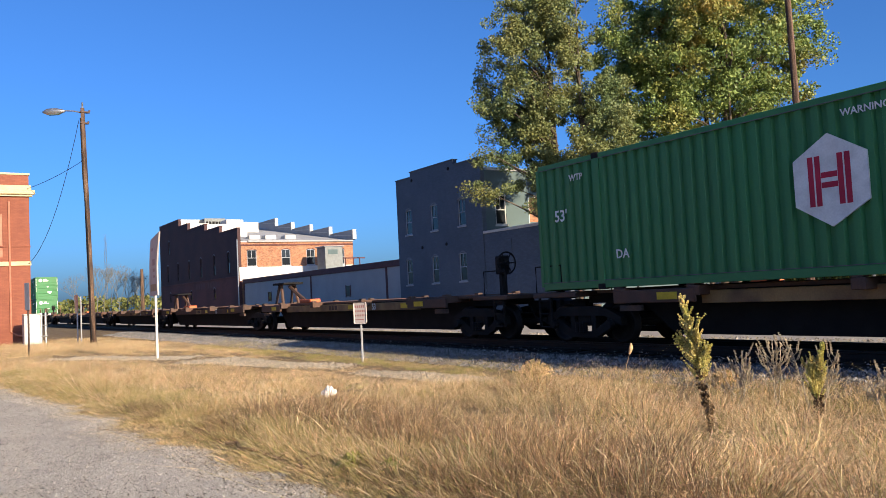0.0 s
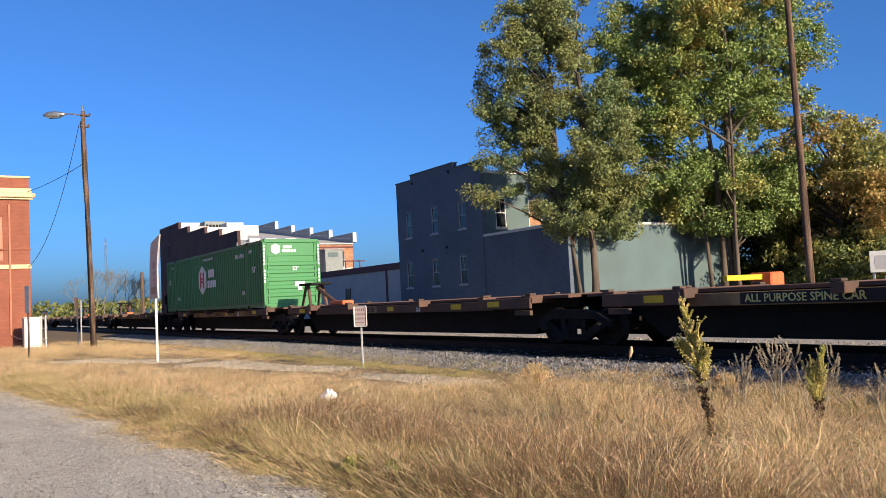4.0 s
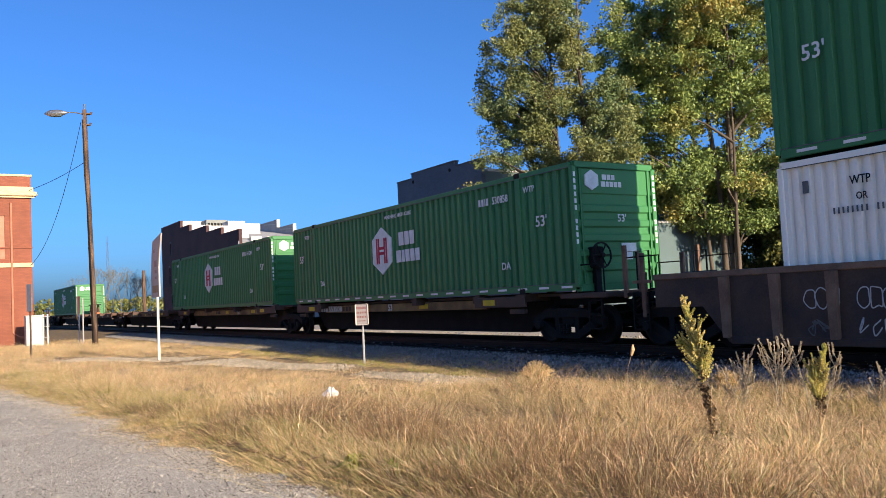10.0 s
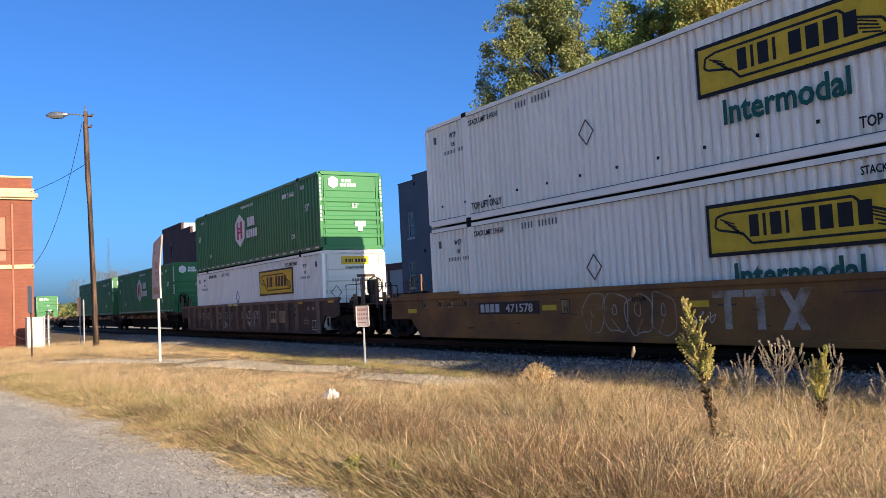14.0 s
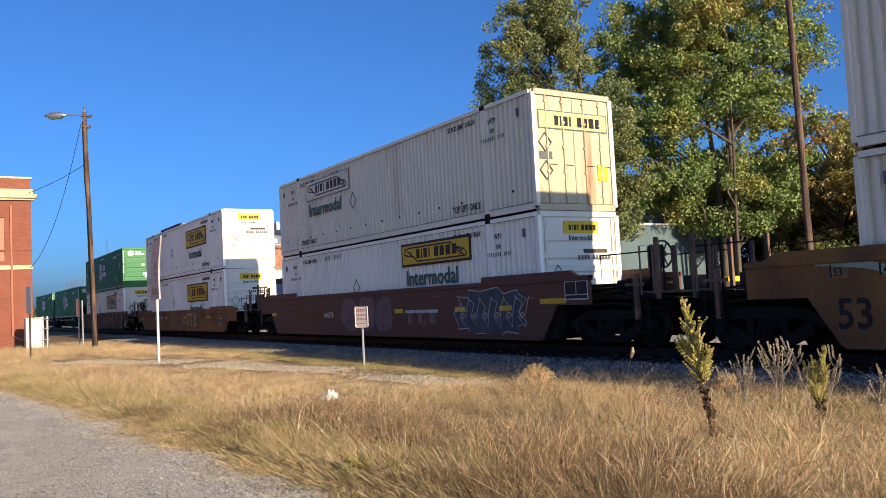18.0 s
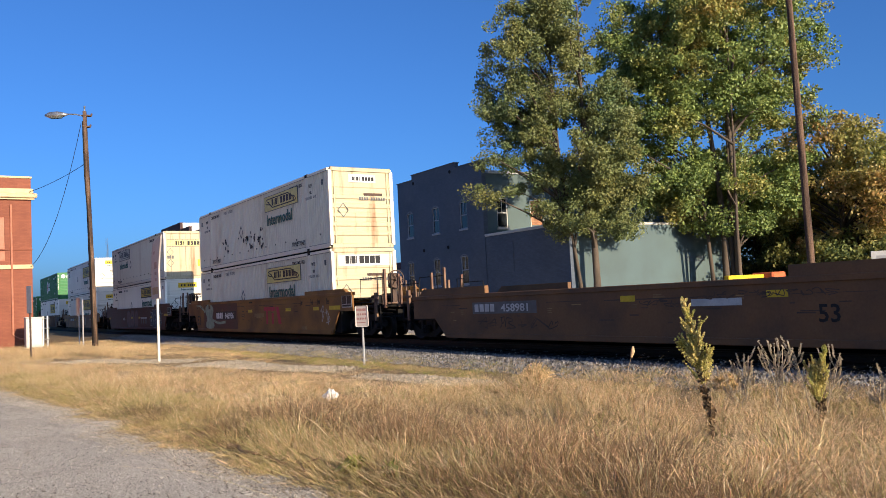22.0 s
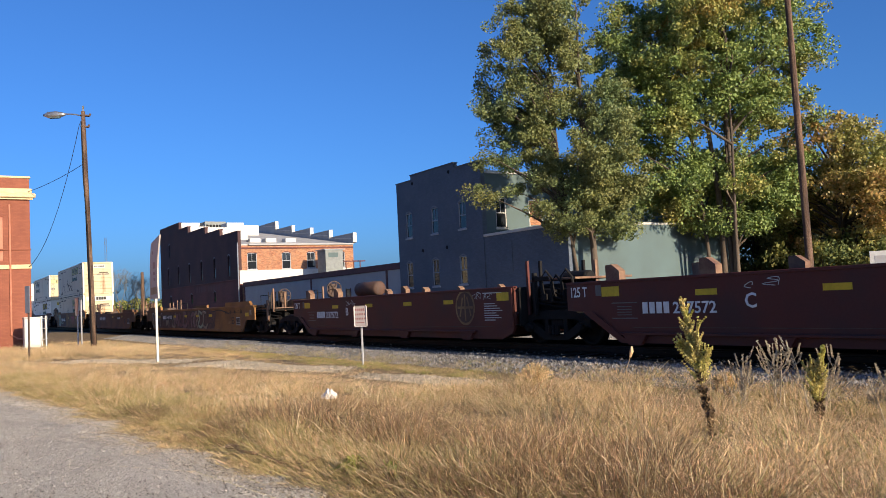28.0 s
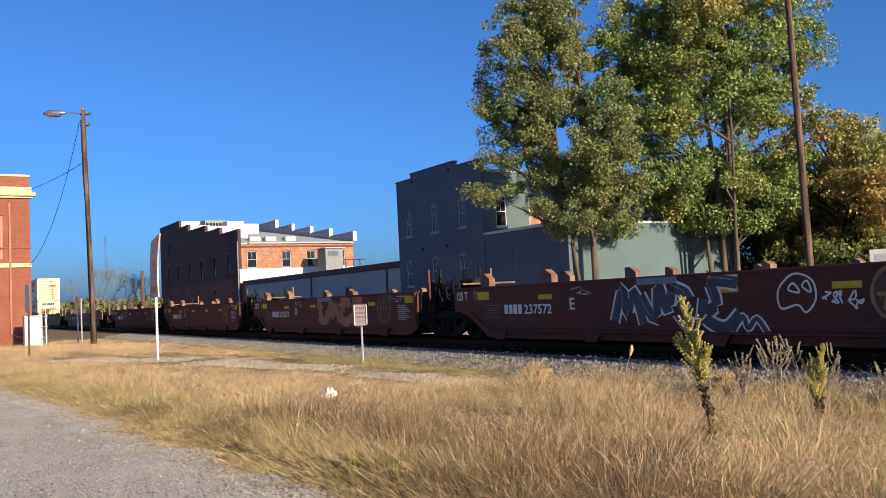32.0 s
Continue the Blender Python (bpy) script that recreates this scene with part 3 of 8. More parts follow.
def bubble_letters(ob, y, x0, x1, z0, z1, n, fills, line, seed, width=0.05, holes=True):
    """Swollen sprayed letter shapes in a row: filled bodies with thick outlines and small counters."""
    rng = random.Random(seed)
    w = (x1 - x0) / n
    lines = []
    for k in range(n):
        cx, cz = x0 + w * (k + 0.5), (z0 + z1) / 2
        rx, rz = w * 0.56, (z1 - z0) / 2
        m = 9
        pts = []
        for i in range(m):
            a = 2 * math.pi * i / m + rng.uniform(-0.15, 0.15)
            c, s = math.cos(a), math.sin(a)
            e = max(abs(c), abs(s)) ** -0.6 * rng.uniform(0.74, 1.04)
            pts.append((cx + rx * c * e, cz + min(1, max(-1, s * e)) * rz))
        body = rolled(pts, True, 5)
        body = [(a, min(z1, max(z0, b))) for a, b in body]
        if fills:
            part("graffiti_fill", Shape().prism(body[:-1], y - 0.0045 - 0.0004 * (k % 3), y + 0.002), fills[k % len(fills)], ob)
        lines.append(body)
        if holes:
            h = [(cx + rx * 0.22 * math.cos(a) + rng.uniform(-0.03, 0.03), cz + rz * rng.uniform(0.2, 0.34) * math.sin(a) + rz * 0.2) for a in (0, 1.3, 2.5, 3.8, 5.0)]
            lines.append(rolled(h, True, 4))
            lines.append([(cx + rx * rng.uniform(-0.5, 0.5), z0 + 0.05), (cx + rx * rng.uniform(-0.3, 0.3), cz - rz * 0.25)])
    sprayed(ob, y - 0.004, lines, width, line)


CURLS = (((0.1, 0.9), (0.5, 0.7), (0.2, 0.3), (0.8, 0.1), (0.95, 0.6)), ((0.0, 0.1), (0.3, 0.95), (0.45, 0.3), (0.7, 0.8), (1.0, 0.05)), ((0.2, 0.0), (0.05, 0.6), (0.6, 0.95), (0.9, 0.55), (0.55, 0.35), (0.95, 0.0)),
         ((0.9, 0.9), (0.2, 1.0), (0.35, 0.55), (0.05, 0.2), (0.6, 0.0), (1.0, 0.25)), ((0.0, 0.7), (0.4, 0.2), (0.6, 1.0), (0.8, 0.4), (1.0, 0.8)))


def throw_up(ob, y, x0, x1, z0, z1, n, fills, line, shine, seed, fat=0.26, rim=0.05):
    """Fat overlapping sprayed curls: a dark rim, a filled body and thin pale highlights."""
    rng = random.Random(seed)
    w, h = (x1 - x0) / n, z1 - z0
    for k in range(n):
        slant = rng.uniform(-0.15, 0.2)
        pts = []
        for a, b in CURLS[rng.randrange(len(CURLS))]:
            z = z0 + fat / 2 + (h - fat) * min(1, max(0, b + rng.uniform(-0.05, 0.05)))
            pts.append((x0 + w * (k + a * 1.05 - 0.02 + slant * (b - 0.5)), z))
        run_ = [(a, min(z1 - fat / 2, max(z0 + fat / 2, b))) for a, b in rolled(pts, False, 4)]
        deep = y - 0.002 * (k % 2)
        sprayed(ob, deep, [run_], fat + 2 * rim, line)
        sprayed(ob, deep - 0.007, [run_], fat, fills[k % len(fills)], "graffiti_fill")
        if shine:
            sprayed(ob, deep - 0.013, [[(a - fat * 0.3, b + fat * 0.25) for a, b in run_[:len(run_) // 2]]], 0.022, shine)


def scribble(ob, y, x0, x1, z0, z1, n, mat, seed, width=0.02):
    rng = random.Random(seed)
    lines = []
    for k in range(n):
        cx = x0 + (x1 - x0) * (k + 0.5) / n
        pts = [(cx + rng.uniform(-0.6, 0.6) * (x1 - x0) / n, rng.uniform(z0, z1)) for _ in range(6)]
        lines.append(rolled(pts, False, 4))
    sprayed(ob, y - 0.003, lines, width, mat, "scribble")


def data_panel(ob, x, z, y, w=0.75, h=0.42):
    pl = part("data_panel", Shape().box(x, x + w, y - 0.008, y, z, z + h), MARK_PALE, ob, "dark stencil panel with a white frame")
    part("data_field", Shape().box(x + 0.03, x + w / 2 - 0.015, y - 0.011, y - 0.007, z + 0.12, z + h - 0.03).box(x + w / 2 + 0.015, x + w - 0.03, y - 0.011, y - 0.007, z + 0.12, z + h - 0.03).box(x + 0.03, x + w - 0.03, y - 0.011, y - 0.007, z + 0.03, z + 0.1), MARK_BLACK, pl)


def reporting(ob, x, z, w, h, y, digits, mat, strip=None, letters=4):
    """Blocks for the owner's letters, then the car's figures."""
    if strip:
        part("number_strip", Shape().box(x - 0.1, x + w + 0.1, y - 0.004, y + 0.002, z - 0.05, z + h + 0.05), strip, ob)
    lw = w * 0.07
    part("owner_lettering", bars(Shape(), (lw,) * letters, h, (x, y - 0.004, z), lw * 0.35), mat, ob)
    write("car_figures", digits, h * 1.38, (x + w * (0.47 if strip else 0.4), y - 0.007, z), mat, ob, squeeze=w * (0.53 if strip else 0.6) / (len(digits) * h * 0.78))


def yellow_marks(ob, xs, z, y, w=0.5, h=0.12):
    for x in xs:
        part("reflector", Shape().box(x - w / 2, x + w / 2, y - 0.006, y + 0.002, z, z + h), MARK_YELLOW, ob)


def size_stencils(ob, xs, z, y):
    for x, text in xs:
        part("stencil_bar", Shape().box(x - 0.06, x - 0.03, y - 0.005, y, z - 0.03, z + 0.2), MARK_BLACK, ob)
        write("stencil", text, 0.2, (x, y - 0.004, z), MARK_BLACK, ob, squeeze=0.8)


# ---- rail cars ----
def wheel_mesh(r=0.42):
    return Shape().lathe([(0.0, -0.07), (0.1, -0.07), (0.12, -0.02), (r * 0.78, -0.01), (r * 0.82, -0.05), (r, -0.05), (r, 0.06), (r + 0.028, 0.065), (r + 0.028, 0.095), (0.1, 0.06), (0.0, 0.06)], (0, 0, 0), "y", 28).mesh("wheel", True)


WHEEL = wheel_mesh()
WHEELS = []


def truck(parent, x):
    """A two-axle freight truck under its car: side frames, bolster, springs, wheels."""
    tr = part("truck", Shape().box(x - 0.22, x + 0.22, -1.05, 1.05, 0.38, 0.62, 0.03), DARK_STEEL, parent, "grimy cast-steel truck")
    for s in (-1, 1):
        y = s * 1.02
        sh = Shape().prism([(x - 1.18, 0.4), (x - 1.18, 0.58), (x - 0.75, 0.76), (x - 0.35, 0.81), (x + 0.35, 0.81), (x + 0.75, 0.76), (x + 1.18, 0.58), (x + 1.18, 0.4), (x + 0.7, 0.6), (x - 0.7, 0.6)], y - 0.09, y + 0.09)
        sh.prism([(x - 1.05, 0.43), (x - 0.85, 0.56), (x - 0.3, 0.26), (x + 0.3, 0.26), (x + 0.85, 0.56), (x + 1.05, 0.43), (x + 0.4, 0.13), (x - 0.4, 0.13)], y - 0.075, y + 0.075)
        for k in (-0.33, 0.33):
            sh.box(x + k - 0.07, x + k + 0.07, y - 0.07, y + 0.07, 0.2, 0.7, 0.01)
        part("side_frame", sh, DARK_STEEL, tr)
        for k in (-0.12, 0.0, 0.12):
            sp = Shape()
            for i in range(5):
                sp.lathe([(0.05, 0.24 + i * 0.045), (0.065, 0.262 + i * 0.045), (0.05, 0.284 + i * 0.045)], (x + k, y - 0.12 * (1 if s < 0 else -1), 0), "z", 8)
            part("spring", sp, DARK_STEEL, tr)
        for k in (-0.89, 0.89):
            part("bearing_cap", Shape().lathe([(0.0, 0), (0.09, 0), (0.11, 0.05), (0.11, 0.12)], (x + k, s * 1.22 - (0.0 if s < 0 else 0.12), 0.42), "y", 12), DARK_STEEL, tr)
            w = part("wheel", WHEEL, RAIL, tr)
            w.matrix_basis = pose(x + k, s * 0.77, 0.42, 0, 0, 0 if s < 0 else 180)
            if s < 0:
                WHEELS.append((w, parent, x + k))
    for k in (-0.89, 0.89):
        part("axle", Shape().tube([(x + k, -0.8, 0.42), (x + k, 0.8, 0.42)], 0.08, 10), DARK_STEEL, tr)
    return tr


def brake_wheel(parent, x, y, z, mat):
    sh = Shape()
    r, n = 0.28, 20
    ring = [(x, y + r * math.cos(2 * math.pi * k / n), z + r * math.sin(2 * math.pi * k / n)) for k in range(n + 1)]
    sh.tube(ring, 0.022, 6, False)
    for k in range(6):
        a = math.pi * k / 3
        sh.tube([(x, y, z), (x, y + r * math.cos(a), z + r * math.sin(a))], 0.016, 5)
    sh.tube([(x - 0.06, y, z), (x + 0.06, y, z)], 0.06, 8)
    part("brake_wheel", sh, mat, parent, "spoked hand-brake wheel")
    part("brake_housing", Shape().box(x - 0.3, x - 0.07, y - 0.16, y + 0.16, z - 0.28, z + 0.2, 0.03).box(x - 0.24, x - 0.12, y - 0.08, y + 0.08, 1.0, z - 0.2), mat, parent)


def coupler(parent, x, s):
    """Drawbar and knuckle at a car's end; s: which way it points."""
    sh = Shape().box(min(x, x + s * 1.1), max(x, x + s * 1.1), -0.12, 0.12, 0.72, 0.95, 0.03)
    sh.box(min(x + s * 0.95, x + s * 1.4), max(x + s * 0.95, x + s * 1.4), -0.2, 0.2, 0.66, 1.0, 0.06)
    part("coupler", sh, DARK_STEEL, parent)
    hose = [(x + s * 0.3, -0.35, 0.9), (x + s * 0.6, -0.38, 0.55), (x + s * 0.95, -0.3, 0.38), (x + s * 1.25, -0.2, 0.5)]
    part("air_hose", Shape().tube(hose, 0.025, 6), DARK_STEEL, parent)


RIB_BROWN = material("rusty_rib_paint", (0.21, 0.135, 0.09), 0.75, var=0.14, scale=2.5, fine=30, bump=0.15, second=(0.14, 0.085, 0.06), spread=0.15)
CAR_BROWN = material("sooty_brown_car_paint", (0.085, 0.052, 0.038), 0.7, 0.0, var=0.14, scale=1.6, fine=30, bump=0.15, second=(0.045, 0.034, 0.031), spread=0.15)
SPINE = material("brown_car_paint", (0.105, 0.055, 0.037), 0.7, 0.0, var=0.12, scale=1.6, fine=30, bump=0.15, second=(0.07, 0.045, 0.035), spread=0.15)
SPINE_TAN = material("faded_yellow_car_paint", (0.3, 0.19, 0.08), 0.7, var=0.14, scale=1.6, fine=30, bump=0.15, second=(0.15, 0.09, 0.05), spread=0.15)
TTX = material("ochre_car_paint", (0.24, 0.112, 0.03), 0.6, var=0.1, scale=0.9, fine=25, bump=0.1, second=(0.13, 0.062, 0.028), mix=0.54, spread=0.12)
OWNER_TAN = material("tan_owner_panel", (0.36, 0.25, 0.14), 0.7, var=0.12, scale=2, fine=25, bump=0.1, second=(0.24, 0.16, 0.09))
TTX_DULL = material("dull_brown_ochre_paint", (0.175, 0.088, 0.04), 0.65, var=0.1, scale=0.9, fine=25, bump=0.1, second=(0.1, 0.06, 0.036), mix=0.54, spread=0.12)
TTX_RED = material("red_brown_car_paint", (0.105, 0.042, 0.03), 0.6, var=0.08, scale=0.9, fine=25, bump=0.1, second=(0.09, 0.05, 0.035), mix=0.55, spread=0.12)
BN = material("mineral_brown_car_paint", (0.088, 0.024, 0.018), 0.6, var=0.07, scale=0.8, fine=25, bump=0.08, second=(0.06, 0.026, 0.023), mix=0.58, spread=0.12)
CASTING = material("weathered_tan_steel", (0.21, 0.13, 0.08), 0.75, var=0.14, scale=3, fine=30, bump=0.15, second=(0.13, 0.07, 0.05))
ORANGE = material("orange_paint", (0.55, 0.13, 0.05), 0.6, var=0.1, scale=3, fine=30, bump=0.05)


def spine_unit(parent, a, b, tan, hitch=False):
    """One platform of a spine car between the truck centres a and b."""
    top = 1.14
    sill = Shape().prism([(a - 0.4, 0.86), (a + 1.25, 0.86), (a + 2.1, 0.2), (b - 2.1, 0.2), (b - 1.25, 0.86), (b + 0.4, 0.86), (b + 0.4, top), (a - 0.4, top)], -0.5, 0.5)
    part("centre_sill", sill, DARK_STEEL, parent)
    m = (a + b) / 2
    for s in (-1, 1):
        y = s * 0.95
        part("side_sill", Shape().box(a + 3.2, b - 3.2, y - 0.05, y + 0.05, 0.82, 1.06, 0.01), SPINE_TAN if tan else SPINE, parent)
        for p, e in ((a, 1), (b, -1)):
            q = p + e * 1.2
            part("end_platform_side", Shape().box(min(q, q + e * 2.1), max(q, q + e * 2.1), s * 1.28 - 0.04, s * 1.28 + 0.04, 0.86, 1.12, 0.015), SPINE, parent)
            part("reflector", Shape().box(min(q + e * 1.2, q + e * 1.7), max(q + e * 1.2, q + e * 1.7), s * 1.325 - 0.004, s * 1.325 + 0.004, 0.92, 1.06), MARK_YELLOW, parent)
            part("step", Shape().box(min(q + e * 0.1, q + e * 0.7), max(q + e * 0.1, q + e * 0.7), s * 1.2 - 0.05, s * 1.2 + 0.05, 0.7, 0.82, 0.01), RUST_STEEL, parent)
    part("deck", Shape().box(a + 0.3, b - 0.3, -0.9, 0.9, top - 0.06, top + 0.01, 0.006), SPINE, parent)
    for p, e in ((a, 1), (b, -1)):
        for k, w in ((1.2, 0.35), (3.1, 0.3), (6.3, 0.25)):
            q = p + e * k
            part("cross_bearer", Shape().box(min(q, q + e * w), max(q, q + e * w), -1.3, 1.3, top - 0.16, top + 0.03, 0.012), SPINE, parent)
            for s in (-1, 1):
                part("pedestal", Shape().box(min(q, q + e * 0.2), max(q, q + e * 0.2), s * 1.2 - 0.09, s * 1.2 + 0.09, top + 0.03, top + 0.08, 0.01), RUST_STEEL, parent)
    if hitch:
        h = b + 1.25
        hi = part("trailer_hitch", Shape().box(h - 0.95, h + 0.35, -0.45, 0.45, top + 0.84, top + 0.93, 0.02), DARK_STEEL, parent, "rusty raised trailer hitch")
        for s in (-1, 1):
            sh = Shape()
            sh.tube([(h, s * 0.35, top), (h - 0.3, s * 0.3, top + 0.85)], 0.07, 6).tube([(h - 0.85, s * 0.35, top), (h - 0.5, s * 0.3, top + 0.85)], 0.06, 6)
            part("hitch_leg", sh, SPINE, hi)
        part("hitch_strut", Shape().tube([(h - 0.1, 0, top + 0.75), (h + 1.6, 0, top + 0.1)], 0.08, 6), SPINE, hi)
        part("hitch_foot", Shape().box(h + 2.35, h + 3.45, -0.6, -0.15, top + 0.01, top + 0.17, 0.03), ORANGE, hi)


def spine_car(trucks, label, tans, hitches):
    x0 = trucks[0]
    ob = thing("spine_car", pose(0, TRACK_Y, RAIL_Z), label, "freight car", "cars of the train")
    loc = [t - x0 for t in trucks]
    for i, (a, b) in enumerate(zip(loc[:-1], loc[1:])):
        spine_unit(ob, a, b, tans[i], hitches[i])
    for a in loc:
        truck(ob, a)
    for x, s in ((loc[0], -1), (loc[-1], 1)):
        part("end_platform", Shape().box(min(x, x + s * 1.5), max(x, x + s * 1.5), -1.25, 1.25, 1.02, 1.14, 0.02), SPINE, ob)
        for y in (-1.2, 1.2):
            sh = Shape().tube([(x + s * 1.4, y, 1.1), (x + s * 1.4, y, 1.75), (x + s * 0.5, y, 1.75), (x + s * 0.5, y, 1.1)], 0.02, 6)
            part("grab_rail", sh, DARK_STEEL, ob)
            sh = Shape()
            for z in (0.35, 0.65, 0.95):
                sh.box(x + s * 1.1 - 0.2, x + s * 1.1 + 0.2, y - 0.03, y + 0.03, z, z + 0.03)
            for k in (-0.2, 0.2):
                sh.box(x + s * 1.1 + k - 0.015, x + s * 1.1 + k + 0.015, y - 0.03, y + 0.03, 0.35, 1.1)
            part("ladder", sh, DARK_STEEL, ob)
        coupler(ob, x + s * 0.9, s)
    brake_wheel(ob, loc[-1] + 0.9, -0.75, 1.95, DARK_STEEL)
    brake_wheel(ob, loc[0] - 0.9, -0.75, 1.95, DARK_STEEL)
    return rolling(ob, x0, RAIL_Z)


def well_side(ob, x0, x1, top, mat, s, low0, low1, ribs=0, raised=0.0):
    """One side of a well: a deep plate with chords; s: which side."""
    y = s * 1.42
    bot = 0.17
    pl = [(x0, top - 0.62), (x0 + low0 * 0.68, top - 0.62), (x0 + low0, bot), (x1 - low1, bot), (x1 - low1 * 0.68, top - 0.62), (x1, top - 0.62), (x1, top), (x0, top)]
    side = part("side_plate", Shape().prism(pl, y - s * 0.0, y - s * 0.06), mat, ob)
    part("top_chord", Shape().box(x0, x1, y + s * 0.035, y - s * 0.12, top - 0.1, top + 0.012, 0.012), RIB_BROWN if ribs else mat, ob)
    part("bottom_chord", Shape().box(x0 + low0 + 0.05, x1 - low1 - 0.05, y + s * 0.03, y - s * 0.12, bot - 0.03, bot + 0.1, 0.012), mat, ob)
    if raised:
        for a, b, c, d in ((x0 + 0.6, x0 + 3.6, 0, 1), (x1 - 3.95, x1 - 0.65, 1, 0)):
            part("raised_chord", Shape().prism([(a - 0.25 * d, top + 0.01), (b + 0.25 * c, top + 0.01), (b, top + raised), (a, top + raised)], y + s * 0.02, y - s * 0.1), mat, ob)
    if ribs:
        n = ribs
        for k in range(n - 2):
            x = x0 + low0 + (x1 - x0 - low0 - low1) * k / (n - 1)
            part("rib", Shape().prism([(x - 0.09, top - 0.1), (x + 0.09, top - 0.1), (x + 0.065, bot + 0.08), (x - 0.065, bot + 0.08)], y + s * 0.09, y), RIB_BROWN, side)
        part("corner_post", Shape().box(x1 - low1 - 0.12, x1 - low1 + 0.1, y + s * 0.07, y, bot + 0.02, top - 0.08, 0.01), RIB_BROWN, side)
    return side


def end_gear(ob, t, e, top):
    """Brake gear, pipes, walkway and loop rails on a well car's end platform; e: which way the end points."""
    def bx(a, b, y0, y1, z0, z1, c=0.01):
        return Shape().box(min(t + e * a, t + e * b), max(t + e * a, t + e * b), y0, y1, z0, z1, c)
    part("crossover_plate", bx(0.55, 1.6, -1.1, 1.1, 1.12, 1.16), RIB_BROWN, ob, "grated crossover walkway")
    part("brake_valve", bx(0.1, 0.5, -0.95, -0.55, 1.1, 1.42, 0.04).box(t + e * 0.3 - 0.1, t + e * 0.3 + 0.1, -1.05, -0.95, 1.18, 1.32, 0.02), DARK_STEEL, ob)
    part("air_reservoir", Shape().lathe([(0, 0), (0.13, 0), (0.17, 0.05), (0.17, 0.75), (0.13, 0.8), (0, 0.8)], (t + e * 0.2 - 0.4, -0.3, 1.3), "x", 12), DARK_STEEL, ob)
    for y in (-1.16, -0.86, 0.9):
        x = t + e * 1.2
        part("loop_rail", Shape().tube([(x - 0.17, y, 1.1), (x - 0.17, y, top + 0.52), (x + 0.17, y, top + 0.52), (x + 0.17, y, 1.1)], 0.02, 6), RIB_BROWN if y < -1 else DARK_STEEL, ob)
    for k in range(3):
        z = 0.9 + 0.13 * k
        part("brake_pipe", Shape().tube([(t - e * 0.7, -1.2 + 0.04 * k, z), (t + e * 0.2, -1.24 + 0.05 * k, z + 0.05), (t + e * 1.1, -1.1, z - 0.04), (t + e * 1.5, -0.8, z - 0.12)], 0.02, 6), DARK_STEEL, ob)
    part("lever_bracket", bx(0.85, 0.95, -1.22, -1.12, 0.6, 1.5).box(t + e * 0.9 - 0.25, t + e * 0.9 + 0.25, -1.24, -1.2, 1.28, 1.34), CASTING, ob)
    part("uncoupling_lever", Shape().tube([(t + e * 1.55, -1.3, 0.72), (t + e * 1.55, -0.3, 0.72), (t + e * 1.7, -0.1, 0.85)], 0.018, 6), DARK_STEEL, ob)
    part("tool_box", bx(1.0, 1.4, 0.1, 0.7, 1.16, 1.45, 0.02), RUST_STEEL, ob)


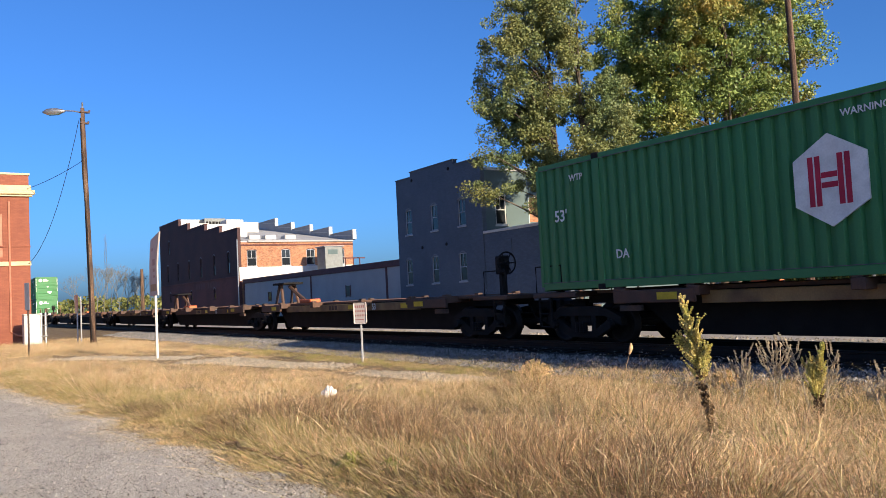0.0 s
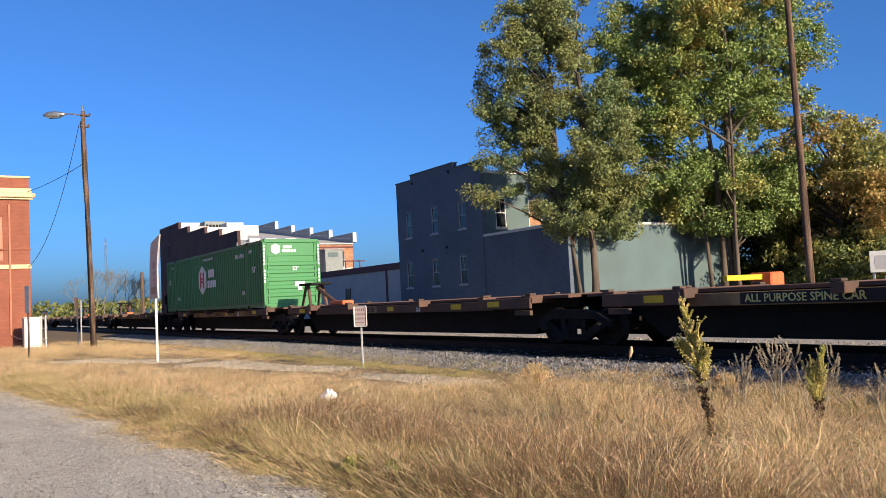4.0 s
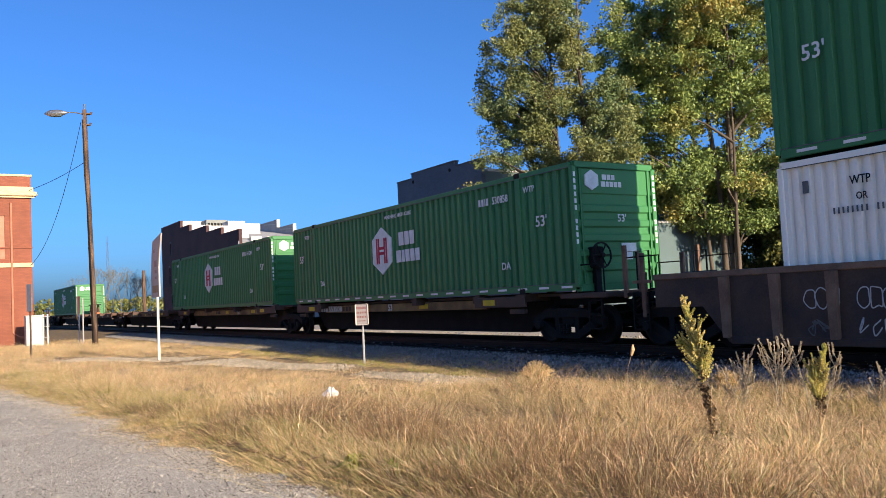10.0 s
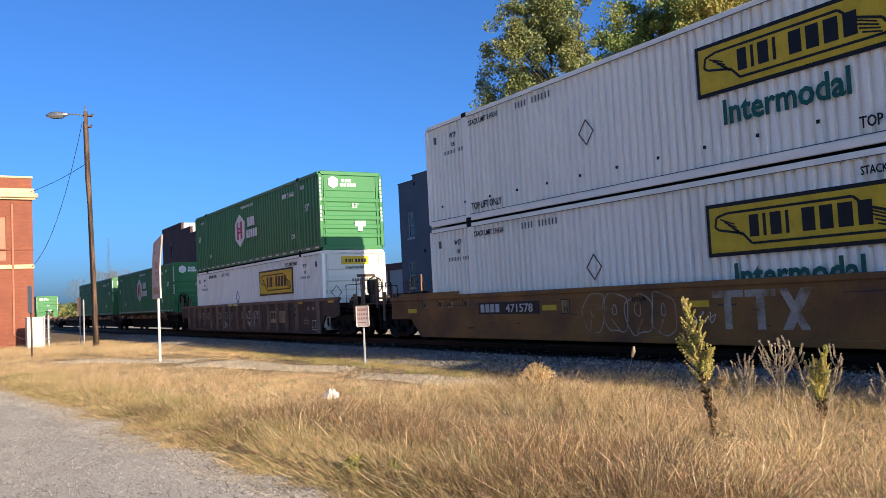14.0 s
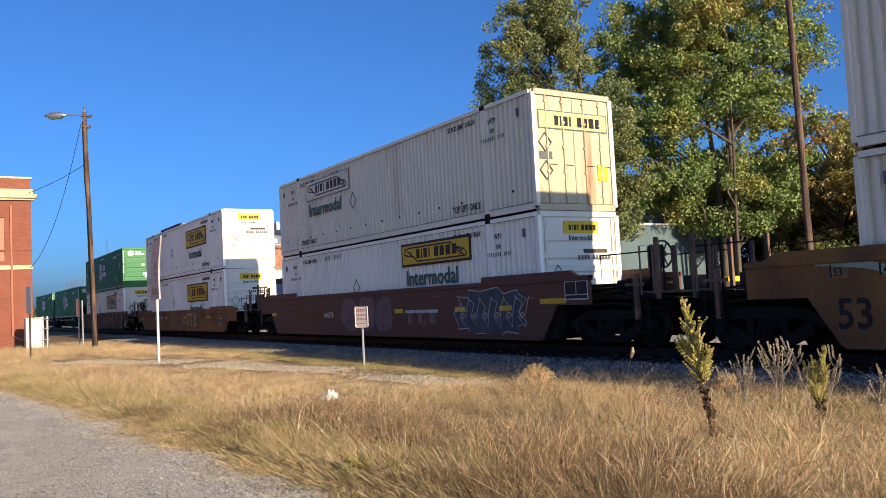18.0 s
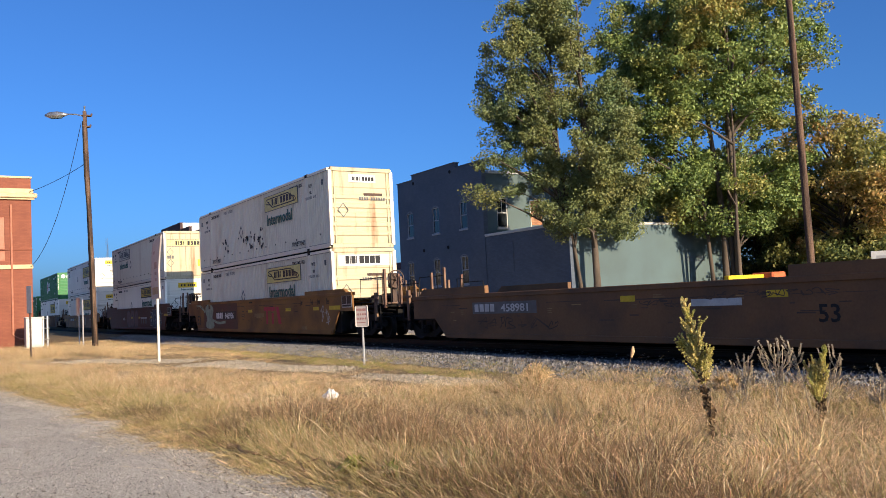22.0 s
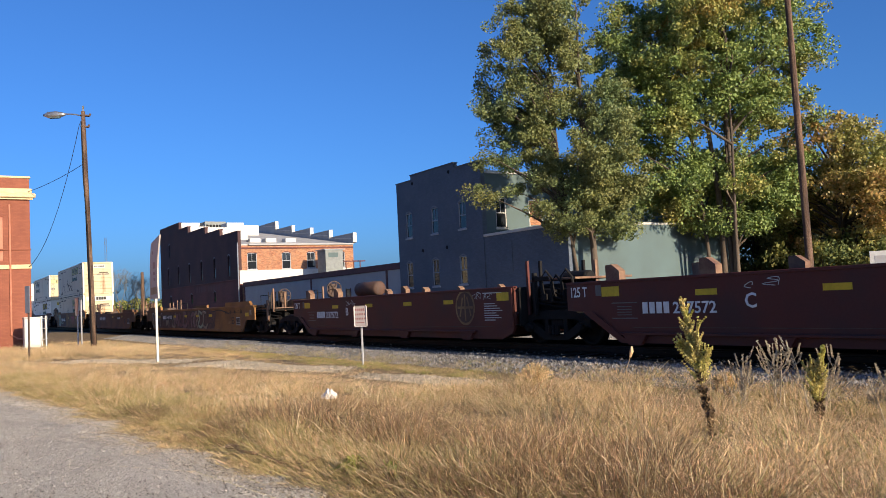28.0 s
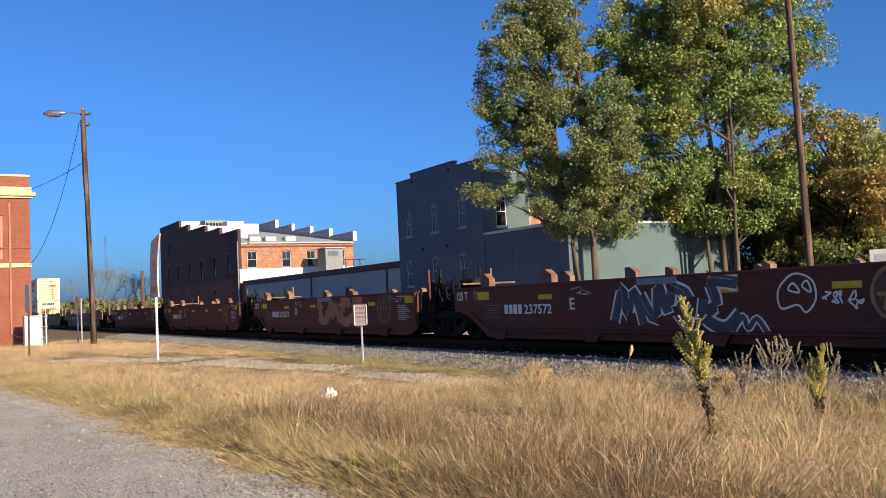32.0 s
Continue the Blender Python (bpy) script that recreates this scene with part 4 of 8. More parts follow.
def well_car(label, x0, x1, ta, tb, top, mat, ribs=0, raised=0.0, low=(1.65, 1.65), posts=True):
    """A single well car: trucks at ta and tb, its sides from x0 to x1, top above the rail."""
    ob = thing("well_car", pose(0, TRACK_Y, RAIL_Z), label, "freight car", "cars of the train")
    o = ta
    x0, x1, tb, ta = x0 - o, x1 - o, tb - o, 0.0
    for s in (-1, 1):
        well_side(ob, x0, x1, top, mat, s, low[0], low[1], ribs, raised)
    part("well_floor", Shape().box(x0 + low[0], x1 - low[1], -1.34, 1.34, 0.14, 0.2), DARK_STEEL, ob)
    for a, b in ((x0 + low[0], x0 + low[0] + 0.12), (x1 - low[1] - 0.12, x1 - low[1])):
        part("bulkhead", Shape().box(a, b, -1.22, 1.22, 0.2, top - 0.3, 0.01), mat, ob)
    for t, e, end in ((ta, -1, x0), (tb, 1, x1)):
        truck(ob, t)
        u = end - e * (low[0] if e < 0 else low[1])
        part("end_web", Shape().box(min(u, t - e * 1.45), max(u, t - e * 1.45), -1.3, 1.3, 0.2, 1.0, 0.01).box(min(t - e * 1.45, t + e * 1.2), max(t - e * 1.45, t + e * 1.2), -0.55, 0.55, 0.55, 1.0, 0.01), DARK_STEEL, ob, "black end frame over the truck")
        q = end - e * 2.2
        part("end_sill", Shape().box(min(q, t + e * 1.2), max(q, t + e * 1.2), -0.4, 0.4, 0.74, 1.0, 0.02), DARK_STEEL, ob)
        part("end_deck", Shape().box(min(end - e * 0.6, t + e * 1.5), max(end - e * 0.6, t + e * 1.5), -1.15, 1.15, 1.02, 1.1, 0.015), DARK_STEEL, ob)
        end_gear(ob, t, e, top)
        part("shear_plate", Shape().box(min(end - e * 2.4, end + e * 0.05), max(end - e * 2.4, end + e * 0.05), -1.2, 1.2, top - 0.26, top - 0.2, 0.01), DARK_STEEL, ob)
        if posts:
            for y in (-1.12, -0.62, 0.62, 1.12):
                sh = Shape().box(t + e * 1.45 - 0.05, t + e * 1.45 + 0.05, y - 0.035, y + 0.035, 1.0, top + 0.66 if abs(y) > 1 else top + 0.5, 0.008)
                part("guide_post", sh, CASTING, ob)
            for y in (-1.15, 1.15):
                part("grab_rail", Shape().tube([(end + e * 0.1, y, top - 0.5), (end + e * 0.1, y, top + 0.4), (t + e * 1.4, y, top + 0.4)], 0.018, 6), DARK_STEEL, ob)
        part("end_ladder", Shape().box(t + e * 1.0 - 0.22, t + e * 1.0 - 0.19, -1.2, -1.16, 0.3, 1.1).box(t + e * 1.0 + 0.19, t + e * 1.0 + 0.22, -1.2, -1.16, 0.3, 1.1).box(t + e * 1.0 - 0.2, t + e * 1.0 + 0.2, -1.2, -1.16, 0.34, 0.37).box(t + e * 1.0 - 0.2, t + e * 1.0 + 0.2, -1.2, -1.16, 0.64, 0.67), DARK_STEEL, ob)
        coupler(ob, t + e * 0.9, e)
    brake_wheel(ob, tb + 1.0, -0.45, top + 0.35, RUST_STEEL)
    return rolling(ob, o, RAIL_Z)


def bnsf_car(units, joints, top):
    """A five-unit articulated well car with shared trucks."""
    ob = thing("articulated_well_car", pose(0, TRACK_Y, RAIL_Z), "five-unit mineral-brown articulated well car, empty, with graffiti", "freight car", "cars of the train")
    o = joints[0]
    for a, b in units:
        a, b = a - o, b - o
        for s in (-1, 1):
            y = s * 1.44
            pl = [(a, 0.8), (a + 0.75, 0.76), (a + 1.75, 0.14), (b - 0.55, 0.14), (b - 0.12, 0.3), (b, 0.5), (b, top), (a, top)]
            part("side_plate", Shape().prism(pl, y, y - s * 0.06), BN, ob)
            part("top_chord", Shape().box(a, b, y + s * 0.02, y - s * 0.12, top - 0.05, top + 0.012, 0.01), BN, ob)
            part("bottom_flange", Shape().box(a + 1.6, b - 1.6, y + s * 0.09, y - s * 0.05, 0.3, 0.35, 0.01), BN, ob)
            n = 4
            for k in range(n):
                x = a + 2.0 + (b - a - 4.0) * k / (n - 1)
                part("gusset", Shape().prism([(x - 0.3, 0.3), (x + 0.3, 0.3), (x + 0.16, 0.1), (x - 0.16, 0.1)], y + s * 0.08, y), BN, ob)
            part("end_brace", Shape().prism([(a + 0.55, 0.76), (a + 0.8, 0.78), (a + 1.85, 0.14), (a + 1.6, 0.14)], y + s * 0.05, y), BN, ob)
            part("end_post", Shape().box(b - 0.16, b - 0.04, y + s * 0.05, y, 0.45, top - 0.02, 0.01), BN, ob)
            part("grab_rail", Shape().tube([(b + 0.05, y, 0.5), (b + 0.22, y, 0.5), (b + 0.22, y, top - 0.1), (b + 0.05, y, top - 0.1)], 0.018, 6), DARK_STEEL, ob)
            for x, k in ((a + 1.4, 0.8), (a + 3.8, 0.75), (a + 7.4, 0.4), (b - 4.2, 0.35)):
                part("container_guide", Shape().prism([(x - 0.24 * k, top), (x + 0.24 * k, top), (x + 0.24 * k, top + 0.24 * k), (x - 0.02, top + 0.42 * k), (x - 0.24 * k, top + 0.4 * k)], y - s * 0.02, y - s * 0.2), CASTING, ob, "sun-bleached container guide")
        part("well_floor", Shape().box(a + 1.3, b - 1.3, -1.25, 1.25, 0.12, 0.18), DARK_STEEL, ob)
        for x, e in ((a, 1), (b, -1)):
            part("bulkhead", Shape().box(min(x + e * 1.25, x + e * 1.35), max(x + e * 1.25, x + e * 1.35), -1.25, 1.25, 0.18, top - 0.25), BN, ob)
            part("end_deck", Shape().box(min(x - e * 0.5, x + e * 1.3), max(x - e * 0.5, x + e * 1.3), -0.9, 0.9, top - 0.75, top - 0.65, 0.01), BN, ob)
        for y in (-1.1, -0.7, 0.7, 1.1):
            part("guide_post", Shape().box(b + 0.1, b + 0.18, y - 0.035, y + 0.035, top - 0.7, top + 0.6, 0.008), (BN if y < 0 else CASTING) if abs(y) > 1 else DARK_STEEL, ob)
        part("walkway", Shape().box(b - 0.2, b + 1.6, -0.9, 0.9, top + 0.1, top + 0.15, 0.008), CASTING, ob)
        # brake gear and the articulated joint in the gap behind the unit
        part("joint_casting", Shape().box(b - 0.5, b + 2.4, -0.42, 0.42, 0.66, 1.02, 0.04), DARK_STEEL, ob, "black cast-steel articulated joint")
        part("brake_cylinder", Shape().lathe([(0, 0), (0.16, 0), (0.17, 0.05), (0.17, 0.55), (0.06, 0.6), (0.04, 1.0), (0, 1.0)], (b + 0.35, -0.72, 1.12), "x", 14), DARK_STEEL, ob)
        part("brake_valve", Shape().box(b + 0.5, b + 0.95, -1.05, -0.75, 0.95, 1.32, 0.04).box(b + 0.6, b + 0.8, -1.12, -1.05, 1.02, 1.2, 0.02), DARK_STEEL, ob)
        for k in range(5):
            z = 0.92 + 0.1 * k
            part("brake_pipe", Shape().tube([(b - 0.2, -0.95 + 0.05 * k, z), (b + 0.5, -1.1 + 0.06 * k, z + 0.06), (b + 1.2, -1.0, z - 0.05), (b + 2.1, -0.9 + 0.04 * k, z + 0.02)], 0.022, 6), DARK_STEEL, ob)
        part("end_panel", Shape().box(b + 0.0, b + 0.08, -1.34, 1.34, 0.45, top - 0.02, 0.01), DARK_STEEL, ob)
        part("brake_rack", Shape().box(b + 0.25, b + 1.55, -0.86, -0.8, 0.5, top + 0.02, 0.01), DARK_STEEL, ob)
        part("end_panel", Shape().box(b + 1.78, b + 1.86, -1.34, 1.34, 0.8, top - 0.02, 0.01), DARK_STEEL, ob)
        for k, x in enumerate((b + 0.3, b + 0.65, b + 1.0, b + 1.35)):
            z = top - 0.05 + 0.12 * (k % 2)
            part("air_hose", Shape().tube([(x, -1.1, z - 0.3), (x + 0.05, -1.16, z + 0.1), (x + 0.22, -1.14, z + 0.26), (x + 0.38, -1.12, z + 0.08), (x + 0.42, -1.1, z - 0.3)], 0.03, 6), DARK_STEEL, ob)
        part("air_reservoir", Shape().lathe([(0, 0), (0.15, 0), (0.19, 0.06), (0.19, 0.8), (0.15, 0.86), (0, 0.86)], (b + 0.5, -0.2, top + 0.12), "x", 14), DARK_STEEL, ob)
        part("valve_bracket", Shape().box(b + 0.4, b + 0.5, -1.2, -1.1, 0.7, top + 0.3, 0.01).box(b + 0.4, b + 1.0, -1.2, -1.16, top + 0.1, top + 0.2, 0.01), DARK_STEEL, ob)
        for x in (b + 0.75, b + 1.25):
            part("brake_lever", Shape().tube([(x, -0.6, 0.7), (x + 0.05, -0.62, top + 0.1)], 0.03, 6), DARK_STEEL, ob)
    for j in joints:
        truck(ob, j - o)
    return rolling(ob, o, RAIL_Z)


def side_grime(ob, x0, x1, z0, z1, y, seed, n=26):
    """Worn stencil lines, scrapes and small dark marks along a car's side."""
    rng = random.Random(seed)
    dark, pale = Shape(), Shape()
    for k in range(n):
        x, z = rng.uniform(x0, x1), z0 + (z1 - z0) * rng.random() ** 0.6
        w = rng.uniform(0.08, 0.45)
        if k % 3:
            dark.box(x, x + w, y - 0.0035, y, z, z + rng.uniform(0.012, 0.035))
        else:
            for j in range(rng.randint(1, 3)):
                pale.box(x, x + w * rng.uniform(0.6, 1), y - 0.0032, y, z - 0.045 * j, z - 0.045 * j + 0.02)
    part("scrape", dark, RUST_STEEL, ob)
    part("stencil_line", pale, SPINE_TAN, ob)
    crease = Shape()
    x = x0
    while x < x1 - 1:
        e = x + rng.uniform(0.8, 2.6)
        crease.box(x, e, y - 0.003, y, z1 - 0.2 + rng.uniform(-0.01, 0.01), z1 - 0.188)
        x = e + rng.uniform(0.1, 0.9)
    part("crease", crease, RUST_STEEL, ob)


def boxed_stencils(ob, xs, z, y, ground):
    """Small size figures, each on its pale patch with a dark bar beside it."""
    for x, text in xs:
        part("size_patch", Shape().box(x - 0.04, x + 0.27, y - 0.003, y, z - 0.03, z + 0.19), ground, ob)
        part("stencil_bar", Shape().box(x - 0.03, x + 0.0, y - 0.006, y, z - 0.02, z + 0.18), MARK_BLACK, ob)
        write("stencil", text, 0.19, (x + 0.03, y - 0.005, z), MARK_BLACK, ob, squeeze=0.8)


# ---- ground ----
def edge(x):
    """The ragged border of the asphalt, as y for an x."""
    pts = ((-200, 0.2), (-40, 0.9), (-20.9, 1.39), (-16.3, 2.07), (-10, 2.43), (-8, 2.75), (-6.3, 2.89), (-3, 3.1), (5, 3.4), (60, 4))
    for (a, ya), (b, yb) in zip(pts[:-1], pts[1:]):
        if a <= x <= b:
            return ya + (yb - ya) * (x - a) / (b - a) + 0.24 * noise.noise((x * 0.8, 0, 5)) + 0.16 * noise.noise((x * 2.6, 0, 9)) + 0.07 * noise.noise((x * 8, 0, 2))
    return 0


def ground_height(x, y):
    """Flat field, a low ballast bank under the track, level lots beyond."""
    d = abs(y - TRACK_Y)
    bank = 0.17 * min(1.0, max(0.0, (3.6 - d) / 1.5))
    if -40 < x < 2 and y < 8:
        bank += 0.07 * min(1.0, max(0.0, (y - edge(x) - 0.4) / 0.35))
    lump = 0.05 * noise.noise((x * 0.35, y * 0.35, 0)) + 0.03 * noise.noise((x * 1.3, y * 1.3, 3))
    if d < 3.6 or y > 17:
        lump = 0
    return bank + lump * min(1, max(0, (y - 2.2) / 1.5))


def ground_sheet():
    xs = [-3000, -1200, -500, -250, -160] + list(np.arange(-120, -60, 2.0)) + list(np.arange(-60, 8, 0.3)) + [10, 14, 20, 40, 100, 400, 1500]
    ys = [-1500, -300, -60, -20, -8, -3] + list(np.arange(0, 17, 0.25)) + [18, 20, 24, 28, 33, 40, 60, 100, 200, 500, 1200, 3000]
    sh = Shape()
    sh.v = [(x, y, ground_height(x, y)) for x in xs for y in ys]
    n = len(ys)
    sh.f = [(i * n + j, (i + 1) * n + j, (i + 1) * n + j + 1, i * n + j + 1) for i in range(len(xs) - 1) for j in range(n - 1)]
    return sh


tagged(part("ground", ground_sheet(), SOIL, smooth=True), "dry brown soil with thin grass and gravel", "ground", kind="structure")


# Asphalt far behind the camera is added, unseen, to bounce warm sunlight trackward.
sh = Shape()
xs = [-150, -100] + list(np.arange(-60, 6, 0.08)) + [30, 90]
sh.v = [(x, y, 0.012) for x in xs for y in (-60, edge(x))]
sh.f = [(2 * i, 2 * i + 2, 2 * i + 3, 2 * i + 1) for i in range(len(xs) - 1)]
tagged(part("pavement", sh, ASPHALT), "cracked grey asphalt with a crumbling edge, extended unseen behind the camera to bounce light", "pavement", kind="structure")

# track: rails, ties, ballast
for s in (-1, 1):
    y = TRACK_Y + s * 0.755
    prof = [(y - 0.07, RAIL_Z - 0.18), (y + 0.07, RAIL_Z - 0.18), (y + 0.07, RAIL_Z - 0.165), (y + 0.012, RAIL_Z - 0.14), (y + 0.012, RAIL_Z - 0.045), (y + 0.037, RAIL_Z - 0.035), (y + 0.035, RAIL_Z), (y - 0.035, RAIL_Z), (y - 0.037, RAIL_Z - 0.035), (y - 0.012, RAIL_Z - 0.045), (y - 0.012, RAIL_Z - 0.14), (y - 0.07, RAIL_Z - 0.165)]
    tagged(part("rail", Shape().prism(prof, -470, 335, "x"), RAIL), "worn steel rail on wooden ties", "rail", kind="structure")
tagged(part("gravel_lot", Shape().poly([(-300, 15.6, 0.03), (40, 15.6, 0.03), (40, 32.9, 0.03), (-300, 32.9, 0.03)]), GRAVEL), "pale gravel lot beyond the track", "gravel", kind="structure")
track = tagged(part("track_bed", Shape().prism([(TRACK_Y - 1.9, 0.1), (TRACK_Y + 1.9, 0.1), (TRACK_Y + 1.55, 0.2), (TRACK_Y - 1.55, 0.2)], -470, 335, "x"), BALLAST), "stone ballast bed of the track, near black with the train's shade in its colour", "ballast", kind="structure")
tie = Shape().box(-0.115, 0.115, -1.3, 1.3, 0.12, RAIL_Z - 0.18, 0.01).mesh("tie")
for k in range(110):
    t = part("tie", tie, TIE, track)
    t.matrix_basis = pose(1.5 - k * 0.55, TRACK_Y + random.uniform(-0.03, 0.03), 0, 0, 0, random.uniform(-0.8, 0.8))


def stones(name, count, place, size, mat, label):
    """Many loose broken stones as one heap of small five-cornered lumps."""
    rng = np.random.default_rng(len(name) + count)
    base = np.array([(1, 0, 0), (-0.5, 0.87, 0), (-0.5, -0.87, 0), (0.1, 0.1, 0.8), (0, 0, -0.5)])
    tri = np.array([(0, 1, 3), (1, 2, 3), (2, 0, 3)])
    p = np.array([place(rng) for _ in range(count)])
    v = base[None] * (0.6 + 0.8 * rng.random((count, 5, 1))) * (size * (0.5 + rng.random((count, 1, 1)) ** 2))
    a = rng.random(count) * 6.28
    c, s = np.cos(a)[:, None], np.sin(a)[:, None]
    x, y = v[..., 0] * c - v[..., 1] * s, v[..., 0] * s + v[..., 1] * c
    v = np.stack([x, y, v[..., 2] * 1.15], -1) + p[:, None]
    return tagged(quads(name, v[:, tri].reshape(-1, 3), 3, mat), label, "gravel", kind="stuff")


def ballast_place(rng):
    # Most stones stop short of the rail, where the shade-dark bed shows.
    x, y = -60 * rng.random() ** 1.6 + 2, 9.9 + (1.75 if rng.random() < 0.85 else 6.6) * rng.random()
    return x, y, ground_height(x, y) + (0.1 * max(0, 1 - abs(y - TRACK_Y) / 1.9) if abs(y - TRACK_Y) < 1.9 else 0) + 0.015


stones("ballast_stones", 60000, ballast_place, 0.031, STONE, "loose grey broken ballast stones")


GRAVEL_STRIPS = (((-31.0, 4.1), (-25.6, 6.7), 0.55), ((-23.8, 6.8), (-18.2, 8.2), 0.75), ((-15.3, 8.1), (-12.6, 8.55), 0.55))


def lot_place(rng):
    return -46 * rng.random() - 2, 15.7 + 3.5 * rng.random() ** 1.5, 0.035


stones("lot_stones", 12000, lot_place, 0.035, PALE_STONE, "loose pale stones beyond the track")


def patch_place(rng):
    (ax, ay), (bx, by), r = GRAVEL_STRIPS[int(rng.random() * 3)]
    f, a, d = rng.random(), rng.random() * 6.283, r * 1.25 * rng.random() ** 0.6
    x, y = ax + (bx - ax) * f + d * math.cos(a), ay + (by - ay) * f + d * math.sin(a)
    return x, y, ground_height(x, y) + 0.01


def crumbs_place(rng):
    x = -3.5 - 24 * rng.random() ** 1.25
    return x, edge(x) - 0.5 * rng.random() ** 2 - (4.5 * rng.random() if rng.random() < 0.75 else 0), 0.012


stones("asphalt_crumbs", 46000, crumbs_place, 0.0078, CRUMB, "loose crumbs and pebbles on the asphalt")
def border_place(rng):
    x = -3.0 - 26 * rng.random() ** 1.2
    return x, edge(x) + 0.3 * rng.normal() * rng.random(), 0.016


stones("edge_gravel", 20000, border_place, 0.007, EDGE_SAND, "sandy grit along the asphalt's crumbling edge")
stones("asphalt_pits", 36000, crumbs_place, 0.009, DARK_CRUMB, "dark worn specks in the asphalt")
stones("gravel_patches", 26000, patch_place, 0.026, PALE_STONE, "scattered grey gravel among the dry grass")


def gravel_gap(x, y):
    """How far a spot lies from the bare gravel; under zero inside it."""
    wob = 1 + 0.8 * noise.noise((x * 1.3, y * 1.3, 6))
    best = (10.75 if x < -10 else 10.7) + 0.5 * noise.noise((x * 0.6, 0, 4)) - y
    for (ax, ay), (bx, by), r in GRAVEL_STRIPS:
        f = min(1, max(0, ((x - ax) * (bx - ax) + (y - ay) * (by - ay)) / ((bx - ax) ** 2 + (by - ay) ** 2)))
        best = min(best, math.hypot(x - ax - (bx - ax) * f, y - ay - (by - ay) * f) - r * wob)
    return best


def clump(x, y):
    """How high the grass stands: slow swells, tussocks, and small tufts."""
    return 0.65 * noise.noise((x * 0.3, y * 0.6, 1)) + 0.9 * noise.noise((x * 1.8, y * 1.8, 2)) + 1.15 * noise.noise((x * 4.6, y * 4.6, 7))


def tufts(name, count, per, height, width, mat, label, seed, reach=0.16, y_lo=1.0, y_hi=10.9, x_far=56.0, power=1.7, drift=0.0, fringe=1.0, sprawl=0.35, along=None, even=0.0):
    """Tufts of narrow bent blades that splay from their feet; drift: a slow noise that gathers the kind into patches."""
    rng = np.random.default_rng(seed)
    feet, size = [], []
    for x, y in zip(-0.3 - (x_far - 0.3) * rng.random(count) ** power, y_lo + (y_hi - y_lo) * rng.random(count)):
        if along:
            y = edge(x) + along[0] + (along[1] - along[0]) * (y - y_lo) / (y_hi - y_lo)
        e = y - edge(x)
        if e < (-9 if along else -0.35 * rng.random() ** 2 if fringe > 3 else 0.1 + 0.25 * noise.noise((x * 1.6, y * 1.6, 0))):
            continue
        bare = gravel_gap(x, y)
        if bare < 0:
            continue
        if drift and noise.noise((x * 0.4, y * 0.7, seed)) < drift:
            continue
        d = clump(x, y)
        if d < -0.45 and fringe < 2 and rng.random() < 0.35:
            continue
        low = min(1.0, 0.22 + 0.3 * bare) if x < -11.5 else min(1.0, 0.8 + 0.3 * bare)
        low *= 1.0 if x > -11.5 or y < 7.2 else 0.6
        for cx, cy, r in ((-12.0, 5.4, 0.9), (-5.2, 6.2, 0.7)):
            low *= 0.45 if math.hypot(x - cx, y - cy) < r else 1
        low = even or low
        feet.append((x, y, ground_height(x, y) - 0.01))
        size.append(max(0.22, 0.88 + 0.95 * d) * (0.3 + 0.7 * min(1.0, max(0.0, (e * max(1.0, fringe * 0.6) - 0.2) / 0.75))) * low)
    feet, size = np.array(feet), np.array(size)
    n = len(feet) * per
    c, k = np.repeat(feet, per, 0), np.repeat(size, per)
    a = rng.random(n) * 6.283
    away = np.stack([np.cos(a), np.sin(a), 0 * a], -1)
    lean = np.repeat(rng.normal(0, sprawl, (len(feet), 2)), per, 0)
    away[:, :2] = away[:, :2] * (0.25 + rng.random(n) ** 0.8)[:, None] + lean
    h = height * k * (0.35 + 0.85 * rng.random(n))
    foot = c + away * (reach * rng.random(n) * np.maximum(0.5, k))[:, None]
    b = rng.random(n) * 6.283
    side = np.stack([np.cos(b), np.sin(b), 0.3 * np.sin(a)], -1) * (width * (0.6 + 0.8 * rng.random(n)))[:, None] / 2
    up = np.array((0, 0, 1.0))
    droop = rng.random(n) ** 1.5
    p1 = foot + away * (h * 0.36)[:, None] + up * (h * 0.56)[:, None]
    p2 = p1 + (away * 0.75 + np.roll(away, 1, 0) * 0.35) * (h * (0.3 + 0.5 * droop))[:, None] + up * (h * (0.42 - 0.55 * droop))[:, None]
    near = np.hypot(foot[:, 0], foot[:, 1]) < 13
    bent = np.stack([foot - side, foot + side, p1 + side * 0.8, foot - side, p1 + side * 0.8, p1 - side * 0.8, p1 - side * 0.8, p1 + side * 0.8, p2], 1)[near].reshape(-1, 3)
    plain = np.stack([foot - side * 1.3, foot + side * 1.3, p1 * 0.45 + p2 * 0.55], 1)[~near].reshape(-1, 3)
    return tagged(quads(name, np.concatenate([bent, plain]), 3, mat), label, "grass", kind="stuff")


tufts("dry_grass", 10000, 24, 0.26, 0.0042, STRAW, "tall dry straw-coloured grass on the verge", 3, reach=0.24, sprawl=0.6)
tufts("tan_grass", 8500, 22, 0.24, 0.0042, TAN, "faded grey-tan grass in patches", 5, reach=0.22, drift=-0.12, sprawl=0.6)
tufts("reddish_grass", 2600, 20, 0.26, 0.0042, REDDISH, "reddish dry grass in patches", 8, drift=0.1)
tufts("straw_stalks", 8500, 6, 0.34, 0.0034, PALE_STRAW, "thin pale bent straw stalks over the grass", 19, reach=0.35, sprawl=1.0)
tufts("long_straws", 220, 2, 0.5, 0.0045, PALE_STRAW, "a few long bent straws standing over the grass", 43, reach=0.2, sprawl=0.8, x_far=24.0)
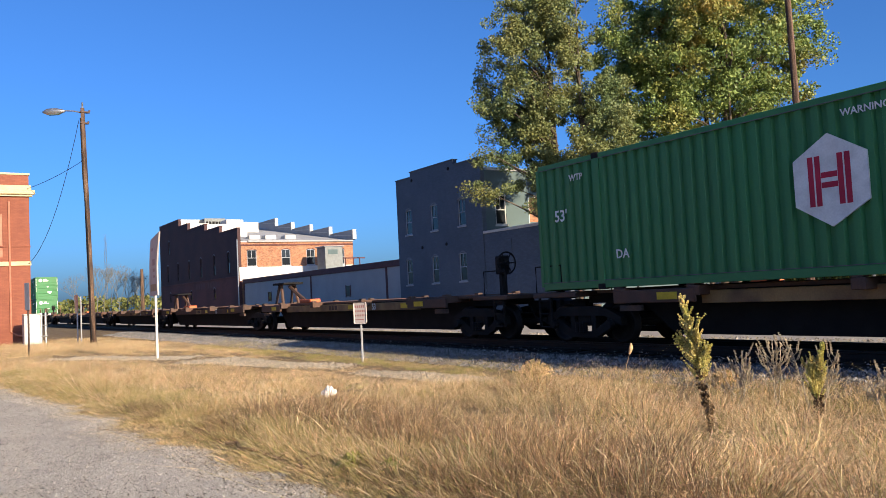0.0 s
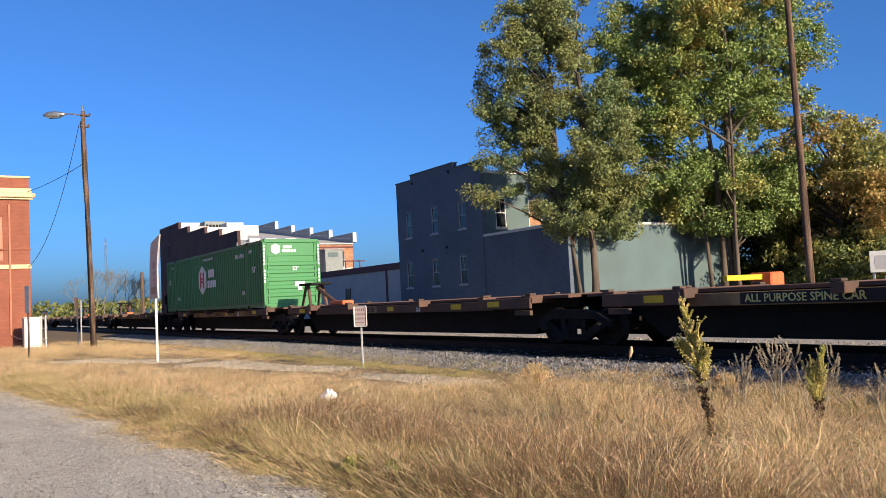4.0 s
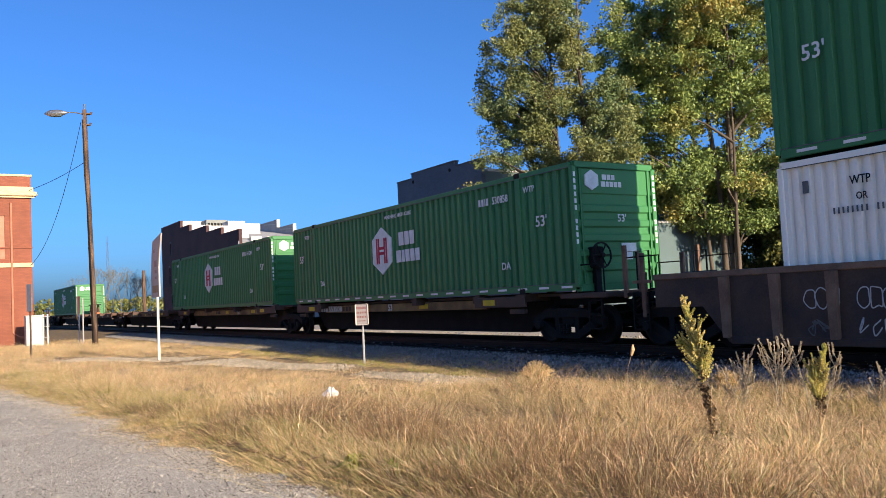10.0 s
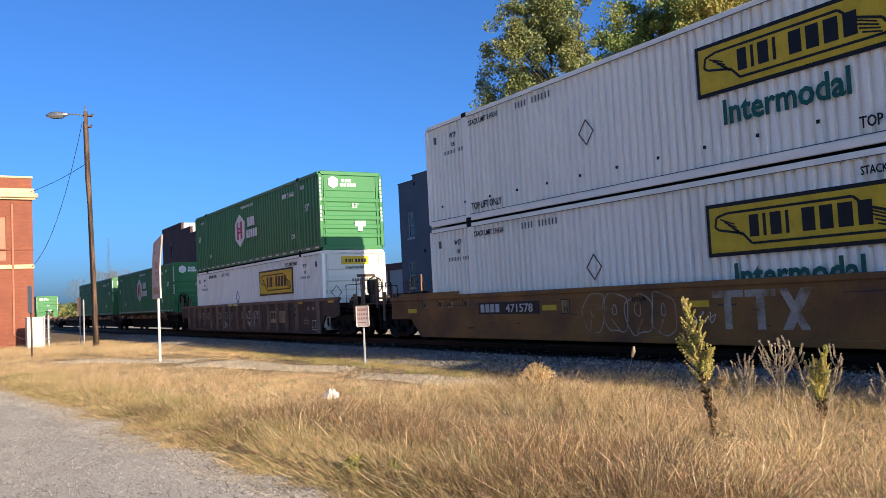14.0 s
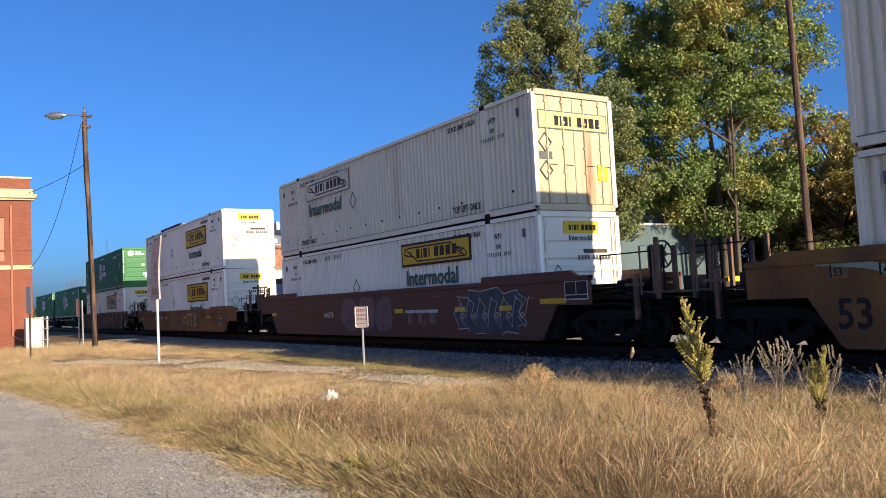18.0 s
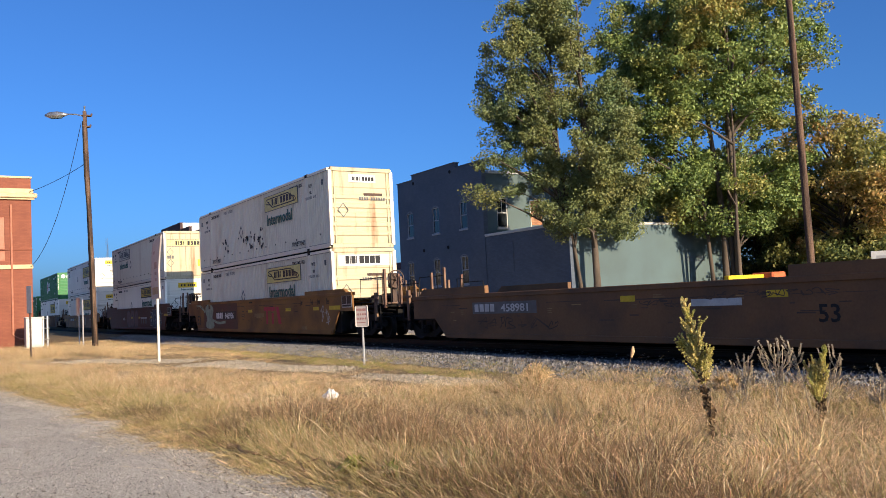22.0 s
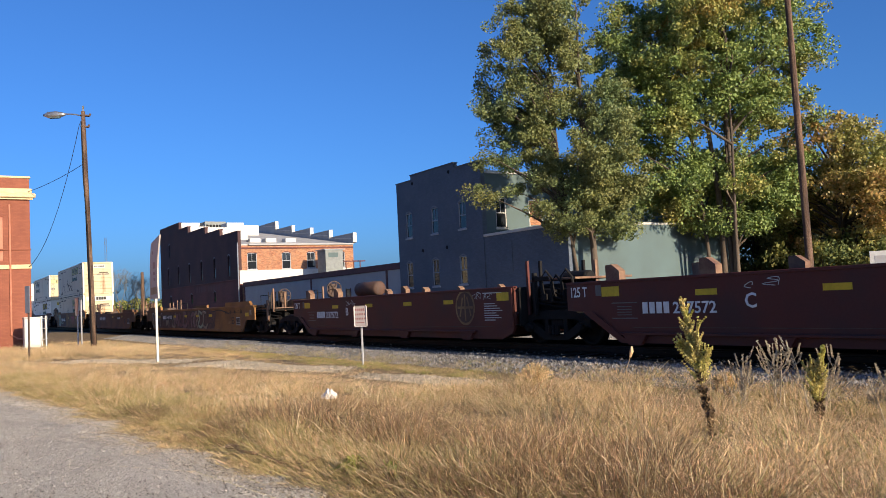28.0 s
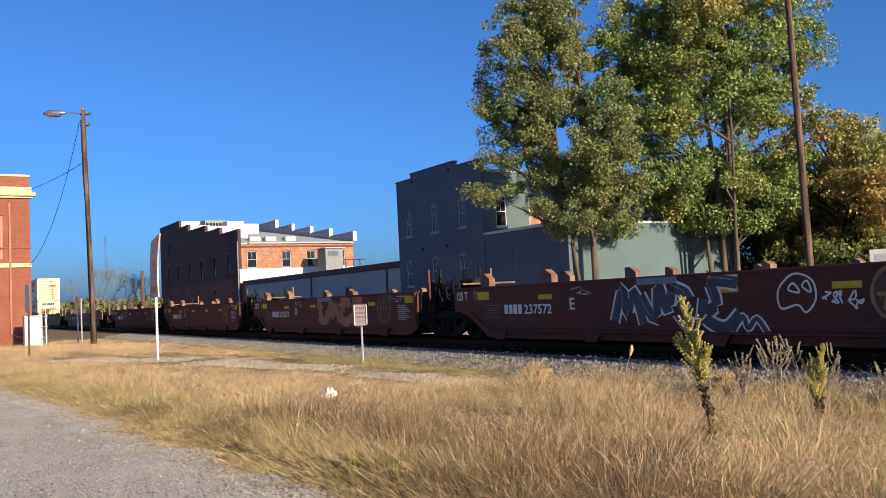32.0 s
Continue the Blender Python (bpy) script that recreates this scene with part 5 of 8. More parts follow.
tufts("thatch", 10000, 9, 0.12, 0.006, STRAW, "flattened dead grass and thatch on the soil", 11, reach=0.3, fringe=4, sprawl=1.0)
# Dark blades here paint the shaded front of the turf's lip.
tufts("turf_lip_shade", 1800, 12, 0.17, 0.0046, DEAD_AND_SHADE, "dark blades standing in for the shaded face of the turf's raised lip", 47, reach=0.2, x_far=14.0, power=1.15, drift=-0.05, fringe=3, sprawl=0.7, along=(0.45, 0.95))
tufts("olive_grass", 3600, 16, 0.17, 0.005, OLIVE, "low olive-tan grass along the front of the verge", 59, reach=0.25, x_far=26.0, power=1.25, fringe=3, sprawl=0.9, along=(0.1, 1.7))
tufts("curly_tan_grass", 7000, 16, 0.18, 0.0042, TAN, "short curled tan grass between the taller tufts", 53, reach=0.3, x_far=30.0, sprawl=1.3)


def seed_haze(count, per, seed):
    """Tiny dry seed heads and leaf scraps held at the tops of the grass."""
    rng = np.random.default_rng(seed)
    cl = []
    for x, y in zip(1.0 - 40 * rng.random(count) ** 1.9, 2.0 + 8.2 * rng.random(count)):
        e, bare = y - edge(x), gravel_gap(x, y)
        d = clump(x, y)
        if e < 0.25 or bare < 0 or d < -0.3:
            continue
        h = 0.27 * max(0.3, 0.85 + 0.75 * d) * min(1, 0.25 + 0.5 * e) * (min(1.0, 0.22 + 0.3 * bare) if x < -11.5 else min(1.0, 0.8 + 0.3 * bare))
        cl.append((x, y, ground_height(x, y) + h * rng.uniform(0.45, 1.1), 0.13))
    n = len(cl) * per
    c = np.repeat(np.array(cl), per, 0)
    p = c[:, :3] + rng.normal(size=(n, 3)) * np.array((0.12, 0.12, 0.06))
    a = rng.normal(size=(n, 3))
    b = np.cross(a, rng.normal(size=(n, 3)))
    a *= 0.011 / np.linalg.norm(a, axis=1)[:, None]
    b *= 0.0022 / np.linalg.norm(b, axis=1)[:, None]
    v = np.stack([p - a, p + b, p + a, p - b], 1)
    tagged(quads("grass_seed", v.reshape(-1, 3), 4, SEED_STRAW), "fine pale seed heads over the dry grass", "grass", kind="stuff")


SEED_STRAW = material("grass_seed", (0.72, 0.55, 0.31), 0.85, var=0.1, scale=0.3, fine=3, bump=0, second=(0.46, 0.33, 0.18), spread=0.16, island=0.6, through_light=0.3)
seed_haze(9500, 22, 23)
tufts("green_grass", 2400, 14, 0.2, 0.009, GREEN_GRASS, "patches of low green grass and weeds", 13, drift=0.15, fringe=2)
# Dark blades imitate the shade that tall grass casts at the verge's front.
tufts("verge_front_shade", 4600, 16, 0.25, 0.0045, DEAD_AND_SHADE, "dark blades standing in for grass shade at the front of the verge", 29, y_lo=3.2, y_hi=5.4, x_far=11, power=1.2, drift=-0.2)
tufts("dead_stem_grass", 2600, 10, 0.44, 0.0045, DEAD_AND_SHADE, "dark dead stems among the dry grass", 17, drift=-0.1)

# ---- buildings, all in line with the track ----
FACE_Y = 33.0
SLATE = material("slate_painted_brick", (0.078, 0.098, 0.128), 0.7, var=0.12, scale=0.5, fine=20, bump=0.3, second=(0.1, 0.122, 0.155), spread=0.2, brick=((1.05, 1.05, 1.05), (0.85, 0.85, 0.85), (0.75, 0.75, 0.75)))
GREY_GREEN = material("grey_green_painted_brick", (0.092, 0.134, 0.14), 0.8, var=0.06, scale=0.5, fine=20, bump=0.15, second=(0.08, 0.11, 0.112), spread=0.2)
TRIM_WHITE = material("white_trim_paint", (0.5, 0.49, 0.46), 0.6, var=0.05, scale=3, fine=20, bump=0.03)
BROWN_BRICK = material("dark_brown_painted_brick", (0.15, 0.06, 0.052), 0.8, var=0.08, scale=0.25, fine=14, bump=0.2, second=(0.085, 0.04, 0.038), spread=0.16, brick=((1.1, 1.05, 1.05), (0.8, 0.8, 0.8), (0.8, 0.8, 0.85)))
ORANGE_BRICK = material("orange_brick", (0.36, 0.19, 0.105), 0.85, var=0.12, scale=1.2, fine=14, bump=0.2, second=(0.32, 0.14, 0.08), spread=0.2, brick=((1.15, 1.1, 1.0), (0.6, 0.55, 0.55), (0.9, 1.2, 1.5)))
RED_BRICK = material("red_painted_brick", (0.185, 0.062, 0.038), 0.75, var=0.08, scale=0.8, fine=25, bump=0.15, second=(0.235, 0.08, 0.048), spread=0.2, brick=((1.05, 1.05, 1.0), (0.88, 0.85, 0.85), (0.75, 0.75, 0.75)))
DARK_BRICK = material("sooty_painted_brick", (0.085, 0.045, 0.042), 0.8, var=0.1, scale=0.3, fine=14, bump=0.2, second=(0.055, 0.032, 0.034), spread=0.2, brick=((1.1, 1.05, 1.05), (0.75, 0.75, 0.75), (0.8, 0.8, 0.85)))
HUT_GREY = material("hut_sheet_metal", (0.2, 0.215, 0.21), 0.6, var=0.06, scale=2, fine=20, bump=0.05, second=(0.16, 0.175, 0.17))
CREAM = material("cream_paint", (0.55, 0.43, 0.25), 0.7, var=0.08, scale=2, fine=20, bump=0.05)
SLATE_TRIM = material("slate_trim_paint", (0.17, 0.19, 0.22), 0.6, var=0.06, scale=3, fine=20, bump=0.03)
SASH_GREY = material("grey_sash_paint", (0.32, 0.34, 0.37), 0.6, var=0.05, scale=3, fine=20, bump=0.03)
SALMON = material("salmon_paint", (0.4, 0.16, 0.1), 0.6, var=0.08, scale=3, fine=20, bump=0.05)
PANEL = material("pale_grey_panel", (0.33, 0.325, 0.325), 0.6, var=0.04, scale=0.7, fine=15, bump=0.05)
PARTY_GREY = material("grey_party_wall", (0.34, 0.34, 0.34), 0.8, var=0.06, scale=0.7, fine=15, bump=0.05)
MAROON = material("maroon_trim", (0.09, 0.03, 0.03), 0.6, var=0.08, scale=3, fine=20, bump=0.05)
ROOF_GREY = material("pale_roofing", (0.4, 0.395, 0.38), 0.8, var=0.08, scale=1, fine=15, bump=0.1)
WOOD_POLE = material("weathered_pole_wood", (0.14, 0.088, 0.06), 0.95, var=0.5, scale=7, fine=22, bump=0.9, second=(0.045, 0.03, 0.024), spread=0.1, streak=0.08)
GALV = material("galvanised_steel", (0.34, 0.345, 0.35), 0.4, 0.8, var=0.06, scale=5, fine=40, bump=0.05)


def wall_with_openings(u0, u1, z0, z1, holes, thick, axis, at):
    """One wall skin in the plane across the axis; holes are (u, u, z, z); its outer face is at at, and it is thick inwards."""
    us = sorted({u0, u1, *(h[0] for h in holes), *(h[1] for h in holes)})
    zs = sorted({z0, z1, *(h[2] for h in holes), *(h[3] for h in holes)})
    near, far = (at, at + thick) if axis == "y" else (at, at - thick)
    sh, seen = Shape(), {}

    def vert(u, w, z):
        p = (u, w, z) if axis == "y" else (w, u, z)
        if p not in seen:
            seen[p] = len(sh.v)
            sh.v.append(p)
        return seen[p]

    def solid(i, k):
        if not (0 <= i < len(us) - 1 and 0 <= k < len(zs) - 1):
            return False
        u, z = (us[i] + us[i + 1]) / 2, (zs[k] + zs[k + 1]) / 2
        return not any(h[0] <= u <= h[1] and h[2] <= z <= h[3] for h in holes)

    for i in range(len(us) - 1):
        for k in range(len(zs) - 1):
            if not solid(i, k):
                continue
            a, b, c, d = us[i], us[i + 1], zs[k], zs[k + 1]
            for w in (near, far):
                sh.f.append((vert(a, w, c), vert(b, w, c), vert(b, w, d), vert(a, w, d)))
            for e, f, u, v in ((-1, 0, (a, c), (a, d)), (1, 0, (b, c), (b, d)), (0, -1, (a, c), (b, c)), (0, 1, (a, d), (b, d))):
                if not solid(i + e, k + f):
                    sh.f.append((vert(u[0], near, u[1]), vert(v[0], near, v[1]), vert(v[0], far, v[1]), vert(u[0], far, u[1])))
    return sh


def sash_window(parent, u, z, w, h, axis, at, trim, arch=True, head=None):
    """A two-sash window set in its opening, with an arched head."""
    def at_face(a, b, c, d, z0, z1):
        return (a, b, at + c, at + d, z0, z1) if axis == "y" else (at - d, at - c, a, b, z0, z1)
    win = part("window", Shape().box(*at_face(u, u + w, 0.1, 0.13, z, z + h)), GLASS, parent)
    fr = Shape()
    for a, b, c, d in ((u, u + 0.07, z, z + h), (u + w - 0.07, u + w, z, z + h), (u + 0.07, u + w - 0.07, z, z + 0.08), (u + 0.07, u + w - 0.07, z + h - 0.07, z + h), (u + 0.07, u + w - 0.07, z + h / 2 - 0.03, z + h / 2 + 0.03)):
        fr.box(*at_face(a, b, 0.04, 0.16, c, d))
    part("frame", fr, trim, win)
    part("sash_bar", Shape().box(*at_face(u + w / 2 - 0.02, u + w / 2 + 0.02, 0.07, 0.12, z + h / 2, z + h - 0.07)), trim, win)
    part("sill", Shape().box(*at_face(u - 0.08, u + w + 0.08, -0.09, 0.1, z - 0.12, z), 0.01), trim, win)
    if arch:
        pts = [(u - 0.05 + (w + 0.1) * k / 8, z + h - 0.06 + 0.22 * math.sin(math.pi * k / 8)) for k in range(9)]
        low = [(p, q - 0.08) for p, q in pts]
        ar = Shape()
        for (p, q), (p2, q2), (r, t), (r2, t2) in zip(pts[:-1], pts[1:], low[:-1], low[1:]):
            a, b = (at - 0.03, at + 0.05) if axis == "y" else (at + 0.03, at - 0.05)
            ar.prism([(p, q), (p2, q2), (r2, t2), (r, t)], a, b, "y" if axis == "y" else "x")
        part("arched_head", ar, head or trim, win)


def slate_building():
    ob = thing("brick_building", pose(-46, 33, 0), "two-storey slate-painted brick building with a stepped parapet", "building")
    ob.matrix_world = Matrix.Identity(4)
    x0, x1 = -58.1, -46.05
    wins = [(x, 6.58, 0.95, 2.0) for x in (-56.75, -52.85, -49.05)] + [(x, 2.55, 0.95, 2.05) for x in (-56.95, -53.0, -49.2)]
    holes = [(x, x + w, z, z + h) for x, z, w, h in wins]
    front = part("front_wall", wall_with_openings(x0, x1, 0, 10.6, holes, 0.35, "y", FACE_Y), SLATE, ob)
    part("parapet", Shape().box(x0, -55.75, FACE_Y, FACE_Y + 0.35, 10.6, 11.15).box(-55.75, -49.45, FACE_Y, FACE_Y + 0.35, 10.6, 11.55).box(-49.45, x1, FACE_Y, FACE_Y + 0.35, 10.6, 11.15), SLATE, ob)
    part("coping", Shape().box(x0 - 0.05, -55.75, FACE_Y - 0.06, FACE_Y + 0.41, 11.15, 11.24, 0.02).box(-55.8, -49.4, FACE_Y - 0.06, FACE_Y + 0.41, 11.55, 11.64, 0.02).box(-49.45, x1 + 0.05, FACE_Y - 0.06, FACE_Y + 0.41, 11.15, 11.24, 0.02), SLATE, ob)
    for x, z, w, h in wins:
        sash_window(ob, x, z, w, h, "y", FACE_Y, SASH_GREY, head=SLATE_TRIM)
    depth = 58.0
    side_holes = [(34.2, 35.15, 6.4, 8.55), (37.25, 38.35, 6.6, 8.4), (46.1, 47.2, 6.5, 8.4)]
    part("side_wall", wall_with_openings(FACE_Y + 0.35, depth, 0, 10.3, side_holes, 0.35, "x", x1), GREY_GREEN, ob)
    sash_window(ob, 34.2, 6.4, 0.95, 2.15, "x", x1, TRIM_WHITE)
    sash_window(ob, 46.1, 6.5, 1.1, 1.9, "x", x1, TRIM_WHITE)
    board = part("boarded_window", Shape().box(x1 - 0.12, x1 - 0.08, 37.25, 38.35, 6.6, 8.4), ORANGE_BRICK, ob, "window closed with an orange board")
    part("frame", Shape().box(x1 - 0.06, x1 + 0.03, 37.18, 37.25, 6.5, 8.45).box(x1 - 0.06, x1 + 0.03, 38.35, 38.42, 6.5, 8.45).box(x1 - 0.06, x1 + 0.03, 37.25, 38.35, 8.4, 8.45), TRIM_WHITE, board)
    part("roof_edge", Shape().box(x1 - 0.3, x1 + 0.12, FACE_Y + 0.5, depth, 10.3, 10.5, 0.02), TRIM_WHITE, ob)
    part("roof", Shape().box(x0 + 0.3, x1 - 0.3, FACE_Y + 0.3, depth, 9.9, 10.1), ROOF_GREY, ob)
    part("rear_wall", Shape().box(x0, x1 - 0.36, depth - 0.35, depth, 0, 10.1).box(x0, x0 + 0.35, FACE_Y + 0.36, depth - 0.36, 0, 10.1), SLATE, ob)
    for x, z in ((-54.3, 5.4), (-50.8, 5.4), (-55.5, 10.9), (-50.1, 11.0)):
        part("wall_anchor", Shape().lathe([(0.0, 0), (0.12, 0.0), (0.14, 0.05)], (x, FACE_Y - 0.05, z), "y", 10), DARK_STEEL, ob)
    return ob


def low_wing():
    ob = thing("brick_wing", Matrix.Identity(4), "single-storey grey painted brick wing with a white roof edge", "building")
    x0, x1, y1 = -46.03, -37.3, 48.2
    part("front_wall", wall_with_openings(x0, x1, 0, 5.75, [], 0.3, "y", FACE_Y + 0.06), SLATE, ob)
    part("front_panel", Shape().box(-44.2, -42.9, FACE_Y + 0.02, FACE_Y + 0.06, 3.1, 5.2, 0.01), SLATE, ob)
    part("side_wall", Shape().box(x1 - 0.3, x1, FACE_Y + 0.37, y1, 0, 5.75), GREY_GREEN, ob)
    part("rear_wall", Shape().box(x0, x1 - 0.31, y1 - 0.3, y1, 0, 5.75), GREY_GREEN, ob)
    part("roof", Shape().box(x0 + 0.02, x1 - 0.3, FACE_Y + 0.37, y1 - 0.31, 5.3, 5.5), ROOF_GREY, ob)
    part("roof_edge", Shape().box(x0, x1 + 0.06, FACE_Y - 0.02, FACE_Y + 0.3, 5.75, 5.93, 0.02), TRIM_WHITE, ob)
    part("roof_flashing", Shape().box(x1 - 0.3, x1 + 0.06, FACE_Y + 0.31, y1, 5.75, 5.9, 0.02), TRIM_WHITE, ob)
    for z in (3.3, 3.5):
        part("vent_slot", Shape().box(x1, x1 + 0.03, 43.2, 44.2, z, z + 0.08).box(x1, x1 + 0.03, 44.4, 45.2, z, z + 0.08), SLATE, ob)
    return ob


def long_shed():
    ob = thing("panel_shed", Matrix.Identity(4), "long low shed with pale grey panels and a maroon roof band", "building")
    x0, x1, y = -98.0, -58.4, FACE_Y + 0.3
    for a, b in ((x0, -77.3), (-77.0, -61.1), (-60.8, x1)):
        part("wall_panel", Shape().box(a, b, y, y + 0.3, 0, 4.2), PANEL, ob)
    for a in (-97.9, -77.3, -61.1):
        part("post", Shape().box(a, a + 0.3, y - 0.06, y + 0.2, 0, 4.2, 0.02), MAROON, ob)
    part("roof_band", Shape().box(x0 - 0.1, x1, y - 0.12, y + 0.5, 4.2, 4.75, 0.03), MAROON, ob)
    part("roof", Shape().box(x0, x1, y + 0.5, y + 14, 4.5, 4.62), ROOF_GREY, ob)
    part("rear_wall", Shape().box(x0, x1, y + 13.7, y + 14, 0, 4.5), PANEL, ob)
    for x in (-89.5, -69.0):
        w = part("window", Shape().box(x, x + 0.9, y - 0.02, y + 0.1, 1.9, 2.9), GLASS, ob)
        for a in (x - 0.08, x + 0.9):
            part("jamb", Shape().box(a, a + 0.08, y - 0.05, y + 0.1, 1.82, 2.98), MAROON, w)
    return ob


def sawtooth_building():
    ob = thing("brick_warehouse", Matrix.Identity(4), "old brick warehouse, dark-painted front, bare orange brick side, stepped parapet", "building")
    x0, x1, y1 = -138.6, -98.9, 49.0
    ups = [(x, 5.75, 0.9, 2.75) for x in np.arange(-134.2, -99.8, 6.2)] + [(-133.2, 10.2, 0.9, 2.1)]
    lows = [(x, 2.6, 0.9, 1.4) for x in (-133.0, -121.0, -109.6)]
    part("lower_wall", wall_with_openings(x0, x1, 0, 5.2, [(x, x + w, z, z + h) for x, z, w, h in lows], 0.4, "y", FACE_Y), BROWN_BRICK, ob, "faded maroon-painted lower brick wall")
    part("front_wall", wall_with_openings(x0, x1, 5.2, 10.0, [(x, x + w, z, z + h) for x, z, w, h in ups[:-1]], 0.4, "y", FACE_Y), DARK_BRICK, ob)
    steps = [(x0, -126.6, 15.2, 3.3), (-126.6, -121.6, 14.1, 3.3), (-121.6, -112.9, 13.1, 3.3), (-112.9, -106.2, 12.15, 3.3), (-106.2, x1, 11.25, 1.3)]
    for a, b, z, deep in steps:
        hole = [(x, x + w, c, c + h) for x, c, w, h in ups[-1:] if a < x < b]
        pp = part("parapet_step", wall_with_openings(a, b, 10.0, z, hole, 0.4, "y", FACE_Y), DARK_BRICK, ob)
        part("coping", Shape().box(a, b + 0.06, FACE_Y - 0.05, FACE_Y + 0.45, z, z + 0.08, 0.01), MAROON, pp)
        part("white_return", Shape().box(b - 0.4, b + 0.02, FACE_Y + 0.4, FACE_Y + deep, z - 1.1, z + 0.05, 0.02), TRIM_WHITE, pp, "white-painted return of the stepped parapet")
    for x, z, w, h in ups + lows:
        sash_window(ob, x, z, w, h, "y", FACE_Y, DARK_BRICK, head=SLATE_TRIM)
    part("belt_course", Shape().box(x0, x1, FACE_Y - 0.08, FACE_Y, 5.12, 5.28, 0.02), BROWN_BRICK, ob)
    part("painted_notice", bars(Shape(), (0.9, 0.7, 0.9, 0.9, -0.6, 0.8, 0.8, 0.9, 0.7, 0.8), 0.75, (-118.0, FACE_Y, 4.1), 0.35), MAROON, ob, "ghost of old painted lettering")
    sw = [(34.15, 6.4, 1.25, 2.1), (38.75, 6.4, 1.2, 2.1), (42.2, 6.4, 1.2, 2.1), (46.6, 6.4, 1.1, 2.1)]
    part("side_wall", wall_with_openings(FACE_Y + 0.4, y1, 0, 9.45, [(u, u + w, z, z + h) for u, z, w, h in sw], 0.4, "x", x1), ORANGE_BRICK, ob, "bare orange brick side wall")
    for u, z, w, h in sw:
        sash_window(ob, u, z, w, h, "x", x1, SASH_GREY, head=BROWN_BRICK)
    part("painted_band", Shape().box(x1, x1 + 0.05, FACE_Y + 0.1, y1, 4.6, 6.3), TRIM_WHITE, ob, "white-painted lower wall")
    part("corbel_course", Shape().box(x1, x1 + 0.1, FACE_Y + 0.4, y1, 9.0, 9.2, 0.02), BROWN_BRICK, ob)
    part("roof_edge", Shape().box(x1 - 0.3, x1 + 0.25, FACE_Y + 1.3, y1, 9.45, 9.66, 0.03), PARTY_GREY, ob, "grey eaves gutter")
    part("corner_pipe", Shape().tube([(x1 + 0.1, FACE_Y - 0.1, 0), (x1 + 0.1, FACE_Y - 0.1, 9.8)], 0.09, 8), GALV, ob)
    roof = Shape()
    lift = 0.136
    for k in range(5):
        a, b = x1 - 0.1 - 7.9 * k, max(x0, x1 - 0.1 - 7.9 * (k + 1))
        za, zb = 9.6 + lift * (x1 - a), 9.6 + lift * (x1 - b)
        roof.add([(a, FACE_Y + 0.4, za), (b, FACE_Y + 0.4, zb), (b, y1, zb), (a, y1, za), (a, FACE_Y + 0.4, za - 0.2), (b, FACE_Y + 0.4, zb - 0.2), (b, y1, zb - 0.2), (a, y1, za - 0.2)], [(0, 1, 2, 3), (7, 6, 5, 4), (0, 4, 5, 1), (1, 5, 6, 2), (2, 6, 7, 3), (3, 7, 4, 0)])
    part("roof", roof, ROOF_GREY, ob)
    for k in range(1, 16):
        u = FACE_Y + k
        part("roof_seam", Shape().add([(x1 - 0.2, u, 9.63), (x0, u, 9.63 + lift * (x1 - x0)), (x0, u + 0.05, 9.63 + lift * (x1 - x0)), (x1 - 0.2, u + 0.05, 9.63)], [(0, 1, 2, 3)]), PARTY_GREY, ob)
    part("rear_wall", Shape().box(x0, x1 - 0.41, y1 - 0.3, y1, 0, 9.4).box(x0, x0 + 0.4, FACE_Y + 0.41, y1 - 0.31, 0, 14.6), DARK_BRICK, ob)
    # stepped party wall at the back of the roof
    for a, b, z in ((-141, -127.5, 15.6), (-127.5, -120.5, 14.2), (-120.5, -113.3, 13.1), (-113.3, -106.5, 12.1), (-106.5, -98.9, 11.0)):
        pw = part("party_wall_step", Shape().box(a, b, y1 + 0.01, y1 + 0.4, 9.7, z), PARTY_GREY, ob)
        part("white_end", Shape().box(b, b + 0.35, y1 - 0.1, y1 + 0.45, z - 1.25, z + 0.08, 0.02), TRIM_WHITE, pw)
        part("flashing", Shape().prism([(b - 0.4, z - 0.72), (b - 5.6, z - 0.72 + 0.4), (b - 5.6, z - 0.6 + 0.4), (b - 0.4, z - 0.6)], y1 - 0.06, y1 + 0.01), TRIM_WHITE, pw)
        part("wall_cap", Shape().box(a, b, y1 - 0.04, y1 + 0.44, z, z + 0.07, 0.01), PARTY_GREY, pw)
    for u, xx in ((36.0, -104.6), (38.2, -104.6), (41.0, -104.6)):
        part("skylight", Shape().box(xx, xx + 1.6, u, u + 1.5, 9.9, 10.75, 0.08), TRIM_WHITE, ob, "white domed skylight")
    unit = part("roof_unit", Shape().box(-128.5, -124.0, 36.3, 39.6, 12.9, 15.2, 0.06), HUT_GREY, ob, "grey rooftop air unit with louvres")
    for k in range(6):
        part("louvre", Shape().box(-124.0, -123.94, 36.5 + 0.5 * k, 36.85 + 0.5 * k, 13.4, 14.7), DARK_STEEL, unit)
    part("roof_hatch", Shape().box(-121.0, -118.0, 37.8, 40.4, 11.9, 14.4, 0.05), TRIM_WHITE, ob, "white rooftop stair housing")
    part("roof_hatch", Shape().box(-127.0, -124.0, 42.4, 44.9, 12.7, 14.65, 0.05), TRIM_WHITE, ob, "white rooftop stair housing")
    bay = part("rooftop_hut", Shape().box(-95.5, -93.0, 42.2, 44.6, 4.6, 8.35, 0.03), HUT_GREY, ob, "grey metal hut on the lower roof")
    part("hut_window", Shape().box(-93.0, -92.96, 42.6, 43.9, 7.4, 8.0), GREY_GREEN, bay)
    part("hut_roof", Shape().box(-95.7, -92.8, 42.0, 44.8, 8.35, 8.47, 0.02), SASH_GREY, bay)
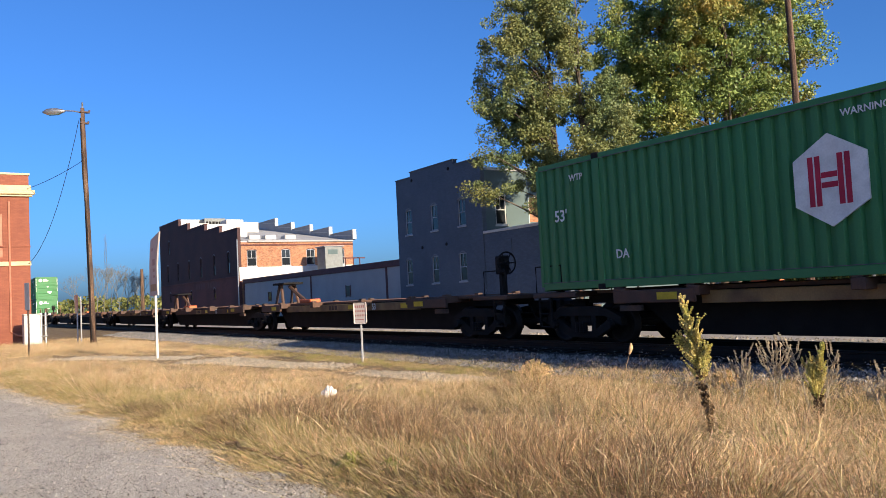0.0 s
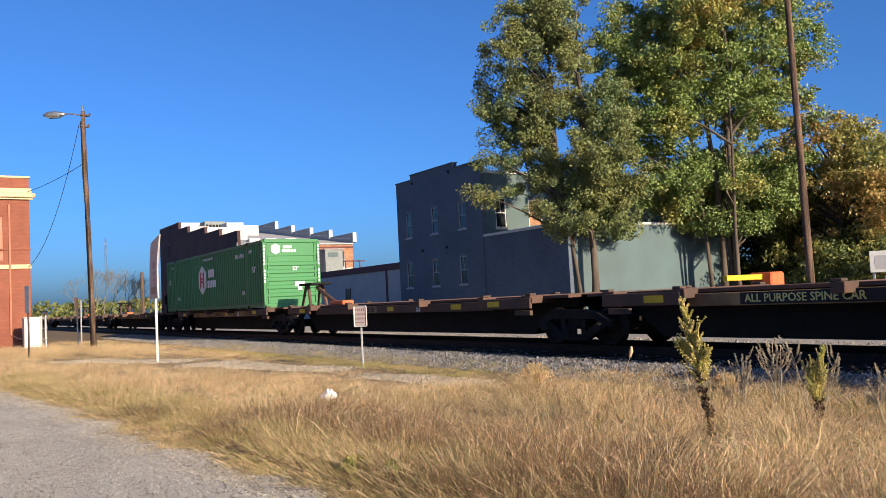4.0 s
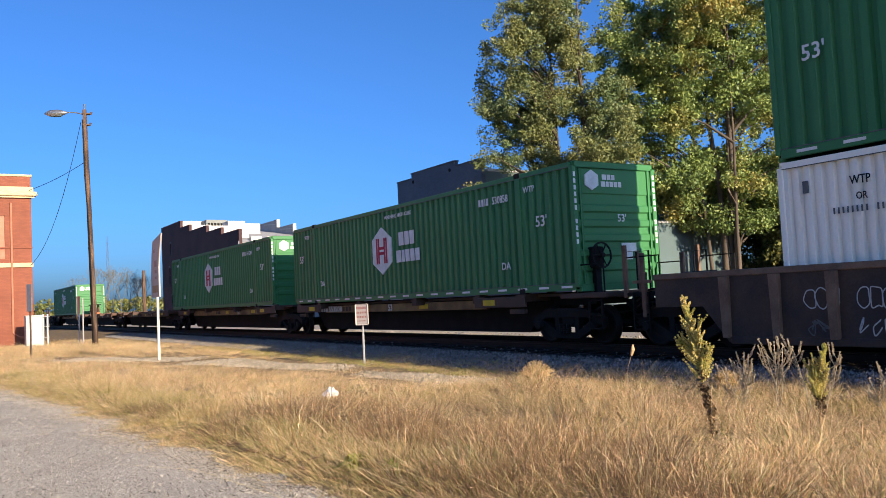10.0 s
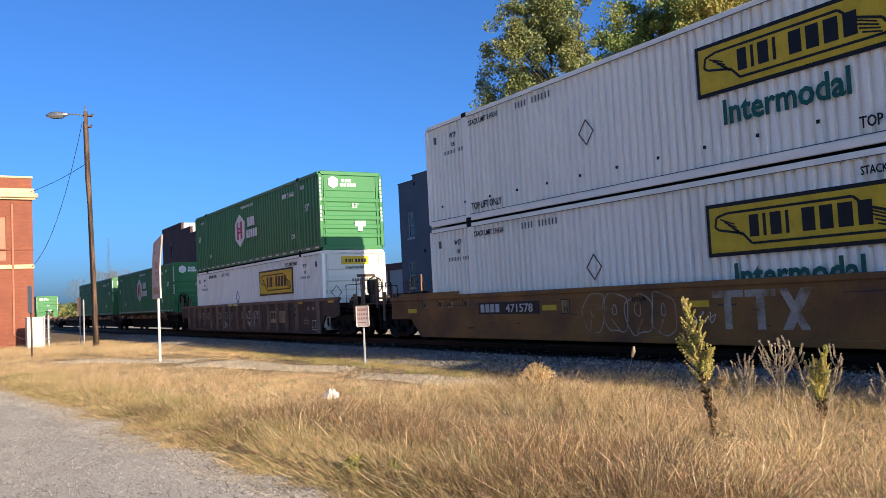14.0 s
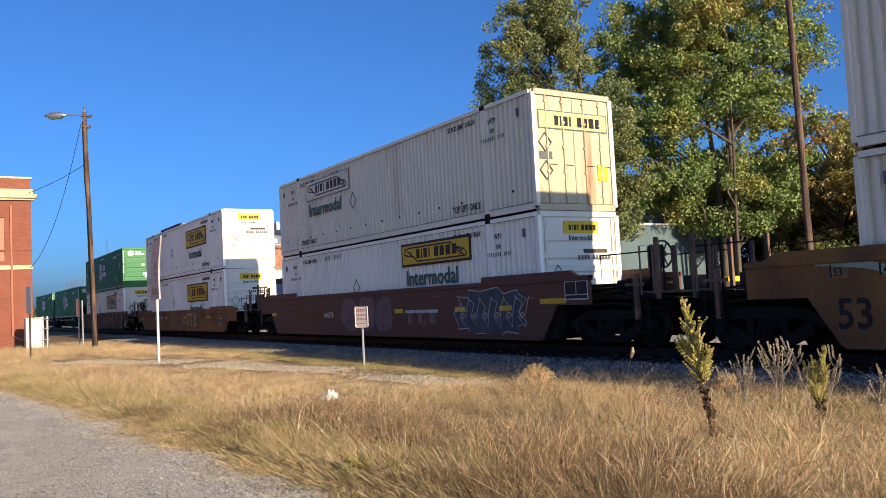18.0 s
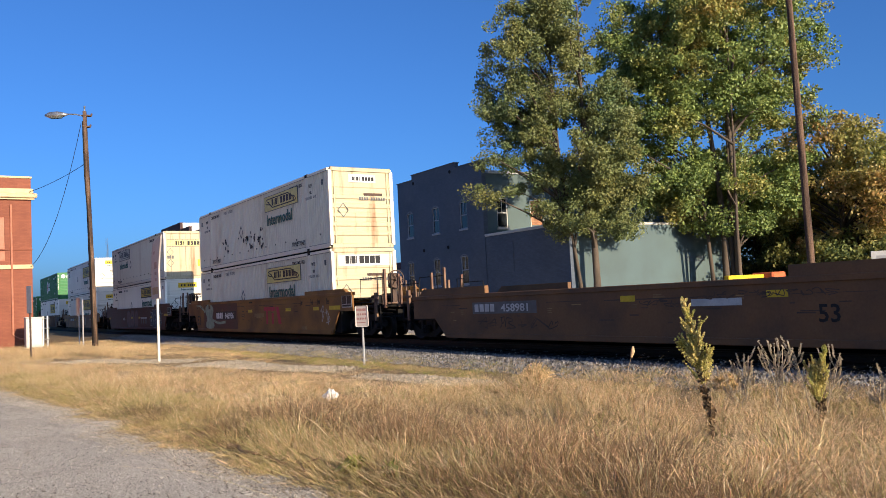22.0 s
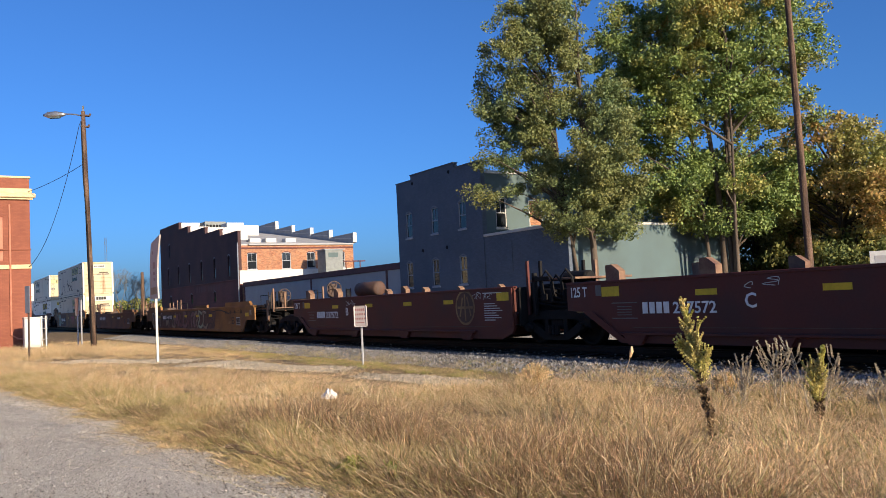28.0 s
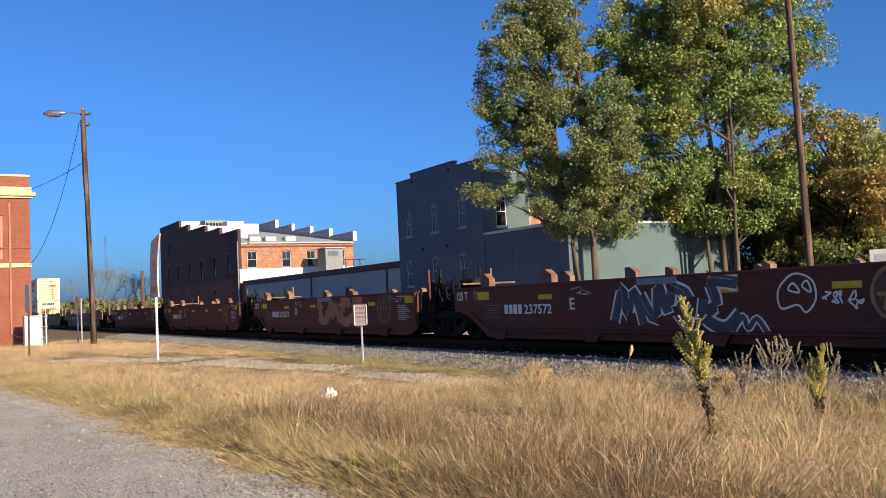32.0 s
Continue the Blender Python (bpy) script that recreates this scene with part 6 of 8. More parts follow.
    for u, w in ((45.0, 0.1), (46.1, 0.1), (47.0, 0.1)):
        part("pipe_stand", Shape().box(-93.2, -93.1, u, u + w, 4.6, 6.9).box(-93.2, -93.1, u - 0.3, u + 0.8, 6.8, 6.95), MAROON, ob, "dark maroon roof pipe frame")
    return ob


def depot():
    ob = thing("brick_depot", Matrix.Identity(4), "red-painted two-storey brick depot with cream bands and cornice", "building")
    x1, y1 = -52.0, 5.1
    part("side_wall", wall_with_openings(-12, y1, 0, 8.5, [(2.1, 3.72, 5.0, 7.5)], 0.4, "x", x1), RED_BRICK, ob)
    part("window_board", Shape().box(x1 - 0.14, x1 - 0.08, 2.1, 3.72, 5.0, 7.5), SALMON, ob, "window closed with a salmon-painted board")
    part("belt_line", Shape().box(x1, x1 + 0.04, -12, y1 + 0.03, 5.58, 5.66, 0.01), RED_BRICK, ob)
    part("front_wall", Shape().box(-75, x1 - 0.41, y1 - 0.4, y1, 0, 9.6), RED_BRICK, ob)
    part("rear_wall", Shape().box(-75, x1 - 0.41, -12, -11.6, 0, 9.6), RED_BRICK, ob)
    part("belt_course", Shape().box(x1, x1 + 0.08, -12, y1 + 0.05, 4.5, 4.75, 0.02), CREAM, ob)
    part("cornice", Shape().box(x1 - 0.1, x1 + 0.3, -12, y1 + 0.3, 8.6, 8.85, 0.04).box(x1 - 0.1, x1 + 0.16, -12, y1 + 0.16, 8.5, 8.6).box(x1 - 0.1, x1 + 0.1, -12, y1 + 0.12, 8.85, 9.15, 0.03), CREAM, ob, "weathered cream cornice")
    part("parapet", Shape().box(x1 - 0.4, x1 - 0.02, -12, y1, 9.1, 9.75), RED_BRICK, ob)
    part("parapet_coping", Shape().box(x1 - 0.45, x1 + 0.04, -12, y1 + 0.06, 9.75, 9.87, 0.02), CREAM, ob)
    part("roof", Shape().box(-75, x1 - 0.4, -12, y1 - 0.3, 9.0, 9.1), ROOF_GREY, ob)
    part("downpipe", Shape().tube([(x1 + 0.07, 4.05, 8.2), (x1 + 0.07, 4.05, 0.75), (x1 + 0.07, 4.4, 0.5), (x1 + 0.07, 5.0, 0.45)], 0.06, 8), SALMON, ob)
    return ob


slate_building()
low_wing()
long_shed()
sawtooth_building()
depot()

tufts("edge_litter", 9000, 10, 0.085, 0.006, STRAW, "straw litter and short grass along the asphalt's edge", 31, reach=0.2, x_far=30.0, power=1.5, fringe=4, sprawl=1.0, along=(-0.38, 0.75))
tufts("olive_strip", 3200, 14, 0.14, 0.006, OLIVE, "low olive and straw grass along the ballast", 67, y_lo=9.1, y_hi=10.8, x_far=34.0, power=1.0, fringe=2, sprawl=0.8, even=0.8)
tufts("low_green_strip", 1400, 14, 0.13, 0.008, GREEN_GRASS, "low green growth along the gravel", 37, y_lo=9.0, y_hi=10.7, x_far=28.0, power=1.1, drift=-0.1, fringe=2, even=0.8)


# ---- poles, signs, small things of the verge ----
def lamp_pole():
    ob = thing("street_lamp", pose(-45.6, 7.35, 0), "tall leaning wooden pole with a street lamp arm", "street lamp")
    top = Vector((-0.5, -0.18, 12.55))
    pts = [Vector((0, 0, -0.1)).lerp(top, k / 6) for k in range(7)]
    part("pole", Shape().tube(pts, [0.155 - 0.009 * k for k in range(7)], 12), WOOD_POLE, ob, smooth=True)
    a = top + Vector((0, 0, -0.25))
    part("arm", Shape().tube([a, a + Vector((-0.25, -0.4, 0.12)), a + Vector((-0.5, -0.8, 0.16))], 0.035, 8), GALV, ob)
    h = a + Vector((-0.48, -0.78, 0.14))
    head = Shape()
    d = Vector((-0.55, -0.85, 0)).normalized()
    sec = ((0.0, 0.05), (0.2, 0.12), (0.5, 0.19), (0.95, 0.17), (1.2, 0.05))
    head.tube([h + d * s for s, r in sec], [r for s, r in sec], 10)
    part("lamp_head", head, GALV, ob, smooth=True)
    part("lens", Shape().tube([h + d * 0.3 + Vector((0, 0, -0.1)), h + d * 0.85 + Vector((0, 0, -0.1))], 0.11, 8), GREY_GREEN, ob)
    part("pole_cap", Shape().tube([top + Vector((0, 0, -0.05)), top + Vector((0, 0, 0.12)), top + Vector((0.05, 0, 0.3))], [0.05, 0.045, 0.05], 8), GALV, ob)
    for dz, w in ((-0.25, 0.3), (-0.85, 0.24)):
        part("bracket", Shape().box(top.x - 0.13, top.x + 0.13, top.y - 0.13, top.y + w, top.z + dz, top.z + dz + 0.07, 0.01).tube([(top.x, top.y + w, top.z + dz), (top.x, top.y + w + 0.06, top.z + dz + 0.16)], 0.05, 8), RUST_STEEL, ob)
    part("conduit", Shape().tube([(0.12, -0.12, 0.2), (0.1, -0.13, 3.0), (-0.02, -0.17, 6.0), (-0.3, -0.28, 9.0), (-0.45, -0.3, 12.0)], 0.03, 6), DARK_STEEL, ob)
    return top


pole_top = lamp_pole()


def sagging(name, a, b, sag, r=0.015):
    a, b = Vector(a), Vector(b)
    pts = [a.lerp(b, k / 12) - Vector((0, 0, sag * 4 * (k / 12) * (1 - k / 12))) for k in range(13)]
    ob = part(name, Shape().tube(pts, r, 5), DARK_STEEL)
    return tagged(ob, "thin black overhead wire from the pole to the depot", "wire", kind="structure")


sagging("wire", (-46.1, 7.1, 9.7), (-51.9, 5.0, 8.95), 0.12)
sagging("wire", (-46.2, 7.0, 11.9), (-51.9, 5.0, 4.6), 1.3)


def wood_pole(x, y, top, r=0.17, lean=(0, 0)):
    ob = thing("utility_pole", pose(x, y, 0), "weathered wooden utility pole", "pole", "utility poles")
    pts = [Vector((lean[0] * k / 8, lean[1] * k / 8, -0.1 + (top + 0.1) * k / 8)) for k in range(9)]
    part("pole", Shape().tube(pts, [r - r * 0.3 * k / 8 for k in range(9)], 12), WOOD_POLE, ob, smooth=True)
    return ob


wood_pole(-18.9, 29.2, 16.5, 0.15, (-0.1, -0.05))
wood_pole(-120, 25.95, 7.4, 0.3)

SIGN_FACE = material("faded_sign_face", (0.42, 0.37, 0.34), 0.5, var=0.05, scale=3, fine=20, bump=0.02)
POST_WHITE = material("white_post_paint", (0.56, 0.54, 0.47), 0.5, var=0.06, scale=3, fine=20, bump=0.02)
SIGN_GREY = material("faded_sign_lettering", (0.3, 0.2, 0.19), 0.5, var=0.1, scale=3, fine=20, bump=0.02)
SIGN_STAIN = material("stained_sign_face", (0.36, 0.25, 0.14), 0.6, var=0.12, scale=4, fine=20, bump=0.02)
SIGN_RED = material("faded_sign_red", (0.3, 0.13, 0.125), 0.5, var=0.1, scale=3, fine=20, bump=0.02)


def small_sign(x, y):
    ob = thing("warning_sign", pose(x, y, 0, 0, 0, 32), "small white sign with faded red lettering on a steel post", "sign")
    part("post", Shape().box(-0.022, 0.022, 0.0, 0.04, -0.1, 1.5, 0.006), PARTY_GREY, ob)
    plate = part("plate", Shape().box(-0.185, 0.185, -0.012, -0.002, 1.0, 1.55, 0.03), SIGN_FACE, ob)
    sh = Shape()
    for z, ws, h in ((1.41, (0.04,) * 5, 0.065), (1.3, (0.032,) * 6, 0.05), (1.19, (0.03,) * 7, 0.05), (1.1, (0.26,), 0.02)):
        bars(sh, ws, h, (-0.15, -0.012, z), 0.02, depth=0.003)
    part("sign_lettering", sh, SIGN_RED, plate)


small_sign(-18.75, 9.42)


def tall_sign(x, y):
    ob = thing("tall_sign", pose(x, y, 0, 0, 0, -2), "tall narrow bowed sign, sun-bleached, on a white post", "sign")
    part("post", Shape().box(-0.035, 0.035, 0.0, 0.07, -0.1, 2.2, 0.008), POST_WHITE, ob)
    sh = Shape()
    edge_l = [(-0.5, 2.06), (-0.48, 2.5), (-0.42, 3.0), (-0.32, 3.4), (-0.12, 3.82)]
    edge_r = [(0.75, 2.06), (0.7, 2.5), (0.72, 3.0), (0.86, 3.4), (1.2, 3.98)]
    for (la, lz), (ra, rz), (lb, mz), (rb, nz) in zip(edge_l[:-1], edge_r[:-1], edge_l[1:], edge_r[1:]):
        sh.prism([(la, lz), (ra, rz), (rb, nz), (lb, mz)], -0.05, -0.005)
    part("panel", sh, SIGN_FACE, ob)
    sh = Shape()
    for x, z, w, h in ((0.0, 3.45, 0.2, 0.1), (0.1, 3.0, 0.36, 0.2), (0.12, 2.8, 0.3, 0.1), (0.15, 2.62, 0.25, 0.08)):
        sh.box(x, x + w, -0.054, -0.049, z, z + h)
    part("sign_lettering", sh, SIGN_GREY, ob)
    part("sign_stain", Shape().box(-0.3, 0.55, -0.053, -0.049, 2.2, 2.42), SIGN_STAIN, ob, "rusty yellow stain")


tall_sign(-26.3, 6.05)


def marker(x, y, h, plate):
    ob = thing("track_marker", pose(x, y, 0, 0, 0, 25), "thin steel marker post with a small grey plate", "sign", "marker posts")
    part("post", Shape().box(-0.035, 0.035, 0, 0.05, -0.1, h, 0.006), RUST_STEEL if plate > 1 else PARTY_GREY, ob)
    if plate:
        part("plate", Shape().box(-0.16, 0.16, -0.02, -0.004, h - plate, h + 0.02, 0.004), GALV, ob)


marker(-35.5, 3.35, 2.9, 1.05)
marker(-48.0, 6.92, 2.6, 0.95)
marker(-46.6, 6.9, 2.5, 0.0)


def utility_box():
    ob = thing("utility_cabinet", pose(-49.6, 4.85, 0), "white-painted steel signal cabinet with a grey post beside it", "cabinet")
    part("body", Shape().box(-0.5, 0.5, -0.4, 0.4, 0.0, 1.65, 0.03), TRIM_WHITE, ob)
    part("lid", Shape().box(-0.54, 0.54, -0.43, 0.43, 1.65, 1.71, 0.02), TRIM_WHITE, ob)
    part("door", Shape().box(0.5, 0.53, -0.34, 0.34, 0.15, 1.55, 0.01), TRIM_WHITE, ob)
    part("base", Shape().box(-0.6, 0.6, -0.55, 0.55, -0.1, 0.08, 0.02), GRAVEL, ob)


utility_box()
for y in (5.38, 5.6):
    ob = tagged(part("bollard", Shape().tube([(0, 0, -0.1), (0, 0, 1.75)], 0.07, 10), GALV), "grey steel post beside the cabinet", "post", "posts by the cabinet")
    ob.location = (-50.0, y, 0)
for z in (0.45, 1.05, 1.6):
    ob = tagged(part("post_rail", Shape().tube([(0, -0.2, 0), (0, 0.2, 0)], 0.035, 8), GALV), "short steel rail between the posts", "rail", "rails by the cabinet")
    ob.location = (-49.9, 5.49, z)


def litter():
    ob = thing("plastic_bag", pose(-12.4, 5.6, -0.06), "crumpled white plastic bag caught in the grass", "litter")
    rng = random.Random(4)
    bm = bmesh.new()
    bmesh.ops.create_icosphere(bm, subdivisions=3, radius=0.13)
    for v in bm.verts:
        k = 1 + 0.45 * noise.noise(v.co * 14) + 0.25 * noise.noise(v.co * 40)
        v.co = Vector((v.co.x * 1.0 * k, v.co.y * 0.9 * k, v.co.z * 1.25 * k + 0.13))
    me = bpy.data.meshes.new("bag")
    bm.to_mesh(me)
    bm.free()
    part("bag", me, MARK_WHITE, ob)


litter()


def fallen_stick():
    ob = thing("fallen_branch", pose(-8.45, 3.02, 0.03, 0, 0, 6), "dark dead branch lying at the asphalt's edge", "branch")
    rng = random.Random(9)
    pts = [(-0.95 + 0.19 * k, 0.05 * math.sin(k * 1.7), 0.02 + 0.015 * math.sin(k * 2.3)) for k in range(11)]
    part("stem", Shape().tube(pts, [0.028 - 0.0016 * k for k in range(11)], 7), DEAD_AND_SHADE, ob)
    tw = Shape()
    for k in range(7):
        p = Vector(pts[3 + k])
        tw.tube([p, p + Vector((rng.uniform(0.1, 0.3), rng.uniform(-0.2, 0.2), rng.uniform(0.02, 0.12)))], [0.008, 0.003], 5)
    part("twig", tw, DEAD_AND_SHADE, ob)


def paper_scrap():
    ob = thing("paper_scrap", pose(-7.85, 3.45, 0.06), "crumpled pale paper scrap in the grass", "litter")
    bm = bmesh.new()
    bmesh.ops.create_icosphere(bm, subdivisions=2, radius=0.06)
    for v in bm.verts:
        k = 1 + 0.5 * noise.noise(v.co * 30)
        v.co = Vector((v.co.x * 1.5 * k, v.co.y * k, v.co.z * 0.6 * k))
    me = bpy.data.meshes.new("scrap")
    bm.to_mesh(me)
    bm.free()
    part("scrap", me, MARK_PALE, ob)


def green_weed(x, y, mat, label, seed):
    ob = thing("weed", pose(x, y, 0.03), label, "weed", "low weeds")
    rng = np.random.default_rng(seed)
    v = []
    for k in range(60):
        a, r, h = rng.random() * 6.283, 0.08 + 0.16 * rng.random(), 0.06 + 0.12 * rng.random()
        d, n = Vector((math.cos(a), math.sin(a), 0)), Vector((-math.sin(a), math.cos(a), 0)) * 0.012
        m, e = d * r * 0.5 + Vector((0, 0, h)), d * r + Vector((0, 0, h * 0.6))
        v += [-n * 0.5, n * 0.5, m + n, m - n, m - n, m + n, e + n * 0.2, e - n * 0.2]
    quads("leaves", np.array(v), 4, mat, ob)


def foxtail(x, y, h):
    ob = thing("weed", pose(x, y, 0.1), "single bent stalk with a pale seed head", "weed", "tall weeds")
    pts = [(0, 0, -0.05), (0.06, 0, h * 0.5), (0.16, 0, h)]
    part("stalk", Shape().tube(pts, [0.006, 0.005, 0.004], 5), TAN, ob)
    part("seed_head", Shape().tube([(0.15, 0, h - 0.02), (0.19, 0, h + 0.08), (0.2, 0, h + 0.16)], [0.02, 0.035, 0.015], 7), SEED_STRAW, ob)


fallen_stick()
paper_scrap()
green_weed(-6.55, 3.55, GREEN_GRASS, "low green weed at the turf's edge", 3)
green_weed(-6.95, 3.35, YELLOW_GRASS, "low yellow-green tuft at the turf's edge", 4)
green_weed(-5.3, 4.35, GREEN_GRASS, "low green weed in the dry grass", 5)
foxtail(-9.95, 9.9, 0.42)

# ---- trees ----
BARK = material("grey_brown_bark", (0.13, 0.1, 0.075), 0.95, var=0.2, scale=2, fine=25, bump=0.6, second=(0.05, 0.04, 0.032), spread=0.2, streak=0.25)
LEAF_DARK = material("oak_leaves", (0.12, 0.175, 0.072), 0.5, var=0.1, scale=0.35, fine=2, bump=0, second=(0.2, 0.195, 0.06), spread=0.2, island=0.34, through_light=0.22, spec=0.3)
LEAF_YELLOW = material("turning_maple_leaves", (0.185, 0.25, 0.072), 0.5, var=0.1, scale=0.3, fine=2, bump=0, second=(0.36, 0.25, 0.06), mix=0.62, spread=0.12, island=0.36, through_light=0.24, spec=0.3)
LEAF_RUST = material("russet_leaves", (0.42, 0.27, 0.09), 0.45, var=0.1, scale=0.25, fine=2, bump=0, second=(0.26, 0.3, 0.085), spread=0.15, island=0.45, through_light=0.35, spec=0.3)
LEAF_DEEP = material("hedge_leaves", (0.17, 0.205, 0.072), 0.6, var=0.1, scale=0.4, fine=2, bump=0, second=(0.19, 0.18, 0.05), island=0.5, through_light=0.42, spec=0.12)


def leaves(name, clumps, per, size, mat, parent, seed, flat=0.8, level=0.0):
    """Leaf faces scattered round clump centres (x, y, z, radius)."""
    rng = np.random.default_rng(seed)
    c = np.repeat(np.array(clumps), per, 0)
    n = len(c)
    d = rng.normal(size=(n, 3))
    d /= np.linalg.norm(d, axis=1)[:, None]
    p = c[:, :3] + d * (c[:, 3] * rng.random(n) ** 0.45)[:, None] * np.array((1, 1, flat))
    a = rng.normal(size=(n, 3)) + np.array((0, 0, -0.25))
    a /= np.linalg.norm(a, axis=1)[:, None]
    b = np.cross(a, rng.normal(size=(n, 3)) * (1 - level) + np.array((0.35, 0, 1)) * level)
    b /= np.linalg.norm(b, axis=1)[:, None]
    s = (size * (0.6 + 0.8 * rng.random(n)))[:, None]
    v = np.stack([p - a * s * 0.6, p + b * s * 0.42, p + a * s * 0.6, p - b * s * 0.42], 1)
    return quads(name, v.reshape(-1, 3), 4, mat, parent)


def tree(x, y, label, lobes, stems, mat, clump_n, per, leaf, seed, base_r=0.25, trunk_z=4.0, clump_r=(0.45, 0.95), grow=1.0, gaps=-0.22, fine_gaps=-0.12):
    """lobes: (dx, dy, z, rx, rz) bodies of the crown; stems: offsets of the trunks at their feet."""
    ob = thing("tree", pose(x, y, 0), label, "tree", "trees behind the track")
    lobes = [(a * grow, b * grow, 1.65 + (c - 1.65) * grow, d * grow, e * grow) for a, b, c, d, e in lobes]
    stems = [(a * grow, b * grow, c * grow) for a, b, c in stems]
    rng = random.Random(seed)
    weights = [(l[3] ** 2 * l[4]) ** 0.75 for l in lobes]
    clumps = []
    while len(clumps) < clump_n:
        l = rng.choices(lobes, weights)[0]
        v = Vector((rng.gauss(0, 1), rng.gauss(0, 1), rng.gauss(0, 1))).normalized() * (rng.random() ** 0.35)
        q = Vector((l[0] + v.x * l[3], l[1] + v.y * l[3], l[2] + v.z * l[4]))
        if noise.noise(q * 0.33 + Vector((seed, 0, 0))) < gaps or noise.noise(q * 0.85 + Vector((0, seed, 0))) < fine_gaps:
            continue
        clumps.append((q.x, q.y, q.z, rng.uniform(*clump_r)))
    wood = Shape()
    heads = []
    for sx, sy, r in stems:
        top = max(l[2] for l in lobes)
        pts, rad = [], []
        for k in range(9):
            f = k / 8
            pts.append((sx * (1 + 1.2 * f) + (0.12 + 0.5 * r) * math.sin(3 * f + seed) + 0.1 * math.sin(9 * f + 40 * sx), sy * (1 + 1.2 * f) + 0.15 * math.sin(5 * f + 9 * sy), -0.2 + (top + 1) * f))
            rad.append(r * (1 - 0.85 * f) * (1.35 if k == 0 else 1))
        wood.tube(pts, rad, 10)
        heads.append(pts)
    tk = part("trunk", wood, BARK, ob, smooth=True)
    limb = Shape()
    for c in rng.sample(clumps, min(90, len(clumps))):
        pts = min(heads, key=lambda h: (h[4][0] - c[0]) ** 2 + (h[4][1] - c[1]) ** 2)
        z = max(trunk_z * 0.6, min(c[2] - 0.8 - 0.35 * math.hypot(c[0], c[1]), pts[-2][2]))
        f = (z + 0.2) / (pts[-1][2] + 0.2) * 8
        i = min(7, max(0, int(f)))
        s = Vector(pts[i]).lerp(Vector(pts[i + 1]), f - i)
        e = Vector(c[:3])
        m = s.lerp(e, 0.5) + Vector((rng.uniform(-0.3, 0.3), rng.uniform(-0.3, 0.3), 0.25))
        limb.tube([s, m, e], [0.1, 0.06, 0.015], 6, False)
    part("limb", limb, BARK, ob, smooth=True)
    leaves("crown", clumps, per, leaf, mat, ob, seed, 0.78, 0.22)
    return ob


def seen_from(lobes):
    """Crown bodies given as across, away and up, in the line from the camera."""
    return [(0.54 * a - 0.84 * d, 0.84 * a + 0.54 * d, z, r, h) for a, d, z, r, h in lobes]


tree(-36.2, 34.0, "tall dark green oak beside the slate building", seen_from([(-2.5, 0.6, 14.2, 3.3, 4.4), (-4.0, 0.5, 11.2, 2.2, 2.2), (-1.6, 0, 17.0, 2.4, 2.2), (-0.1, -0.4, 9.2, 2.3, 2.3), (-0.7, 0, 5.9, 2.6, 1.1), (-2.8, 0.3, 10.2, 1.6, 0.9), (1.6, 0.5, 5.8, 1.8, 1.6), (1.0, 0.3, 11.5, 1.8, 2.8), (-1.6, 0, 5.0, 1.0, 0.5), (-5.7, 0, 7.3, 1.2, 0.45), (-4.0, 0.1, 7.6, 0.9, 0.35), (-4.9, 0.1, 9.0, 1.2, 0.5), (0.2, -0.8, 9.6, 2.6, 2.4), (-1.2, 0.6, 8.2, 2.2, 1.8), (1.3, -0.5, 7.6, 2.0, 1.8)]), [(0, 0, 0.22), (-0.7, -0.5, 0.12)], LEAF_DARK, 1000, 175, 0.115, 3, clump_r=(0.3, 0.85), grow=1.097, gaps=-0.36, fine_gaps=-0.1)
tree(-34.5, 44.1, "maple with turning yellow-green leaves and several stems", seen_from([(-0.4, 0, 12.8, 4.2, 4.0), (0.6, 0.4, 15.2, 4.0, 2.0), (2.9, 0.3, 9.0, 2.2, 2.8), (-0.6, 1.6, 6.5, 3.4, 1.9), (-2.6, 0.4, 6.2, 1.5, 1.3), (2.2, 0.2, 5.8, 1.8, 1.7), (-3.0, 0.4, 10.0, 2.2, 2.6), (4.2, 0, 13.6, 1.6, 2.2), (-4.3, 0.3, 13.2, 1.5, 2.6), (0.4, 1.2, 4.6, 2.3, 0.7)]), [(-0.25, 0, 0.2), (0.3, 0.15, 0.17), (0.05, 0.3, 0.15), (-0.7, -0.2, 0.11), (0.75, -0.3, 0.1)], LEAF_YELLOW, 1180, 165, 0.15, 8, clump_r=(0.4, 1.1), grow=1.37, gaps=-0.32, fine_gaps=-0.1)
tree(-31.0, 52.0, "autumn tree with russet and green leaves", [(0, 0, 9.2, 4.5, 3.6), (3.5, -1, 7.0, 3.5, 3.2), (-3.5, 1, 6.0, 3.0, 2.8), (1.0, 0, 3.6, 4.0, 2.2), (5.5, 2.5, 6.5, 3.2, 3.6)], [(0, 0, 0.25)], LEAF_RUST, 650, 95, 0.17, 15, fine_gaps=-0.3)


tree(-40.5, 55.0, "dark green tree behind the low brick wing", [(0, 0, 8.5, 4.5, 3.4), (3.2, -1, 5.5, 3.4, 3.0), (-2.5, 1, 10.5, 3.0, 2.2), (5.5, -1.5, 8.0, 3.0, 2.6)], [(0, 0, 0.24)], LEAF_DEEP, 420, 80, 0.2, 19, fine_gaps=-0.4, gaps=-0.5)


